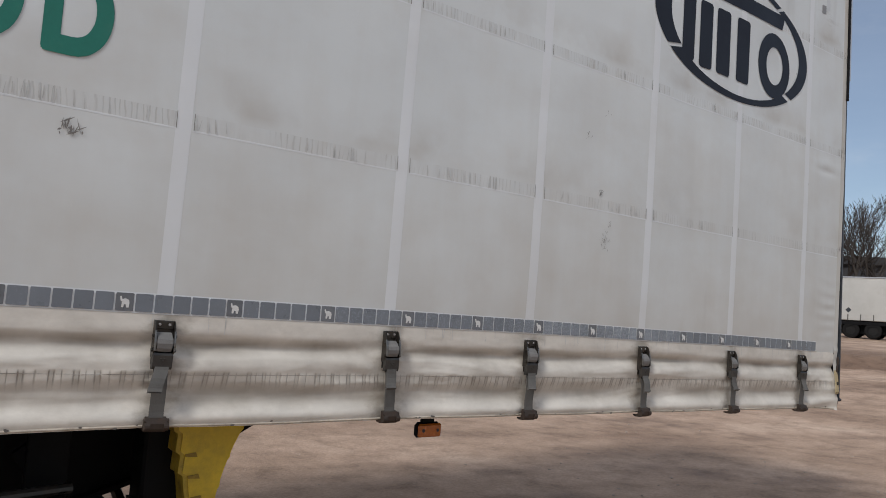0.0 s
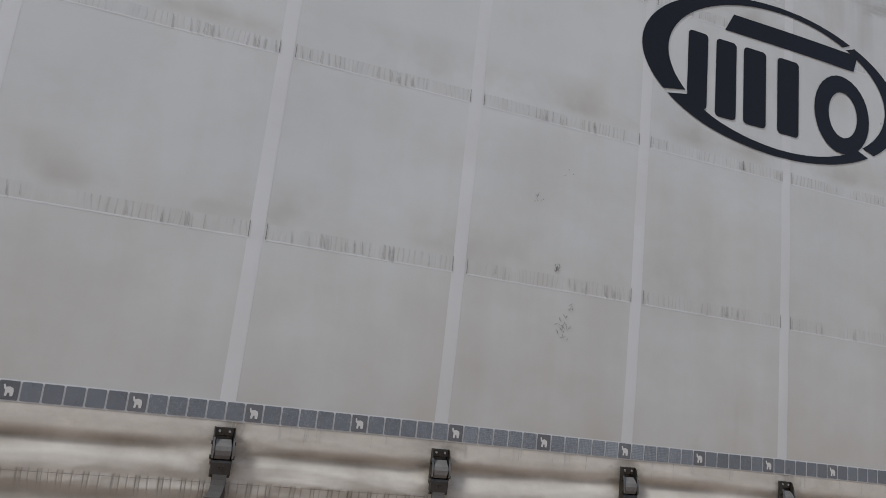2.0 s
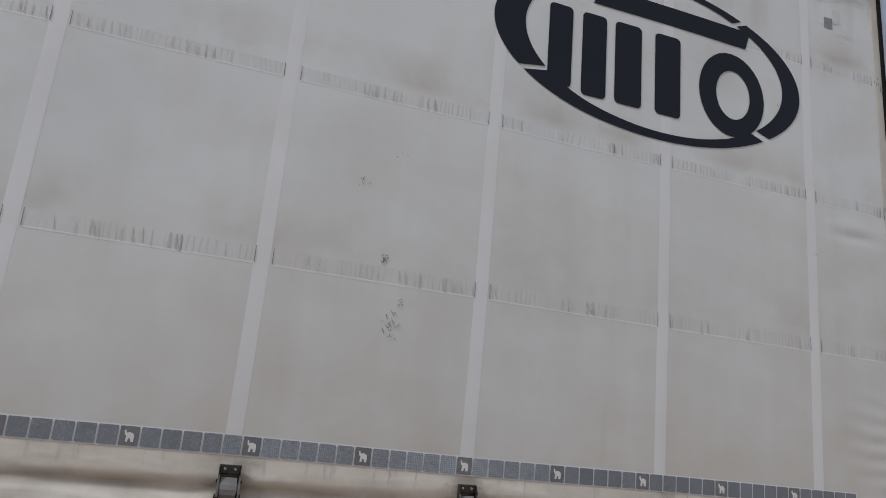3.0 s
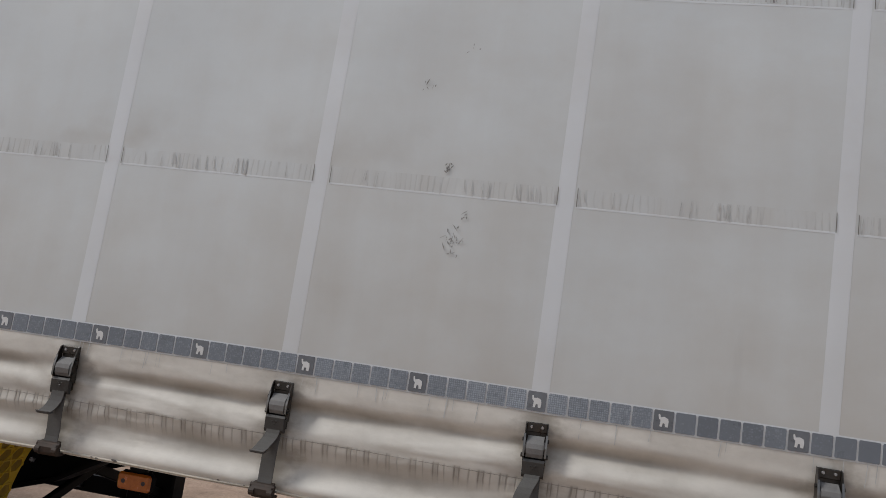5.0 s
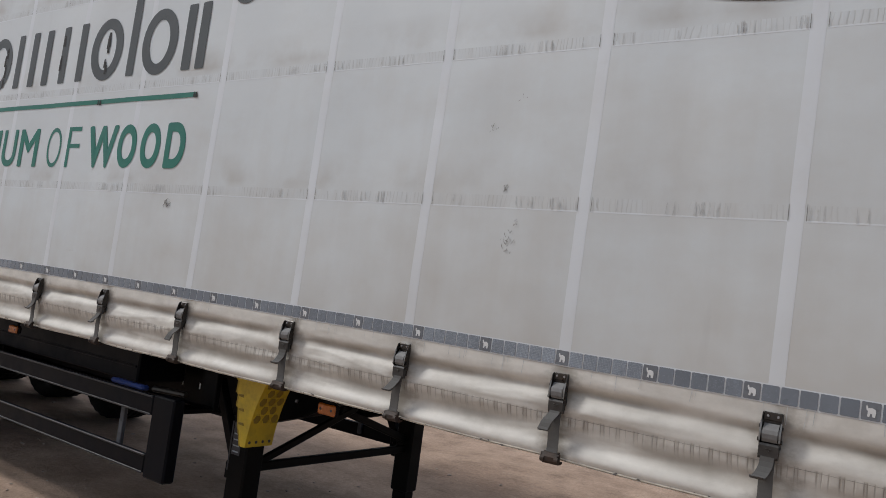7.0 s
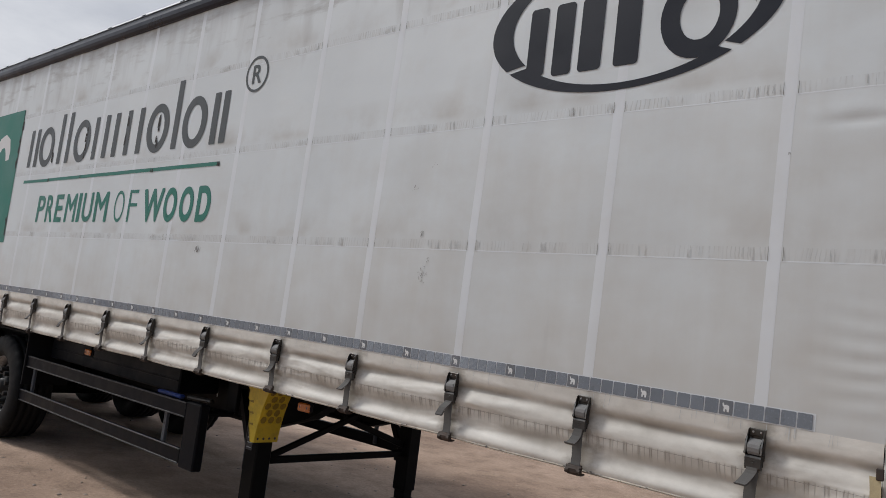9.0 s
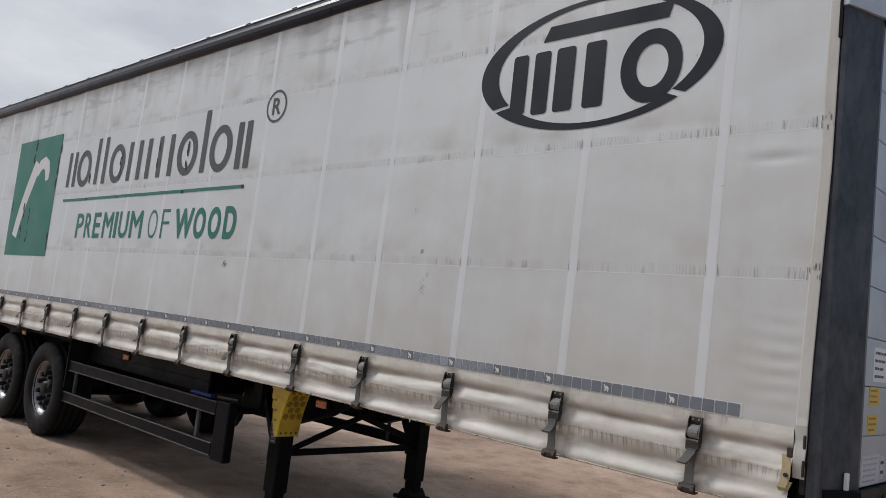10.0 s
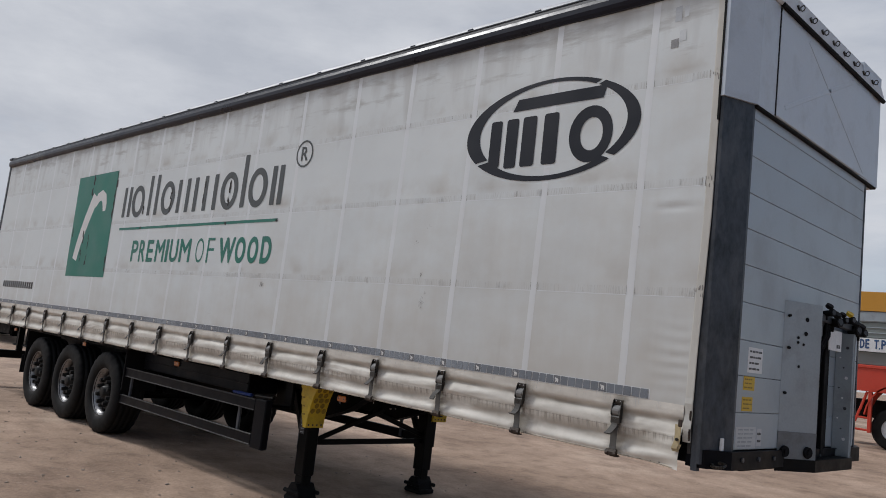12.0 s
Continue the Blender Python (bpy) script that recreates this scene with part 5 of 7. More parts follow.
    prism(bm, [(-0.016, -0.288), (-0.034, -0.292), (-0.042, -0.306), (-0.040, -0.322), (-0.028, -0.332), (-0.006, -0.333), (0.012, -0.330), (0.012, -0.324), (-0.010, -0.324), (-0.018, -0.312)], sway - 0.031, sway + 0.031, "x")
    rod(bm, (sway - 0.037, -0.030, -0.299), (sway + 0.037, -0.030, -0.299), 0.0075, 12)
    for s in (-1, 1):
        rod(bm, (sway + s * 0.020, -0.034, -0.315), (sway + s * 0.036, -0.034, -0.315), 0.0125, 12)
    part("hook", bm, M_RUST, body, "rusty steel hook over the hem")
    return body


TAILS = (
    ([(0.0, -0.028, -0.138), (-0.0008, -0.0293, -0.1489), (-0.0039, -0.0346, -0.1614), (-0.0101, -0.0438, -0.1754), (-0.0164, -0.0531, -0.1895), (-0.0211, -0.0597, -0.1973), (-0.0242, -0.0676, -0.2004)], -0.003),
    ([(0.0, -0.028, -0.138), (-0.0008, -0.0287, -0.1536), (-0.0024, -0.032, -0.1692), (-0.0078, -0.0399, -0.1864), (-0.0133, -0.0491, -0.1988), (-0.0172, -0.057, -0.2035), (-0.0203, -0.0623, -0.1996)], 0.004),
    ([(0.0, -0.028, -0.138), (-0.0016, -0.0313, -0.1466), (-0.0062, -0.0399, -0.1575), (-0.0133, -0.0504, -0.1708), (-0.0187, -0.057, -0.1848), (-0.0226, -0.061, -0.1988), (-0.025, -0.0663, -0.2082)], 0.002),
)


def place_buckles():
    back = trailer.matrix_world.inverted()
    rnd = random.Random(2)
    kinds = []
    for k, x in enumerate(BUCKLES):
        m = pose(x, -0.006, buckle_top(x) + (0.008 if k in (4, 5) else 0.0), rnd.uniform(-1, 1), rnd.uniform(-1.5, 1.5), rnd.uniform(-4, 4))
        if k < 3:
            first = build_buckle(*TAILS[k])
            first.parent = trailer
            first.matrix_parent_inverse = back
            first.matrix_basis = m
            kinds.append(first)
        else:
            copy_thing(kinds[(k * 7) % 3], m)


place_buckles()


# ---------------------------------------------------------------- roof, headboard and rear of the trailer
def build_upper():
    bm = bmesh.new()
    prism(bm, [(-0.020, ROOF - 0.004), (-0.040, ROOF + 0.010), (-0.050, ROOF + 0.035), (-0.050, ROOF + 0.070), (-0.040, ROOF + 0.098), (-0.020, ROOF + 0.112), (-0.016, ROOF + 0.135), (0.06, ROOF + 0.135), (0.06, ROOF - 0.004)], REAR, FRONT + 0.01, "x")
    rail = tpart("roof_rail", bm, M_RAIL, "dark painted roof rail with gutter lip")
    bm = bmesh.new()
    box(bm, REAR, FRONT, -0.02, 0.02, ROOF + 0.137, ROOF + 0.150, 0.004)
    tpart("rail_edge", bm, M_GALV, "dark metal strip along the roof rail")
    bm = bmesh.new()
    n = 120
    rows = []
    for i in range(n + 1):
        x = REAR + 0.02 + (FRONT - REAR - 0.02) * i / n
        sag = 0.018 * abs(math.sin(i / n * math.pi * 20))
        rows.append([bm.verts.new((x, y, ROOF + 0.15 + h - s * sag)) for y, h, s in ((0.0, 0.0, 0), (0.006, 0.035, 0.4), (0.06, 0.062, 1), (WIDTH / 2, 0.075, 1), (WIDTH - 0.06, 0.062, 1), (WIDTH, 0.0, 0))])
    for a, b in zip(rows, rows[1:]):
        for j in range(5):
            bm.faces.new((a[j], b[j], b[j + 1], a[j + 1]))
    tpart("roof_sheet", bm, M_ROOF, "grey sliding roof tarpaulin sagging between bows", smooth=True)
    for i in range(21):
        x = REAR + 0.1 + i * (FRONT - REAR - 0.2) / 20
        bm = bmesh.new()
        box(bm, x - 0.03, x + 0.03, -0.010, 0.05, ROOF + 0.140, ROOF + 0.172, 0.008)
        tpart("bow_end", bm, M_RAIL)
    # far side curtain, rear doors and posts
    bm = bmesh.new()
    box(bm, REAR, FRONT, WIDTH - 0.006, WIDTH, 1.12, ROOF + 0.12)
    tpart("far_curtain", bm, M_CURTAIN, "plain off-white curtain on the far side")
    for y in (0.05, WIDTH / 2 + 0.005):
        bm = bmesh.new()
        box(bm, REAR - 0.06, REAR - 0.02, y, y + WIDTH / 2 - 0.055, 1.2, ROOF + 0.06, 0.005)
        tpart("rear_door", bm, M_PLATE, "grey rear door")
    for y in (0.0, WIDTH - 0.08):
        bm = bmesh.new()
        box(bm, REAR - 0.06, REAR + 0.02, y - 0.01, y + 0.08, 1.05, ROOF + 0.14, 0.006)
        tpart("rear_post", bm, M_GALV, "dark galvanised corner post")
    bm = bmesh.new()
    box(bm, REAR - 0.10, REAR + 0.05, -0.03, WIDTH + 0.03, ROOF + 0.13, ROOF + 0.17, 0.008)
    tpart("rear_portal", bm, M_RAIL, "dark rear roof frame")
    bm = bmesh.new()
    rod(bm, (0.390, 0.022, 1.165), (0.412, 0.022, ROOF), 0.014, 10)
    tpart("curtain_pole", bm, M_GALV, "dark tension pole behind the curtain's edge", smooth=True)


FACE = 0.54  # front plane of the headboard


def plan_prism(bm, pts, z0, z1):
    return prism(bm, pts, z0, z1, "z")


def build_headboard():
    for flip in (False, True):
        def f(p):
            return (p[0], WIDTH - p[1]) if flip else p
        bm = bmesh.new()
        pts = [f(p) for p in ((0.440, 0.0), (0.458, 0.004), (0.532, 0.192), (0.54, 0.212), (0.54, 0.235), (0.515, 0.235), (0.435, 0.05))]
        plan_prism(bm, pts, 1.12, 3.23)
        tpart("corner_pillar", bm, M_GALV, "weathered dark galvanised corner pillar")
        bm = bmesh.new()
        cap = ((0.439, -0.012), (0.463, -0.012), (0.550, 0.198), (0.560, 0.222), (0.560, 0.46), (0.51, 0.46), (0.435, 0.05))
        if flip:
            cap = ((0.439, -0.012), (0.525, -0.012), (0.560, 0.03), (0.560, 0.46), (0.51, 0.46), (0.435, 0.05))
        pts = [f(p) for p in cap]
        plan_prism(bm, pts, 3.20, 4.09)
        tpart("corner_cap", bm, M_CAP, "blue-grey upper corner cap")
        bm = bmesh.new()
        pts = [f(p) for p in ((0.428, -0.015), (0.441, -0.015), (0.441, 0.006), (0.428, 0.006))]
        plan_prism(bm, pts, 3.06, ROOF + 0.1)
        tpart("cap_seal", bm, M_DARK, "black rubber edge seal")
        bm = bmesh.new()
        pts = [f(p) for p in ((0.405, 0.012), (0.441, 0.012), (0.441, 0.05), (0.405, 0.05))]
        plan_prism(bm, pts, 1.08, 3.93)
        tpart("pillar_gap", bm, M_GALV, "dark galvanised return strip beside the curtain")
    # boards between the pillars
    rows = [1.205, 1.415, 1.622, 1.826, 2.042, 2.258, 2.468, 2.678, 2.900, 3.122, 3.205]
    for a, b in zip(rows, rows[1:]):
        bm = bmesh.new()
        box(bm, FACE - 0.03, FACE - 0.004, 0.236, WIDTH - 0.236, a + 0.001, b - 0.001, 0.003)
        tpart("headboard_plank", bm, M_BOARD)
    bm = bmesh.new()
    box(bm, FACE - 0.045, FACE - 0.02, 0.236, WIDTH - 0.236, 1.205, 3.205)
    tpart("headboard_core", bm, M_DARK, "dark joints behind the planks")
    # upper lid with its pressed cross
    bm = bmesh.new()
    box(bm, FACE - 0.02, FACE + 0.024, 0.472, 2.252, 3.205, 3.90, 0.006)
    lid = tpart("upper_panel", bm, M_CAP, "blue-grey upper panel with a pressed cross")
    for a, b in (((0.59, 3.29), (1.83, 3.865)), ((0.93, 3.845), (2.10, 3.24))):
        bm = bmesh.new()
        bar(bm, (FACE + 0.022, a[0], a[1]), (FACE + 0.022, b[0], b[1]), 0.034, 0.010, 0.005, up=(1, 0, 0))
        part("pressed_rib", bm, M_CAP, lid)
    bm = bmesh.new()
    box(bm, FACE - 0.02, FACE + 0.023, 0.458, 0.472, 3.205, 4.05)
    tpart("panel_joint", bm, M_DARK, "black joint beside the upper panel")
    bm = bmesh.new()
    box(bm, FACE - 0.02, FACE + 0.020, 0.222, WIDTH - 0.05, 3.184, 3.201, 0.004)
    tpart("drip_edge", bm, M_DARK, "dark drip edge under the upper panel")
    bm = bmesh.new()
    outline = [(FACE + 0.030, 3.905), (FACE + 0.042, 3.92), (FACE + 0.002, 4.08), (FACE - 0.06, 4.12), (FACE - 0.12, 4.12), (FACE - 0.12, 3.905)]
    a, b = [bm.verts.new((x, 0.225, z)) for x, z in outline], [bm.verts.new((x, WIDTH - 0.01, z)) for x, z in outline]
    for k in range(6):
        bm.faces.new((a[k], a[(k + 1) % 6], b[(k + 1) % 6], b[k]))
    bm.faces.new(a)
    bm.faces.new(b[::-1])
    tpart("roof_flap", bm, M_ROOF, "pale grey roof tarpaulin flap laced over the front edge")
    bm = bmesh.new()
    rod(bm, (FACE + 0.036, 0.45, 3.908), (FACE + 0.036, WIDTH - 0.01, 3.908), 0.016, 8)
    tpart("flap_cord", bm, M_DARK, "dark cord along the tarpaulin flap")
    for i in range(9):
        y = 0.49 + i * 0.216
        bm = bmesh.new()
        rod(bm, (FACE + 0.018, y, 3.985), (FACE + 0.036, y, 3.99), 0.020, 10)
        for s in range(8):
            t0, t1 = math.tau * s / 8, math.tau * (s + 1) / 8
            rod(bm, (FACE + 0.036 + 0.014 * (1 + math.cos(t0)), y + 0.012, 3.985 + 0.019 * math.sin(t0)), (FACE + 0.036 + 0.014 * (1 + math.cos(t1)), y + 0.012, 3.985 + 0.019 * math.sin(t1)), 0.0036, 6)
        tpart("lacing_eye", bm, M_STEEL, "dark steel lacing eye")
    # stickers
    def sticker(name, y0, y1, z0, z1, material, label, rows_=0, ink=M_INK, seed=1):
        bm = bmesh.new()
        box(bm, FACE - 0.004, FACE - 0.0025, y0, y1, z0, z1)
        ob = tpart(name, bm, material, label)
        rnd = random.Random(seed)
        for r in range(rows_):
            z = z1 - (r + 0.7) * (z1 - z0) / (rows_ + 0.4)
            h = (z1 - z0) / (rows_ + 0.4) * 0.17
            bm = bmesh.new()
            y = y0 + (y1 - y0) * 0.1
            while y < y1 - (y1 - y0) * 0.25:
                w = rnd.uniform(0.08, 0.28) * (y1 - y0)
                box(bm, FACE - 0.0026, FACE - 0.0015, y, min(y + w, y1 - 0.01), z - h, z + h)
                y += w + 0.05 * (y1 - y0)
            tagged(part("print_line", bm, ink, ob), kind="stuff")
    sticker("paper_label", 0.36, 0.56, 1.645, 1.792, M_PAPER, "crumpled white paper label with black scribbles", 4, M_INK, seed=3)
    sticker("yellow_sticker", 0.320, 0.47, 1.543, 1.622, M_LABEL_YELLOW, "yellow warning sticker", 3, M_YELLOW_CUP, 4)
    sticker("yellow_sticker", 0.315, 0.455, 1.424, 1.505, M_LABEL_YELLOW, "yellow warning sticker", 3, M_YELLOW_CUP, 5)
    sticker("type_plate", 0.26, 0.53, 1.212, 1.335, M_PALE_LABEL, "pale type plate with fine print", 5, M_PLATE, seed=6)
    sticker("small_label", 0.545, 0.61, 1.225, 1.325, M_PALE_LABEL, "small white label", 2, seed=7)
    # connection box with its wings
    yl, yr, ya, yb, out = 0.85, 2.16, 1.14, 1.83, FACE + 0.115
    bm = bmesh.new()
    pts = [(FACE - 0.003, yl), (out, ya), (out + 0.004, ya + 0.012), (out - 0.006, ya + 0.014), (FACE - 0.003, yl + 0.02)]
    plan_prism(bm, pts, 1.13, 2.125)
    wing = tpart("connection_wing", bm, M_PLATE, "grey steel wing plate with bolts")
    for s, z in ((0.12, 2.03), (0.14, 1.83), (0.10, 1.55), (0.62, 2.02), (0.60, 1.93), (0.80, 1.17), (0.2, 1.18), (0.55, 1.86), (0.45, 1.72), (0.4, 1.90), (0.4, 1.87)):
        x, y = FACE + s * 0.115, yl + s * (ya - yl)
        bm = bmesh.new()
        nrm = Vector((ya - yl, -(out - FACE), 0)).normalized()
        p = Vector((x, y, z))
        rod(bm, p - nrm * 0.002, p + nrm * (0.012 if s < 0.3 or s > 0.7 else 0.003), 0.014 if s in (0.62, 0.60, 0.80, 0.2) else 0.009, 8)
        part("bolt", bm, M_DARK, wing)
    lower = []
    for px, py in pts[:3]:
        lower.append((px + 0.003, py - 0.003))
    bm = bmesh.new()
    plan_prism(bm, lower + [pts[2], pts[1], pts[0]], 1.13, 1.315)
    part("kick_plate", bm, M_KICK, wing, "darker lower strip of the wing plate")
    for s in (0.17, 0.80):
        p = Vector((FACE + s * 0.115 + 0.003, yl + s * (ya - yl) - 0.003, 1.195))
        nrm = Vector((ya - yl, -(out - FACE), 0)).normalized()
        bm = bmesh.new()
        rod(bm, p, p + nrm * 0.014, 0.036, 16, 0.033)
        rod(bm, p + nrm * 0.014, p + nrm * 0.024, 0.018, 6)
        part("mounting_bolt", bm, M_DARK, wing, "large dark mounting bolt with washer")
    bm = bmesh.new()
    plan_prism(bm, [(FACE - 0.003, yr), (out, yb), (out + 0.004, yb - 0.012), (out - 0.006, yb - 0.014), (FACE - 0.003, yr - 0.02)], 1.13, 2.06)
    wing = tpart("connection_wing", bm, M_PLATE, "grey steel wing plate with holes")
    for k in range(12):
        z, s = 1.22 + 0.058 * k, (0.35, 0.55, 0.75)[k % 3]
        bm = bmesh.new()
        x, y = FACE + s * 0.112 - 0.003, yr - 0.022 - s * (yr - yb - 0.006)
        rod(bm, (x - 0.010, y - 0.012, z), (x - 0.001, y, z), 0.008, 8)
        part("bolt_hole", bm, M_INK if k % 4 else M_PAPER, wing)
    bm = bmesh.new()
    box(bm, FACE - 0.003, out - 0.002, yb - 0.032, yb - 0.016, 1.15, 2.0, 0.003)
    side = tpart("box_side", bm, M_PLATE, "grey inner side of the connection box with holes")
    for k in range(11):
        bm = bmesh.new()
        x, z = FACE + (0.03, 0.075, 0.055)[k % 3], 1.20 + 0.07 * k
        rod(bm, (x, yb - 0.034, z), (x, yb - 0.030, z), (0.006, 0.006, 0.011)[(k * 5) % 3], 8)
        part("bolt_hole", bm, M_PAPER if k % 2 else M_INK, side)
    # black sheet painted in for the shaded recess behind the wing
    bm = bmesh.new()
    box(bm, FACE - 0.006, FACE + 0.004, 1.16, 1.66, 1.15, 2.06, 0.002)
    tpart("box_shade", bm, M_DARK, "black sheet painting the shade inside the connection box")
    bm = bmesh.new()
    plan_prism(bm, [(FACE - 0.003, yl - 0.02), (out + 0.012, ya), (out + 0.012, yb), (FACE - 0.003, yr + 0.02)], 1.075, 1.15)
    tpart("connection_floor", bm, M_BLACK, "dark steel floor of the connection box")
    bm = bmesh.new()
    box(bm, FACE - 0.002, FACE + 0.03, 1.50, 1.55, 1.15, 2.03, 0.004)
    tpart("cable_duct", bm, M_DARK, "black cable duct")
    bm = bmesh.new()
    bar(bm, (FACE + 0.06, 1.26, 2.06), (FACE + 0.08, 2.02, 2.04), 0.05, 0.05, 0.006)
    box(bm, FACE, FACE + 0.07, 1.28, 1.32, 1.94, 2.08, 0.004)
    box(bm, FACE, FACE + 0.07, 1.92, 1.96, 1.94, 2.06, 0.004)
    bracket = tpart("coupling_bracket", bm, M_GALV, "dark bracket with air and electric couplings")
    spots = ((1.30, 2.135, 0.026, M_DARK, "black coupling"), (1.43, 2.085, 0.036, M_DARK, "black socket"), (1.56, 2.11, 0.022, M_DARK, "black coupling"),
             (1.70, 2.125, 0.026, M_DARK, "yellow-lidded air coupling"), (1.82, 2.065, 0.036, M_DARK, "black socket"), (1.96, 2.06, 0.030, M_DARK, "black socket"))
    for k, (y, z, r, mt, lab) in enumerate(spots):
        z -= 0.045
        bm = bmesh.new()
        rod(bm, (FACE + 0.07, y + 0.02, z), (FACE + 0.125, y, z + 0.006), r * 0.8, 14)
        rod(bm, (FACE + 0.120, y, z + 0.006), (FACE + 0.140, y - 0.006, z + 0.008), r, 14, r * 0.92)
        rod(bm, (FACE + 0.085, y + 0.016, z - r * 1.6), (FACE + 0.085, y + 0.016, z), 0.010, 8)
        coupling = part("coupling", bm, mt, bracket, lab)
        bm = bmesh.new()
        rod(bm, (FACE + 0.139, y - 0.006, z + 0.008), (FACE + 0.1415, y - 0.007, z + 0.008), r * 0.62, 12)
        part("bore", bm, M_GALV, coupling)
        bm = bmesh.new()
        rod(bm, (FACE + 0.105, y - 0.004, z + r + 0.012), (FACE + 0.118, y - 0.010, z + r + 0.030), r * 0.95, 12)
        part("lid", bm, M_LABEL_YELLOW if k == 3 else M_DARK, coupling, "raised yellow lid" if k == 3 else "raised black lid")
    bm = bmesh.new()
    box(bm, FACE + 0.070, FACE + 0.078, 1.42, 1.66, 1.86, 2.00, 0.003)
    socket = tpart("socket_plate", bm, M_PAPER, "pale socket plate under the couplings")
    for y in (1.565, 1.585, 1.61):
        bm = bmesh.new()
        box(bm, FACE + 0.077, FACE + 0.080, y, y + 0.012, 1.88, 1.905)
        part("dark_mark", bm, M_INK, socket)
    for k in range(3):
        bm = bmesh.new()
        y = 1.24 + 0.035 * k
        pts = [(FACE + 0.075, y + 0.12, 2.03), (FACE + 0.08, y + 0.10, 1.95), (FACE + 0.06, y + 0.03, 1.84), (FACE + 0.05, y + 0.01, 1.6), (FACE + 0.055, y + 0.02, 1.4), (FACE + 0.05, y, 1.15)]
        for a, b in zip(pts, pts[1:]):
            rod(bm, a, b, 0.008, 6)
        tpart("air_hose", bm, M_DARK, "black air hose")
    # front beam under the headboard
    bm = bmesh.new()
    plan_prism(bm, [(0.37, 0.022), (0.475, 0.022), (0.565, 0.17), (0.565, WIDTH - 0.17), (0.485, WIDTH + 0.01), (0.37, WIDTH + 0.01)], 1.10, 1.200)
    beam = tpart("front_beam", bm, M_GUARD, "rough dark front beam")
    for s in range(12):
        t0, t1 = math.tau * s / 12, math.tau * (s + 1) / 12
        if s == 0:
            bm = bmesh.new()
        rod(bm, (0.535 + 0.035 * math.cos(t0), 0.075 + 0.035 * math.sin(t0), 1.128 + 0.01 * math.sin(t0)), (0.535 + 0.035 * math.cos(t1), 0.075 + 0.035 * math.sin(t1), 1.128 + 0.01 * math.sin(t1)), 0.009, 6)
    tpart("lashing_ring", bm, M_STEEL, "worn steel lashing ring on the front beam")
    for y in (0.30, 0.52, 0.74, 0.96, 1.5, 1.9):
        bm = bmesh.new()
        rod(bm, (0.560, y, 1.155), (0.574, y, 1.155), 0.014, 8)
        part("bolt", bm, M_GALV, beam)
    bm = bmesh.new()
    box(bm, 0.512, 0.528, 0.12, 0.145, 1.20, 1.27, 0.003)
    tpart("reflector", bm, M_PAPER, "narrow white side reflector")
    bm = bmesh.new()
    rod(bm, (0.445, 0.02, 1.15), (0.445, 0.06, 1.15), 0.02, 12)
    tpart("pole_bearing", bm, M_DARK, "black pole bearing")
    bm = bmesh.new()
    ribbon(bm, [(0.335, -0.024, 1.315), (0.340, -0.030, 1.27), (0.342, -0.034, 1.23), (0.330, -0.042, 1.185), (0.335, -0.036, 1.17), (0.350, -0.032, 1.21)], 0.034, 0.004)
    tpart("strap_loop", bm, M_BEIGE, "beige webbing loop at the curtain's end")
    bm = bmesh.new()
    rod(bm, (0.342, -0.030, 1.235), (0.342, -0.044, 1.235), 0.009, 8)
    tpart("eyelet", bm, M_STEEL)
    for z0, z1 in ((1.345, 1.40), (1.235, 1.30)):
        bm = bmesh.new()
        box(bm, 0.392, 0.402, -0.014, -0.003, z0, z1, 0.003)
        rod(bm, (0.397, -0.012, z0 + 0.010), (0.397, -0.012, z1 - 0.010), 0.005, 8)
        tpart("edge_clip", bm, M_RUST, "small rusty clip on the curtain's front edge")
    bm = bmesh.new()
    box(bm, 0.338, 0.362, -0.032, -0.024, 1.305, 1.345, 0.003)
    tpart("loop_tab", bm, M_RUST, "rust-brown tab above the webbing loop")


build_upper()
build_headboard()


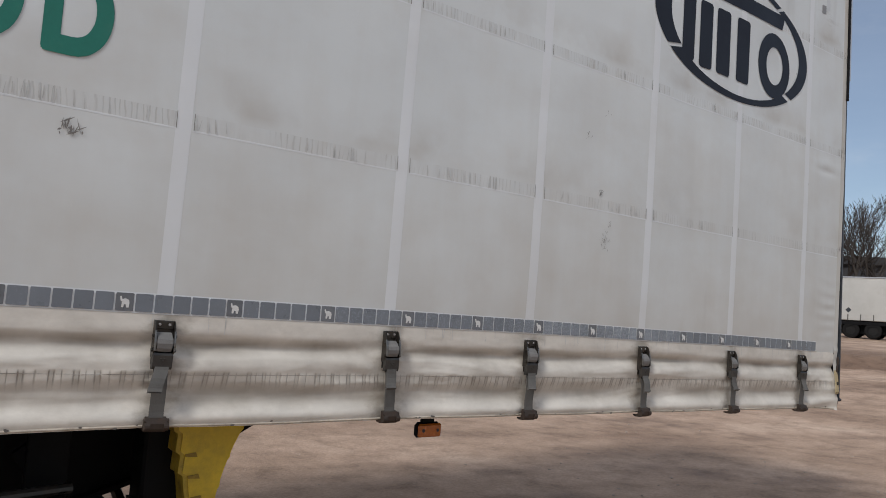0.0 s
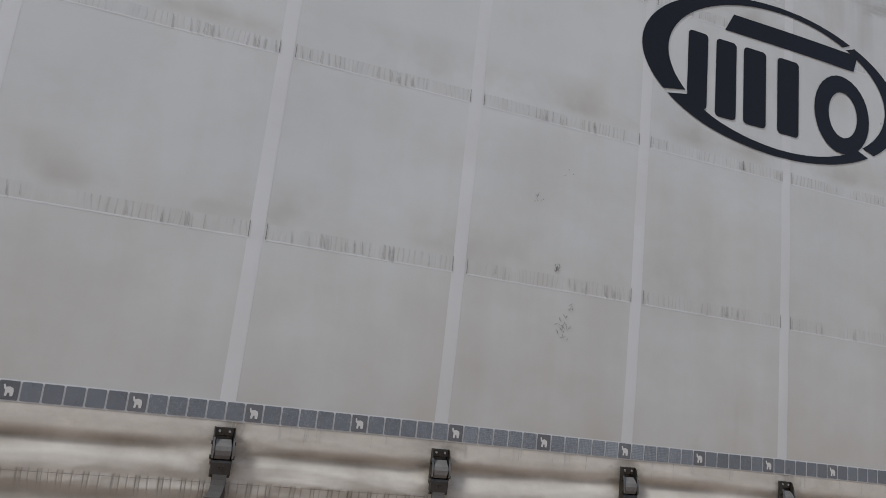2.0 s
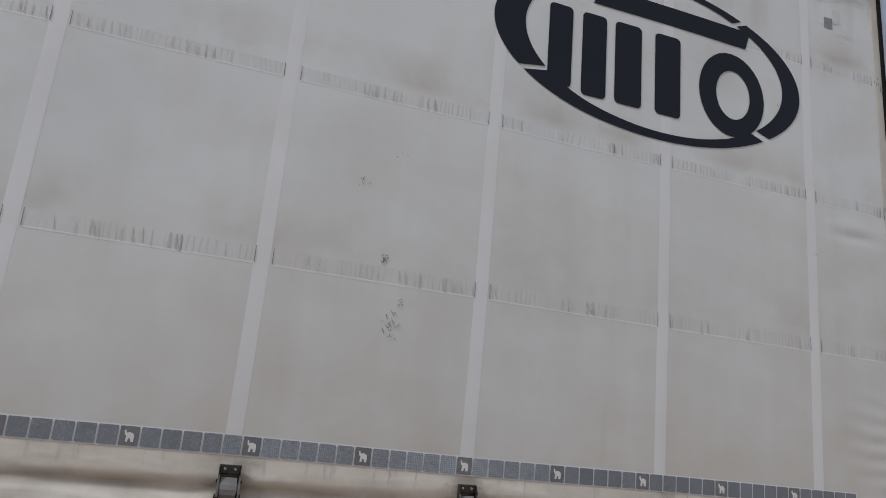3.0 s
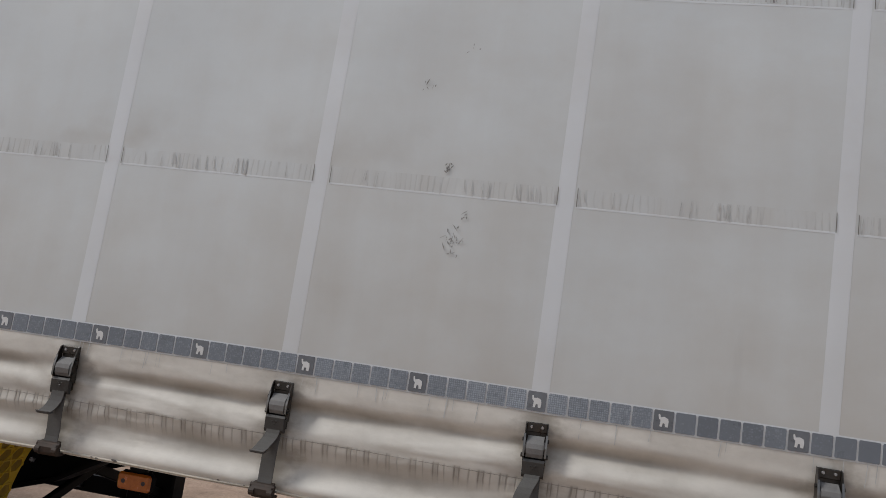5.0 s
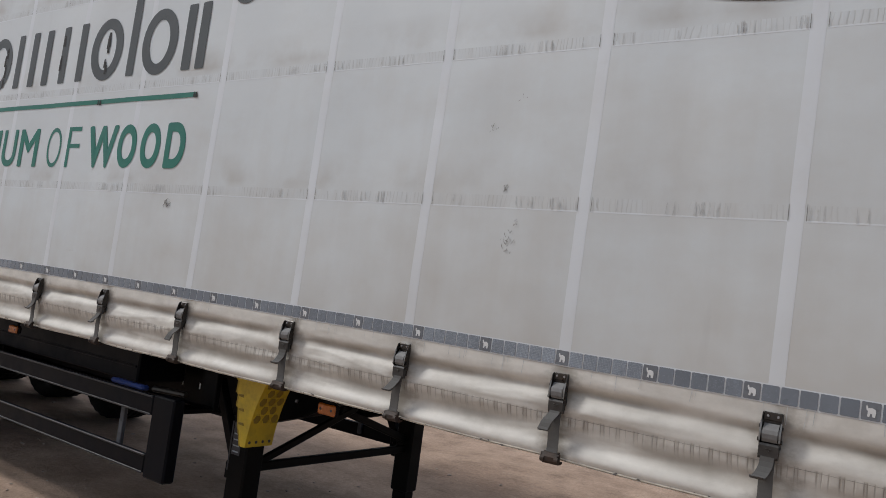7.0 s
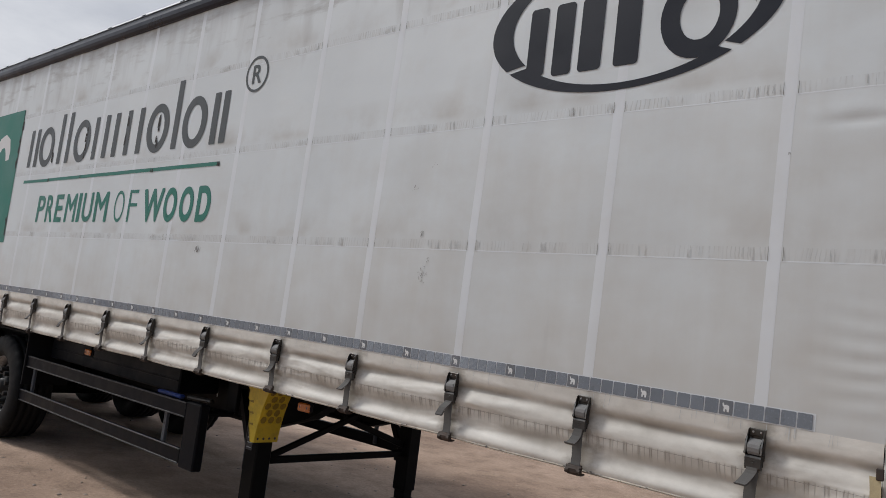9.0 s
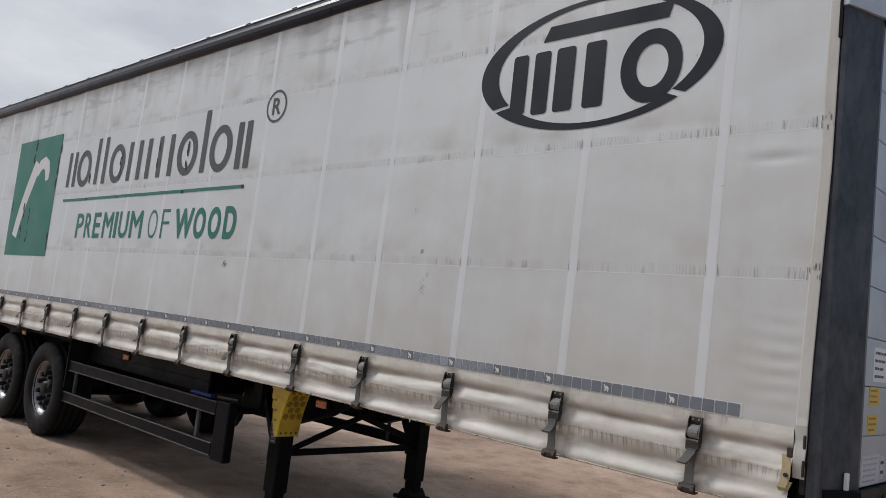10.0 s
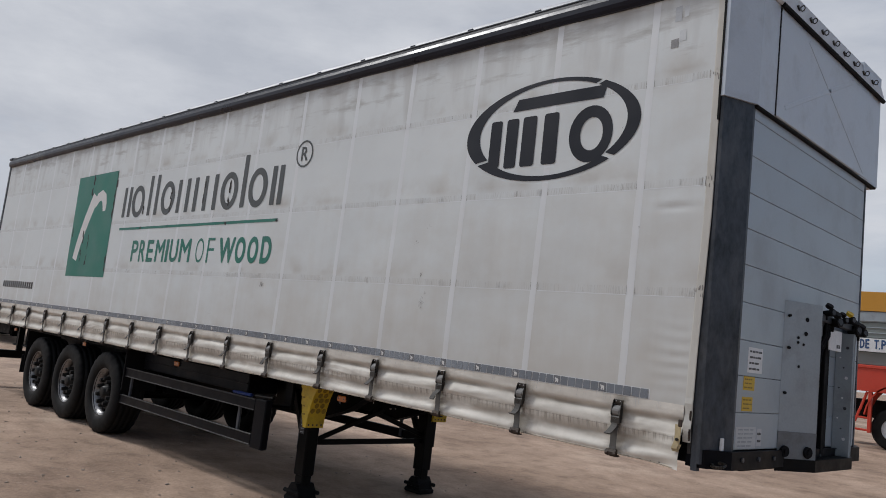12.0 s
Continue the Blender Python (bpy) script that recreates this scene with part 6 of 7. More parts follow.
# ---------------------------------------------------------------- chassis, legs, guards, wheels
def build_chassis():
    bm = bmesh.new()
    box(bm, REAR, FRONT - 0.02, 0.05, WIDTH - 0.05, 1.20, 1.245)
    tpart("load_floor", bm, M_BLACK, "dark floor underside")
    for y in (0.045, WIDTH - 0.115):
        bm = bmesh.new()
        box(bm, REAR, FRONT - 0.05, y, y + 0.07, 1.115, 1.20, 0.006)
        tpart("side_rail", bm, M_BLACK, "black outer side rail")
    for y in (0.66, 1.70):
        bm = bmesh.new()
        web = [(REAR + 0.1, 1.20), (0.3, 1.20), (0.3, 1.10), (-2.75, 1.10), (-3.15, 1.045), (-3.45, 0.88), (-3.9, 0.74), (REAR + 0.1, 0.72)]
        prism(bm, web, y + 0.055, y + 0.065)
        for z, dz in ((0.71, 0.018),):
            prism(bm, [(REAR + 0.1, z), (-3.9, z + 0.02), (-3.45, z + 0.16), (-3.15, z + 0.325), (-2.75, z + 0.385), (0.3, z + 0.385), (0.3, z + 0.385 + dz), (-2.75, z + 0.385 + dz), (-3.15, z + 0.325 + dz), (-3.45, z + 0.16 + dz), (-3.9, z + 0.02 + dz), (REAR + 0.1, z + dz)], y, y + 0.12)
        beam = tpart("main_beam", bm, M_BLACK, "black main chassis beam")
        for x, z in ((-4.036, 0.912), (-4.004, 0.836), (-3.919, 0.848), (-3.595, 0.93)):
            bm = bmesh.new()
            rod(bm, (x, y + 0.056, z), (x, y + 0.040, z), 0.011, 8)
            part("beam_bolt", bm, M_RIVET, beam, "bright bolt head")
        # short white dashes along the beam
        for x in (-4.25, -4.44, -4.62):
            bm = bmesh.new()
            box(bm, x - 0.006, x + 0.006, y - 0.003, y, 0.86, 0.90)
            part("white_dash", bm, M_PAPER, beam)
    for i in range(15):
        x = 0.1 - i * 0.9
        bm = bmesh.new()
        box(bm, x - 0.04, x + 0.04, 0.10, WIDTH - 0.10, 1.11, 1.198, 0.004)
        tpart("cross_member", bm, M_BLACK)
    bm = bmesh.new()
    box(bm, -1.6, 0.45, 0.55, 1.93, 1.062, 1.085, 0.004)
    tpart("skid_plate", bm, M_BLACK, "black kingpin plate")
    bm = bmesh.new()
    rod(bm, (-0.75, WIDTH / 2, 1.062), (-0.75, WIDTH / 2, 0.98), 0.045, 16)
    tpart("kingpin", bm, M_STEEL, "steel kingpin")
    # side boxes and air tank
    bm = bmesh.new()
    box(bm, -7.0, -4.55, 0.26, 0.62, 0.885, 1.085, 0.01)
    box(bm, -6.98, -4.57, 0.252, 0.262, 0.975, 0.99, 0.002)
    tpart("pallet_box", bm, M_GUARD, "dark grey side box behind the guard")
    # unseen mirror of the near box, added to block far-side sky light
    bm = bmesh.new()
    box(bm, -7.0, -4.55, WIDTH - 0.62, WIDTH - 0.26, 0.885, 1.085, 0.01)
    tpart("pallet_box", bm, M_GUARD, "unseen far side box added to block light under the trailer")
    bm = bmesh.new()
    rod(bm, (-5.6, 1.2, 0.88), (-4.6, 1.2, 0.88), 0.13, 20)
    tpart("air_tank", bm, M_BLACK, "black air tank", smooth=False)
    # rear end
    bm = bmesh.new()
    box(bm, REAR - 0.04, REAR + 0.08, 0.05, WIDTH - 0.05, 0.48, 0.62, 0.008)
    for y in (0.6, 1.78):
        box(bm, REAR, REAR + 0.06, y, y + 0.1, 0.6, 1.2, 0.004)
    tpart("underrun_bar", bm, M_BLACK, "black rear underrun bar")
    for y in (0.10, WIDTH - 0.60):
        bm = bmesh.new()
        box(bm, -10.92, -10.90, y, y + 0.5, 0.42, 1.10, 0.003)
        box(bm, -10.95, -10.93, y - 0.03, y + 0.5, 0.42, 0.70, 0.003)
        tpart("mud_flap", bm, M_DARK, "black rubber mud flap")


def build_leg(y, near):
    xa, xb = -3.74, -3.49
    xc = xa + 0.0725
    bm = bmesh.new()
    box(bm, xa, xb - 0.105, y - 0.068, y + 0.068, 0.24, 1.12, 0.010)
    leg = tpart("landing_leg", bm, M_BLACK, "black landing leg with gearbox")
    bm = bmesh.new()
    box(bm, xa + 0.014, xb - 0.119, y - 0.054, y + 0.054, 0.10, 0.30, 0.008)
    part("inner_tube", bm, M_BLACK, leg)
    bm = bmesh.new()
    prism(bm, [(xc - 0.10, 0.045), (xc + 0.10, 0.045), (xc + 0.075, 0.12), (xc + 0.04, 0.17), (xc - 0.04, 0.17), (xc - 0.075, 0.12)], y - 0.10, y + 0.10)
    box(bm, xc - 0.125, xc + 0.125, y - 0.11, y + 0.11, 0.002, 0.048, 0.012)
    for s in (-1, 1):
        rod(bm, (xc - 0.12, y + s * 0.105, 0.09), (xc + 0.12, y + s * 0.105, 0.09), 0.02, 8)
    part("foot", bm, M_DARK, leg, "worn black swivelling foot")
    bm = bmesh.new()
    bar(bm, (xa - 0.02, y + 0.03, 0.52), (xa - 0.36, y + 0.10, 0.98), 0.05, 0.07, 0.006)
    box(bm, xa - 0.07, xa, y - 0.02, y + 0.06, 0.46, 0.56, 0.005)
    part("knee_brace", bm, M_BLACK, leg)
    if near:
        bm = bmesh.new()
        box(bm, xa - 0.012, xa - 0.001, y - 0.060, y + 0.055, 0.52, 0.80, 0.001)
        box(bm, xa + 0.02, xa + 0.09, y - 0.0715, y - 0.0685, 0.62, 0.80, 0.001)
        plate = part("maker_plate", bm, M_INK, leg, "black plate with pale marks")
        bm = bmesh.new()
        for k in range(4):
            box(bm, xa + 0.03, xa + 0.08, y - 0.073, y - 0.0716, 0.635 + 0.033 * k, 0.642 + 0.033 * k)
        tagged(part("plate_marks", bm, M_PLATE, leg), kind="stuff")
    return leg


def build_yellow_guard(y0, y1):
    """Moulded wedge: a flat cheek, and a curved face with rings of cups."""
    edge = [(-3.665, 1.14), (-3.655, 1.055), (-3.640, 1.045), (-3.644, 0.985), (-3.626, 0.97), (-3.630, 0.91), (-3.612, 0.90), (-3.596, 0.80), (-3.560, 0.70), (-3.523, 0.70)]
    curve = []
    for k in range(13):
        t = k / 12
        z = 0.70 + 0.44 * t
        curve.append((-3.523 + 0.05 * t + 0.10 * t ** 2.5, z))
    bm = bmesh.new()
    prism(bm, edge + curve[1:], y0, y1)
    ob = tpart("leg_guard", bm, M_YELLOW, "yellow moulded plastic guard on the landing leg")
    # cups in the curved face: darker discs paint the shade of their hollows
    def at(t):
        i = min(11, int(t * 12))
        f = t * 12 - i
        (xa, za), (xb, zb) = curve[i], curve[i + 1]
        return Vector((xa + (xb - xa) * f, 0, za + (zb - za) * f)), Vector((zb - za, 0, -(xb - xa))).normalized()
    wide = y1 - y0
    for r in range(6):
        t = 0.36 + r * 0.112
        p, nrm = at(min(0.98, t))
        for c in range(3 if r % 2 == 0 else 2):
            y = y0 + wide * ((0.18, 0.5, 0.82, 0.82) if r % 2 == 0 else (0.34, 0.66, 0.66, 0.66))[c]
            q = p + Vector((0, y, 0))
            bm = bmesh.new()
            rod(bm, q - nrm * 0.004, q + nrm * 0.0012, 0.0285, 6)
            cup = part("cup", bm, M_YELLOW_CUP, ob)
            bm = bmesh.new()
            side = Vector((0, 1, 0))
            rise = nrm.cross(side)
            corner = [math.cos(math.tau * k / 6) * side + math.sin(math.tau * k / 6) * rise for k in range(6)]
            for k in range(6):
                quad = [q + corner[k] * 0.0345, q + corner[(k + 1) % 6] * 0.0345, q + corner[(k + 1) % 6] * 0.0285, q + corner[k] * 0.0285]
                low, high = [bm.verts.new(p - nrm * 0.003) for p in quad], [bm.verts.new(p + nrm * 0.005) for p in quad]
                bm.faces.new(high)
                for e in range(4):
                    bm.faces.new((low[e], low[(e + 1) % 4], high[(e + 1) % 4], high[e]))
            part("cup_rim", bm, M_YELLOW, cup)
    bm = bmesh.new()
    rear = [(x, z) for x, z in edge[:-1]]
    prism(bm, rear + [(x - 0.016, z) for x, z in rear[::-1]], y0 + 0.004, y1 - 0.004)
    part("rear_flange", bm, M_YELLOW_GRIME, ob, "grime-speckled rear flange")
    for z in (0.975, 0.900, 0.825):
        bm = bmesh.new()
        xr = -3.60 - 0.2 * (z - 0.8)
        prism(bm, [(xr + 0.008, z), (xr + 0.046, z + 0.004), (xr + 0.052, z - 0.012), (xr + 0.010, z - 0.010)], y0 - 0.003, y0 + 0.002)
        part("cheek_rib", bm, M_YELLOW_CUP, ob)
    for c in range(4):
        p, nrm = at(0.06)
        q = p + Vector((0, y0 + wide * (0.14 + 0.24 * c), 0))
        bm = bmesh.new()
        rod(bm, q - nrm * 0.004, q + nrm * 0.002, 0.009, 8)
        part("bolt_hole", bm, M_INK, ob)
    return ob


def build_guards():
    def guard(y, s):
        bm = bmesh.new()
        box(bm, -7.17, -4.12, y - 0.012 * s, y + 0.022 * s, 0.772, 0.880, 0.006)
        top = tpart("guard_rail", bm, M_GUARD, "dark painted side guard rail")
        bm = bmesh.new()
        box(bm, -7.17, -4.12, y - 0.012 * s, y + 0.022 * s, 0.445, 0.550, 0.006)
        low = tpart("guard_rail", bm, M_GUARD, "dark painted side guard rail")
        # lips lightened by dust and a painted edge highlight
        for rail, z0, z1 in ((top, 0.772, 0.880), (low, 0.445, 0.550)):
            for z in (z0 + 0.004, z1 - 0.004):
                bm = bmesh.new()
                bar(bm, (-7.165, y - 0.014 * s, z), (-4.125, y - 0.014 * s, z), 0.006, 0.011, 0.002)
                part("rail_lip", bm, M_LIP, rail, "rail lip greyed by dust and a painted highlight")
        for x in (-7.0, -4.45):
            bm = bmesh.new()
            box(bm, x - 0.02, x + 0.02, y + 0.024 * s, y + 0.050 * s, 0.47, 0.86, 0.004)
            post = tpart("guard_post", bm, M_GALV, "dark grey guard post with bolts")
            for z in (0.52, 0.60, 0.68, 0.74):
                bm = bmesh.new()
                rod(bm, (x, y + 0.022 * s, z), (x, y + 0.026 * s, z), 0.008, 8)
                part("bolt", bm, M_INK, post)
        bm = bmesh.new()
        box(bm, -4.11, -3.915, y - 0.020 * s, y + 0.06 * s, 0.425, 0.892, 0.010)
        tpart("guard_end", bm, M_GUARD, "dark end plate of the side guard")
        bm = bmesh.new()
        box(bm, -4.10, -3.97, y + 0.30 * s, y + 0.34 * s, 0.80, 1.12, 0.005)
        box(bm, -4.10, -3.97, y + 0.06 * s, y + 0.30 * s, 0.80, 0.83, 0.005)
        tpart("guard_bracket", bm, M_BLACK)
    guard(0.105, 1)
    guard(WIDTH - 0.105, -1)
    bm = bmesh.new()
    bar(bm, (-4.62, 0.15, 0.897), (-4.28, 0.15, 0.897), 0.05, 0.03, 0.01)
    tpart("blue_strap", bm, M_BLUE, "blue strap lying on the side guard")
    bm = bmesh.new()
    rod(bm, (-4.25, 0.18, 0.900), (-4.0, 0.22, 0.905), 0.018, 10)
    tpart("crank_handle", bm, M_STEEL, "grey crank handle lying on the guard")
    # mudguards
    for y in (0.07, WIDTH - 0.51):
        bm = bmesh.new()
        box(bm, -7.13, -7.105, y, y + 0.44, 0.60, 1.12, 0.004)
        tpart("splash_plate", bm, M_DARK, "black splash plate ahead of the wheels")
        bm = bmesh.new()
        box(bm, -10.9, -7.1, y, y + 0.44, 1.085, 1.108, 0.004)
        tpart("mudguard", bm, M_DARK, "long black mudguard over the wheels")
    # amber marker lamps
    for x, drop in ((-2.75, 0.0), (-5.74, 0.0), (-8.45, 0.0), (-11.4, 0.0)):
        bm = bmesh.new()
        box(bm, x - 0.060, x + 0.060, 0.058, 0.085, 1.029, 1.089, 0.012)
        base = tpart("marker_lamp", bm, M_DARK, "amber side marker lamp in a black housing")
        bm = bmesh.new()
        box(bm, x - 0.056, x + 0.056, 0.045, 0.060, 1.033, 1.085, 0.009)
        lens = part("lens", bm, M_AMBER, base, "amber lens")
        for dx in (-0.034, 0.034):
            bm = bmesh.new()
            rod(bm, (x + dx, 0.0445, 1.059), (x + dx, 0.050, 1.059), 0.007, 10)
            part("lens_boss", bm, M_RUST, lens, "dark screw boss")
        bm = bmesh.new()
        box(bm, x - 0.03, x + 0.03, 0.063, 0.080, 1.085, 1.118, 0.003)
        part("mount", bm, M_BLACK, base)


def build_wheel():
    """Wheel round the y axis at the origin, its outer face towards -y."""
    bm = bmesh.new()
    lathe(bm, [(0.262, -0.06), (0.240, -0.055), (0.215, -0.085), (0.150, -0.090), (0.140, -0.072), (0.0, -0.072)], 48)
    wheel = part("wheel", bm, M_DISC, None, "truck wheel with a dusty silver rim", smooth=True)
    bm = bmesh.new()
    lathe(bm, [(0.289, -0.150), (0.300, -0.160), (0.303, -0.152), (0.298, -0.140), (0.274, -0.134), (0.262, -0.06)], 48)
    part("rim", bm, M_RIM, wheel, "bright silver rim lip", smooth=True)
    bm = bmesh.new()
    prof = [(0.295, -0.150), (0.315, -0.178), (0.36, -0.192), (0.42, -0.194), (0.470, -0.186), (0.502, -0.172), (0.512, -0.160)]
    for a in (-0.115, -0.045, 0.025, 0.095):
        prof += [(0.517, a - 0.006), (0.503, a - 0.004), (0.503, a + 0.008), (0.517, a + 0.010)]
    prof += [(0.512, 0.160), (0.470, 0.186), (0.40, 0.194), (0.30, 0.150), (0.29, 0.0)]
    lathe(bm, prof, 112, closed=True)
    for v in bm.verts:  # shoulder blocks
        if math.hypot(v.co.x, v.co.z) > 0.495 and abs(v.co.y) > 0.13 and round(math.atan2(v.co.z, v.co.x) / math.tau * 112) % 4 < 2:
            v.co.x, v.co.z = v.co.x * 0.982, v.co.z * 0.982
    part("tyre", bm, M_TYRE, wheel, "worn black tyre with dusty sidewall", smooth=True)
    bm = bmesh.new()
    lathe(bm, [(0.0, -0.165), (0.055, -0.165), (0.070, -0.158), (0.078, -0.120), (0.100, -0.115), (0.108, -0.072)], 24)
    part("hub", bm, M_HUB, wheel, "dark greasy hub cap", smooth=True)
    for k in range(10):
        a = math.tau * k / 10
        bm = bmesh.new()
        c = Vector((0.168 * math.cos(a), 0, 0.168 * math.sin(a)))
        rod(bm, c + Vector((0, -0.086, 0)), c + Vector((0, -0.168, 0)), 0.031, 8, 0.024)
        part("wheel_nut", bm, M_HUB, wheel)
        a += math.tau / 20
        bm = bmesh.new()
        c = Vector((0.228 * math.cos(a), 0, 0.228 * math.sin(a)))
        rod(bm, c + Vector((0, -0.055, 0)), c + Vector((0, -0.0775, 0)), 0.036, 14)
        part("hand_hole", bm, M_DARK, wheel)
    return wheel


AXLES = (-7.68, -8.94, -10.20)


def place_wheels():
    first = build_wheel()
    first.parent = trailer
    back = trailer.matrix_world.inverted()
    first.matrix_parent_inverse = back
    rnd = random.Random(6)
    for k, x in enumerate(AXLES):
        for far in (False, True):
            turn = Matrix.Rotation(rnd.uniform(0, 6), 4, "Y")
            m = pose(x, WIDTH - 0.235 if far else 0.235, 0.512, 0, 0, 180 if far else 0) @ turn
            if k == 0 and not far:
                first.matrix_basis = m
            else:
                copy_thing(first, m)
        bm = bmesh.new()
        rod(bm, (x, 0.3, 0.512), (x, WIDTH - 0.3, 0.512), 0.065, 14)
        tpart("axle", bm, M_BLACK, "black tubular axle")
        for y in (0.72, 1.76):
            bm = bmesh.new()
            bar(bm, (x + 0.55, y, 0.66), (x - 0.30, y, 0.56), 0.08, 0.06, 0.006)
            box(bm, x + 0.47, x + 0.62, y - 0.07, y + 0.07, 0.58, 0.80, 0.008)
            tpart("trailing_arm", bm, M_BLACK)
            bm = bmesh.new()
            rod(bm, (x - 0.32, y, 0.58), (x - 0.32, y, 0.80), 0.12, 16)
            tpart("air_bag", bm, M_DARK, "black rubber air spring")


build_chassis()
build_leg(0.44, True)
build_leg(WIDTH - 0.50, False)
bm = bmesh.new()
bar(bm, (-3.665, 0.50, 0.545), (-3.665, WIDTH - 0.52, 0.545), 0.035, 0.052, 0.005)
tpart("cross_tie", bm, M_BLACK, "black tie between the landing legs")
bm = bmesh.new()
bar(bm, (-3.665, 0.50, 0.555), (-3.665, WIDTH / 2 + 0.10, 0.86), 0.03, 0.045, 0.005)
bar(bm, (-3.67, WIDTH - 0.52, 0.60), (-3.67, WIDTH / 2 - 0.05, 0.85), 0.03, 0.05, 0.005)
tpart("diagonal_tie", bm, M_BLACK, "black diagonal ties between the landing legs")
build_yellow_guard(0.285, 0.485)
far_guard = build_yellow_guard(WIDTH - 0.50, WIDTH - 0.30)
far_guard.matrix_basis = Matrix.Translation((-0.05, 0, 0.06)) @ far_guard.matrix_basis
build_guards()
place_wheels()


# ---------------------------------------------------------------- the yard beyond
def simple_wheel(parent, x, y, z, r, w, material=None):
    bm = bmesh.new()
    rings = []
    for rr, yy in ((0.55 * r, -w / 2), (0.9 * r, -w / 2), (r, -w * 0.38), (r, w * 0.38), (0.9 * r, w / 2), (0.55 * r, w / 2)):
        rings.append([bm.verts.new((x + rr * math.cos(k * math.tau / 24), y + yy, z + rr * math.sin(k * math.tau / 24))) for k in range(24)])
    for a, b in zip(rings, rings[1:] + rings[:1]):
        for k in range(24):
            bm.faces.new((a[k], a[(k + 1) % 24], b[(k + 1) % 24], b[k]))
    tyre = part("wheel", bm, M_TYRE, parent, "black truck wheel")
    bm = bmesh.new()
    rod(bm, (x, y - w * 0.36, z), (x, y + w * 0.36, z), 0.56 * r, 20)
    part("rim", bm, material or M_ALU, tyre)


def parked_trailer(place, rz, label, material):
    """A parked curtain trailer along local x, its near side at local y 0."""
    t = thing("parked_trailer", place, label, "semi-trailer", rz=rz)
    bm = bmesh.new()
    box(bm, 0, 13.6, 0, 2.5, 1.15, 3.95, 0.03)
    body = part("curtain_body", bm, material, t, "dull white curtain body")
    bm = bmesh.new()
    box(bm, -0.05, 13.65, -0.03, 2.53, 3.93, 4.03, 0.02)
    part("roof_frame", bm, M_ALU, t)
    bm = bmesh.new()
    box(bm, -0.06, 0.0, -0.02, 2.52, 1.1, 3.95, 0.02)
    part("end_wall", bm, M_GALV, t, "dark end frame")
    for k in range(18):
        bm = bmesh.new()
        box(bm, 0.5 + k * 0.75, 0.56 + k * 0.75, -0.03, 0.0, 1.12, 1.55, 0.006)
        part("buckle_strap", bm, M_STRAP, t)
    bm = bmesh.new()
    for y in (0.7, 1.7):
        box(bm, 0.3, 13.4, y, y + 0.12, 0.75, 1.15, 0.01)
    box(bm, 0.1, 13.5, 0.08, 2.42, 1.02, 1.15, 0.01)
    part("chassis", bm, M_BLACK, t, "black chassis")
    # black sheet added to paint the shade between the wheels
    bm = bmesh.new()
    box(bm, 1.0, 9.4, 0.48, 0.52, 0.30, 1.05, 0.01)
    part("underside_shade", bm, M_BLACK, t, "black sheet added as painted shade under the floor")
    # mudguard boxes added to darken the underside above the wheels
    for y in (0.06, 2.02):
        bm = bmesh.new()
        box(bm, 1.5, 5.5, y, y + 0.42, 0.86, 1.06, 0.02)
        part("mudguard", bm, M_DARK, t, "black mudguard over the wheels")
    for x in (2.2, 3.5, 4.8):
        for y in (0.25, 2.25):
            simple_wheel(t, x, y, 0.52, 0.52, 0.36, M_HUB)
    bm = bmesh.new()
    box(bm, 5.6, 9.2, 0.1, 0.14, 0.5, 0.62, 0.01)
    box(bm, 5.6, 9.2, 0.1, 0.14, 0.80, 0.92, 0.01)
    for x in (5.9, 8.9):
        box(bm, x, x + 0.08, 0.14, 0.2, 0.5, 1.1, 0.005)
    part("side_guard", bm, M_GUARD, t)
    for y in (0.4, 2.0):
        bm = bmesh.new()
        box(bm, 10.4, 10.6, y, y + 0.16, 0.05, 1.1, 0.01)
        box(bm, 10.3, 10.7, y - 0.06, y + 0.22, 0.0, 0.06, 0.01)
        part("landing_leg", bm, M_BLACK, t)
    for x in (1.35, 2.05):
        bm = bmesh.new()
        prism(bm, [(x - 0.18, 1.82), (x, 1.64), (x + 0.18, 1.82), (x, 2.00)], -0.006, 0.001)
        part("diamond_sign", bm, M_GALV, t, "small dark diamond sign")
    bm = bmesh.new()
    box(bm, 5.3, 6.4, -0.02, 0.06, 1.02, 1.35, 0.01)
    part("yellow_board", bm, M_LABEL_YELLOW, t, "yellow board under the curtain")
    bm = bmesh.new()
    box(bm, 5.4, 6.1, -0.01, 0.07, 0.55, 0.8, 0.01)
    part("white_board", bm, M_BOX_WHITE, t, "white board")
    return t


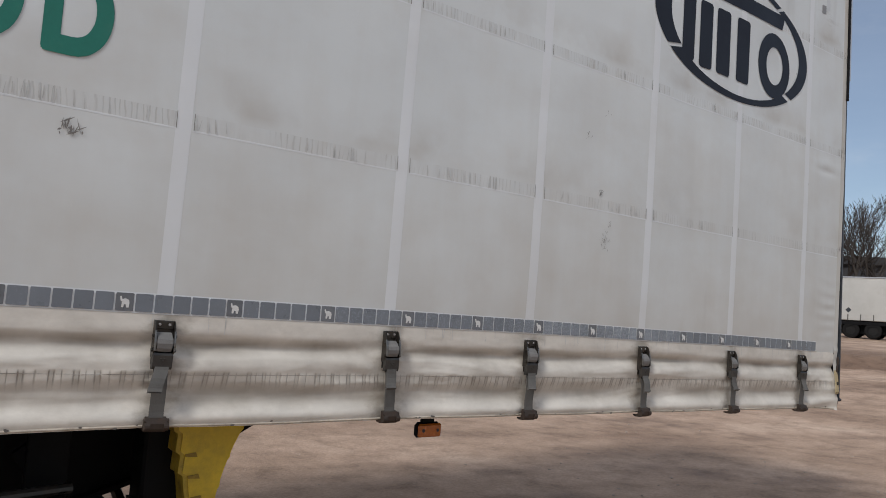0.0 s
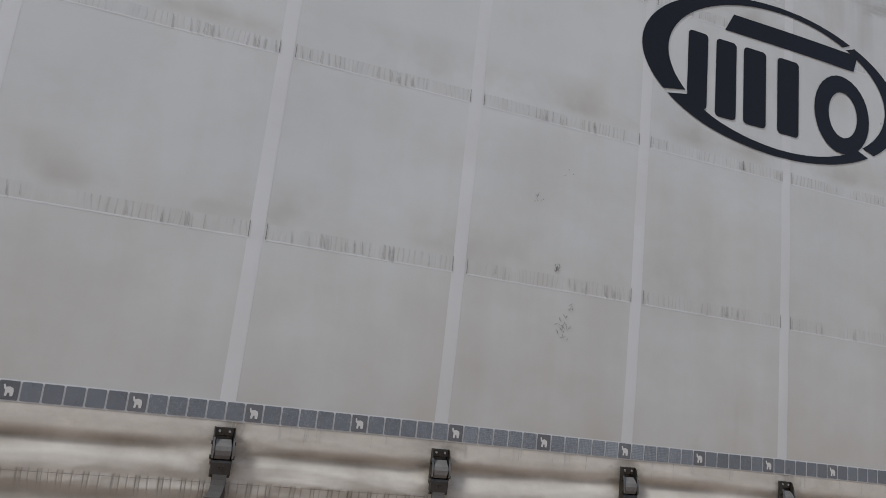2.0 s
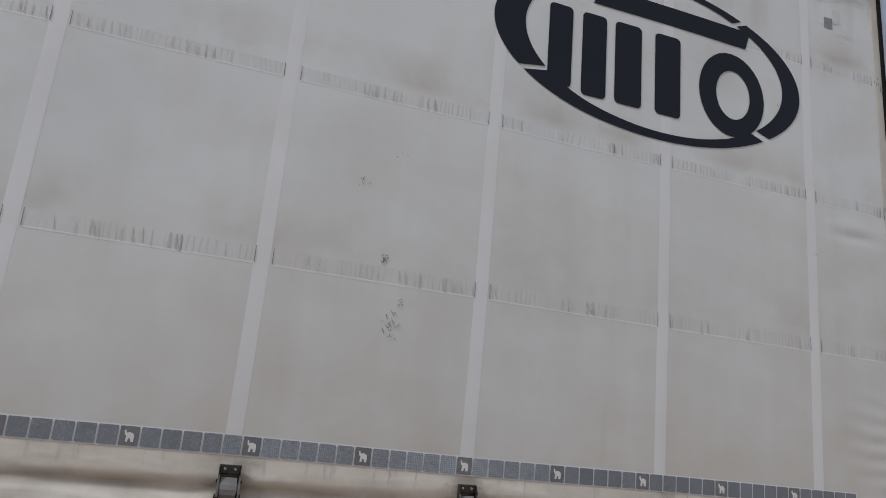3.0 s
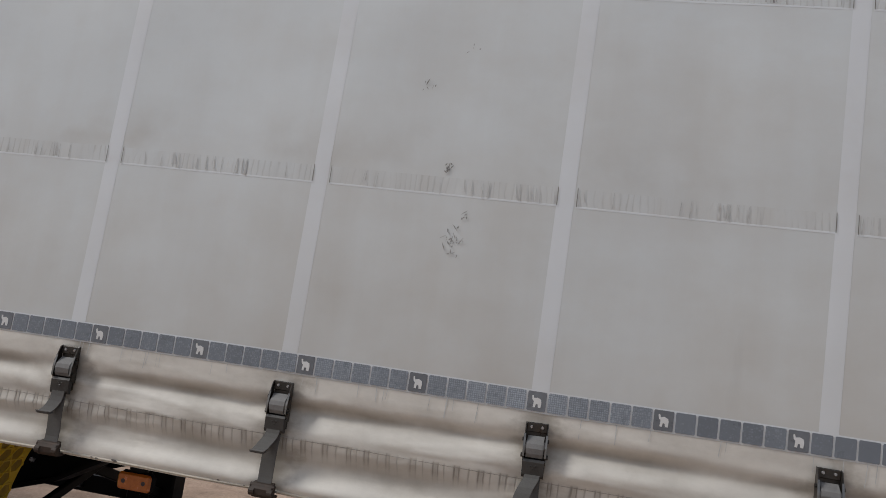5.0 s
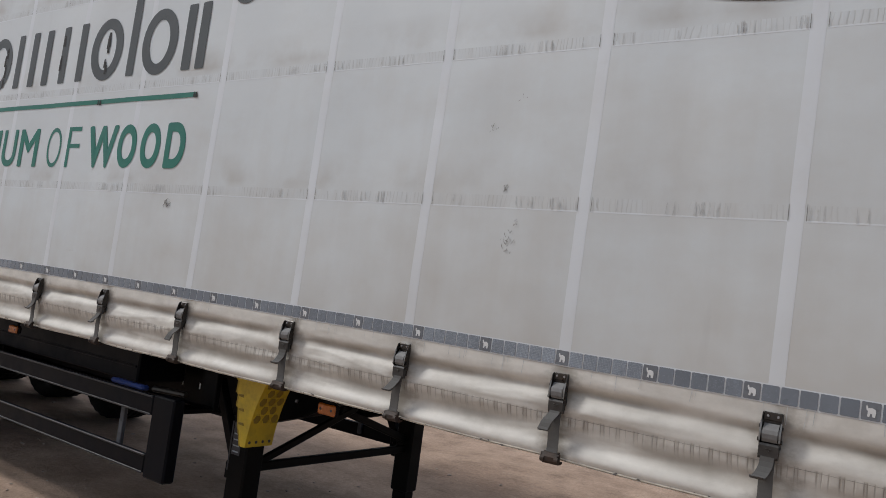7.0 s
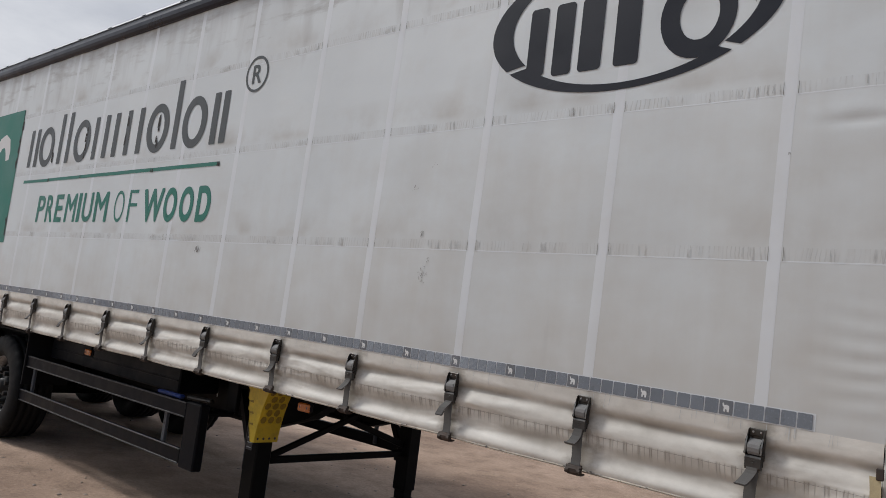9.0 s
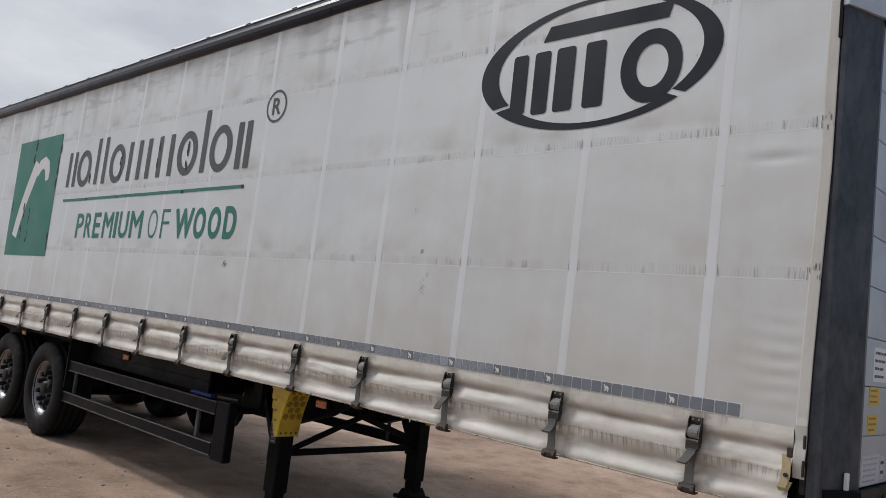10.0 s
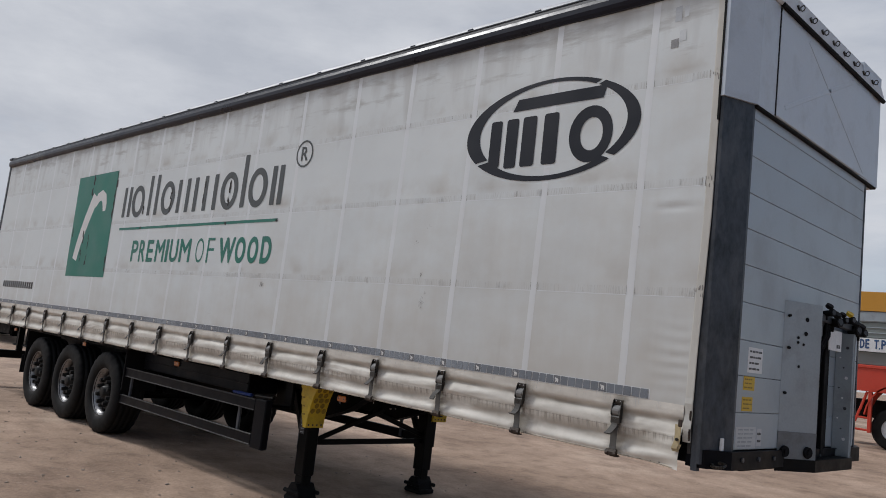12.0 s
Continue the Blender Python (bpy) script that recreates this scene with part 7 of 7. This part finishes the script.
def box_truck(place, rz):
    t = thing("box_truck", place, "white box lorry with red rear bumper, parked in the yard", "lorry", rz=rz)
    bm = bmesh.new()
    box(bm, 0, 7.0, -1.25, 1.25, 1.05, 3.5, 0.03)
    part("box_body", bm, M_BOX_WHITE, t, "clean white box body")
    for y in (-1.2, 0.02):
        bm = bmesh.new()
        box(bm, -0.04, 0.0, y, y + 1.18, 1.12, 3.42, 0.015)
        part("rear_door", bm, M_BOX_WHITE, t)
    bm = bmesh.new()
    box(bm, -0.12, 0.1, -1.25, 1.25, 0.80, 1.06, 0.02)
    part("bumper", bm, M_RED, t, "red rear bumper")
    for y in (-0.95, 0.62):
        bm = bmesh.new()
        box(bm, -0.16, -0.1, y, y + 0.34, 0.85, 1.18, 0.01)
        part("tail_lamp", bm, M_RED, t)
        bm = bmesh.new()
        box(bm, -0.18, -0.14, y + 0.05, y + 0.2, 1.0, 1.1, 0.005)
        part("plate", bm, M_PAPER, t)
    bm = bmesh.new()
    box(bm, 0.2, 8.4, -0.5, 0.5, 0.6, 1.05, 0.02)
    part("chassis", bm, M_BLACK, t)
    bm = bmesh.new()
    prism(bm, [(7.15, 0.6), (9.0, 0.6), (9.05, 1.6), (8.8, 2.7), (7.15, 2.75)], -1.15, 1.15)
    part("cab", bm, M_RED, t, "red cab")
    bm = bmesh.new()
    prism(bm, [(7.5, 1.7), (8.7, 1.7), (8.55, 2.5), (7.5, 2.5)], -1.156, 1.156)
    part("side_window", bm, M_GLASS, t)
    for x in (1.6, 8.1):
        for y in (-1.0, 1.0):
            simple_wheel(t, x, y, 0.5, 0.5, 0.32)
    return t


def red_tractor(place, rz):
    t = thing("tractor_unit", place, "red tractor unit with dark frame seen from behind", "lorry", rz=rz)
    bm = bmesh.new()
    prism(bm, [(3.6, 0.7), (5.6, 0.7), (5.65, 1.8), (5.4, 3.3), (4.2, 3.5), (3.6, 3.0)], -1.2, 1.2)
    part("cab", bm, M_GALV, t, "dark grey cab")
    bm = bmesh.new()
    box(bm, 3.5, 3.6, -1.05, 1.05, 1.1, 2.1, 0.02)
    part("rear_panel", bm, M_RED, t, "red rear panel")
    for y in (-0.8, 0.0, 0.8):
        bm = bmesh.new()
        box(bm, 3.42, 3.5, y - 0.05, y + 0.05, 1.1, 3.1, 0.01)
        part("stack", bm, M_ALU, t)
    bm = bmesh.new()
    for y in (-0.45, 0.37):
        box(bm, 0.0, 5.4, y, y + 0.08, 0.7, 1.0, 0.01)
    box(bm, 0.0, 0.12, -1.1, 1.1, 0.6, 0.95, 0.02)
    part("frame", bm, M_BLACK, t)
    bm = bmesh.new()
    box(bm, -0.04, 0.0, -1.1, 1.1, 0.7, 0.95, 0.01)
    part("tail_board", bm, M_RED, t, "red tail board")
    for x in (1.2, 4.8):
        for y in (-1.0, 1.0):
            simple_wheel(t, x, y, 0.5, 0.5, 0.4)
    return t


def flat_letter(letter, x0, x1, z0, z1, y, swell):
    """One letter of the built-in font, fitted to a rectangle in the plane y."""
    bm = bmesh.new()
    curve = bpy.data.curves.new("sign_letter", "FONT")
    curve.body, curve.resolution_u = letter, 4
    tmp = new("sign_letter", curve)
    bpy.context.view_layer.update()
    me = bpy.data.meshes.new_from_object(tmp.evaluated_get(bpy.context.evaluated_depsgraph_get()))
    bpy.data.objects.remove(tmp)
    flat, tris = [(v.co.x, v.co.y) for v in me.vertices], [list(p.vertices) for p in me.polygons]
    bpy.data.meshes.remove(me)
    lo_x, hi_x = min(p[0] for p in flat), max(p[0] for p in flat)
    lo_y, hi_y = min(p[1] for p in flat), max(p[1] for p in flat)
    for layer, (sx, sz) in enumerate(((0, 0), (1, 0), (-1, 0), (0, 1), (0, -1))):
        verts = [bm.verts.new((x0 + (px - lo_x) / (hi_x - lo_x) * (x1 - x0) + sx * swell, y - 0.0004 * layer, z0 + (py - lo_y) / (hi_y - lo_y) * (z1 - z0) + sz * swell)) for px, py in flat]
        for tri in tris:
            bm.faces.new([verts[i] for i in tri])
    return bm


def works_lorry(place, rz):
    """A works lorry standing side on, along local x, its road wheels near the ground and its body high."""
    t = thing("works_lorry", place, "red works lorry with ochre tipping body and white lettered sign board", "lorry", rz=rz)
    h = place[2]
    bm = bmesh.new()
    prism(bm, [(-0.2, 3.40 - h), (4.6, 3.36 - h), (4.9, 3.76 - h), (-0.4, 3.84 - h)], 0.0, 2.4)
    part("tipping_body", bm, M_ORANGE, t, "ochre upper body")
    bm = bmesh.new()
    box(bm, -0.1, 4.6, 0.02, 2.38, 3.15 - h, 3.385 - h, 0.02)
    part("body_rail", bm, M_PLATE, t, "pale grey rail")
    bm = bmesh.new()
    box(bm, -0.05, 4.5, 0.06, 2.34, 2.79 - h, 3.15 - h, 0.02)
    part("hopper", bm, M_GREYGREEN, t, "grey-green hopper panel")
    for z in (2.90, 3.02):
        bm = bmesh.new()
        box(bm, -0.03, 4.48, 0.04, 0.062, z - h, z + 0.018 - h, 0.004)
        part("hopper_rib", bm, M_PLATE, t)
    bm = bmesh.new()
    box(bm, 0.55, 2.6, 0.0, 0.05, 2.50 - h, 2.785 - h, 0.006)
    sign = part("sign_board", bm, M_PAPER, t, "white sign board lettered in blue")
    for letter, x0, x1 in (("D", 0.915, 0.995), ("E", 1.025, 1.095), ("T", 1.20, 1.28), ("P", 1.345, 1.425)):
        part("sign_letter", flat_letter(letter, x0, x1, 2.565 - h, 2.755 - h, -0.004, 0.008), M_SIGN_BLUE, sign, "dark blue letter " + letter)
    for x in (1.305, 1.455):
        bm = bmesh.new()
        box(bm, x - 0.013, x + 0.013, -0.006, 0.001, 2.555 - h, 2.585 - h)
        part("full_stop", bm, M_SIGN_BLUE, sign)
    bm = bmesh.new()
    box(bm, -0.1, 4.6, 0.1, 2.3, 2.20 - h, 2.50 - h, 0.02)
    part("sub_frame", bm, M_GREYGREEN, t, "dark grey-green sub-frame")
    bm = bmesh.new()
    prism(bm, [(0.2, 1.64 - h), (1.50, 1.62 - h), (1.62, 2.19 - h), (0.1, 2.19 - h)], 0.0, 2.3)
    trough = part("red_trough", bm, M_RED, t, "red painted trough")
    bm = bmesh.new()
    box(bm, 0.08, 1.63, -0.025, 0.02, 2.13 - h, 2.20 - h, 0.01)
    part("trough_rim", bm, M_RED, trough)
    for a, b, w in (((1.155, 1.64), (1.155, 0.74), 0.075), ((0.86, 0.95), (1.09, 1.62), 0.05), ((0.55, 1.07), (1.13, 1.05), 0.045), ((0.55, 0.80), (1.13, 0.79), 0.045), ((0.60, 1.64), (0.60, 0.74), 0.07)):
        bm = bmesh.new()
        bar(bm, (a[0], 0.05, a[1] - h), (b[0], 0.05, b[1] - h), w, w, 0.008, up=(0, 1, 0))
        part("support_strut", bm, M_RED, t, "red support strut")
    wing = [(1.64 + 0.60 * math.cos(radians(170 - 15 * k)), 0.98 - h + 0.80 * math.sin(radians(170 - 15 * k))) for k in range(11)]
    for k, (a, b) in enumerate(zip(wing, wing[1:])):
        if k == 0:
            bm = bmesh.new()
        bar(bm, (a[0], 0.2, a[1]), (b[0], 0.2, b[1]), 0.4, 0.03, 0.0)
    part("wing", bm, M_RED, t, "red mudguard")
    r = (1.31 - h) / 2
    for x in (1.62, 5.2):
        for y in (0.25, 2.1):
            simple_wheel(t, x, y, r, r, 0.34, M_PAPER)
    bm = bmesh.new()
    box(bm, -0.1, 6.8, 0.8, 1.6, 1.05 - h, 1.45 - h, 0.02)
    part("chassis", bm, M_BLACK, t)
    bm = bmesh.new()
    prism(bm, [(4.75, 1.1 - h), (6.7, 1.1 - h), (6.75, 2.1 - h), (6.5, 3.25 - h), (4.9, 3.3 - h)], 0.05, 2.35)
    part("cab", bm, M_RED, t, "red cab")
    bm = bmesh.new()
    prism(bm, [(5.2, 2.2 - h), (6.45, 2.2 - h), (6.3, 3.0 - h), (5.2, 3.0 - h)], 0.044, 2.356)
    part("side_window", bm, M_GLASS, t)
    return t


def warehouse(place, rz):
    t = thing("warehouse", place, "long low dark clad warehouse with pale bays", "building", rz=rz)
    bm = bmesh.new()
    box(bm, 0, 34, 0, 20, -1, 6.0)
    wall = part("dark_wall", bm, M_WALL_DARK, t, "dark clad wall")
    bm = bmesh.new()
    box(bm, 34.0, 90, 0.2, 20, -1, 5.2)
    part("pale_wall", bm, M_WALL_PALE, t, "pale clad wall")
    bm = bmesh.new()
    box(bm, -0.3, 90.3, -0.3, 20.3, 6.0, 6.7)
    box(bm, 34.0, 90.2, -0.1, 20.2, 5.2, 6.0)
    part("roof", bm, M_WALL_DARK, t, "dark roof edge")
    for k in range(9):
        bm = bmesh.new()
        box(bm, 2 + k * 3.6, 2.5 + k * 3.6 + 0.5 * (k % 2), -0.05, 0.02, 3.9, 4.9, 0.02)
        part("window", bm, M_GLASS if k % 3 else M_PAPER, t)
    for k in range(10):
        bm = bmesh.new()
        box(bm, 36 + k * 5.2, 39 + k * 5.2, 0.1, 0.22, 2.6, 4.6, 0.02)
        part("window", bm, M_GLASS, t)
    return t


def bare_tree_mesh(seed, height):
    """Leafless tree: a tapered forked trunk, then limbs, branches and twigs."""
    rnd = random.Random(seed)
    trunk, crown = bmesh.new(), bmesh.new()

    def limb(bm, a, way, length, r, depth):
        steps = 4 if depth < 2 else 3
        p, d = a.copy(), way.copy()
        for s in range(steps):
            d = (d + Vector((rnd.gauss(0, 0.13), rnd.gauss(0, 0.13), rnd.gauss(0.05, 0.09)))).normalized()
            q = p + d * length / steps
            ra, rb = r * (1 - 0.5 * s / steps), r * (1 - 0.5 * (s + 1) / steps)
            rod(bm, p, q, max(0.016, ra), 6 if depth == 0 else 4 if depth == 1 else 3, max(0.013, rb))
            if depth < 4 and (depth > 0 or s >= 1):
                for _ in range(1 if depth == 0 else rnd.choice((0, 1, 1, 1)) if depth > 1 else 1):
                    side = Vector((rnd.gauss(0, 1), rnd.gauss(0, 1), rnd.gauss(0.15, 0.4))).normalized()
                    nd = (d * rnd.uniform(0.45, 0.9) + side * rnd.uniform(0.5, 0.9) + Vector((0, 0, 0.25))).normalized()
                    limb(crown, q, nd, length * rnd.uniform(0.50, 0.74), max(0.012, rb * rnd.uniform(0.5, 0.72)), depth + 1)
            p = q
        if depth < 4:
            for _ in range(2 if depth < 3 else 1):
                nd = (d + Vector((rnd.gauss(0, 0.35), rnd.gauss(0, 0.35), 0.2))).normalized()
                limb(crown, p, nd, length * 0.55, max(0.012, r * 0.4), depth + 1)

    limb(trunk, Vector((0, 0, -0.2)), Vector((rnd.gauss(0, 0.05), rnd.gauss(0, 0.05), 1)).normalized(), height * 0.46, height * 0.024, 0)
    return trunk, crown


def build_trees():
    kinds = []
    for seed, h in ((3, 11.6), (17, 10.8), (29, 12.2)):
        trunk, crown = bare_tree_mesh(seed, h)
        t = thing("bare_tree", (0, 0, 0), "tall leafless tree with fine dark twigs before the warehouse", "tree", "trees before the warehouse")
        part("trunk", trunk, M_BARK, t)
        part("crown", crown, M_BARK, t, "dense leafless branches")
        kinds.append(t)
    rnd = random.Random(21)
    spots = [(h, rnd.uniform(68, 73)) for h in (15, 18, 20.5, 22.5, 24.5, 26.5, 28.3, 30.2, 32.0, 34.5, 37, 40)]
    for k, (heading, far) in enumerate(spots):
        x, y = -4.2 + far * math.cos(radians(heading)), -2.4 + far * math.sin(radians(heading))
        m = pose(x, y, ground_height(x, y), 0, 0, rnd.uniform(0, 360))
        s = rnd.uniform(0.85, 1.12)
        if k < 3:
            ob = kinds[k]
            ob.matrix_basis = m
        else:
            ob = copy_thing(kinds[k % 3], m)
        ob.scale = (s, s, s)


def at_ground(x, y):
    return (x, y, ground_height(x, y))


parked_trailer(at_ground(47.2, 24.1), -74, "dull white curtain trailer parked across the yard", M_TRAILER_WHITE)
box_truck(at_ground(41.4, 22.4), 33)
red_tractor(at_ground(37.7, 23.5), 36)
parked_trailer(at_ground(-36.0, 3.6), 2, "white curtain trailer parked behind, over a black chassis", M_BOX_WHITE)
works_lorry(at_ground(-4.1, 14.7), 0)
warehouse((52.0, 56.0, 1.85), -62)
build_trees()
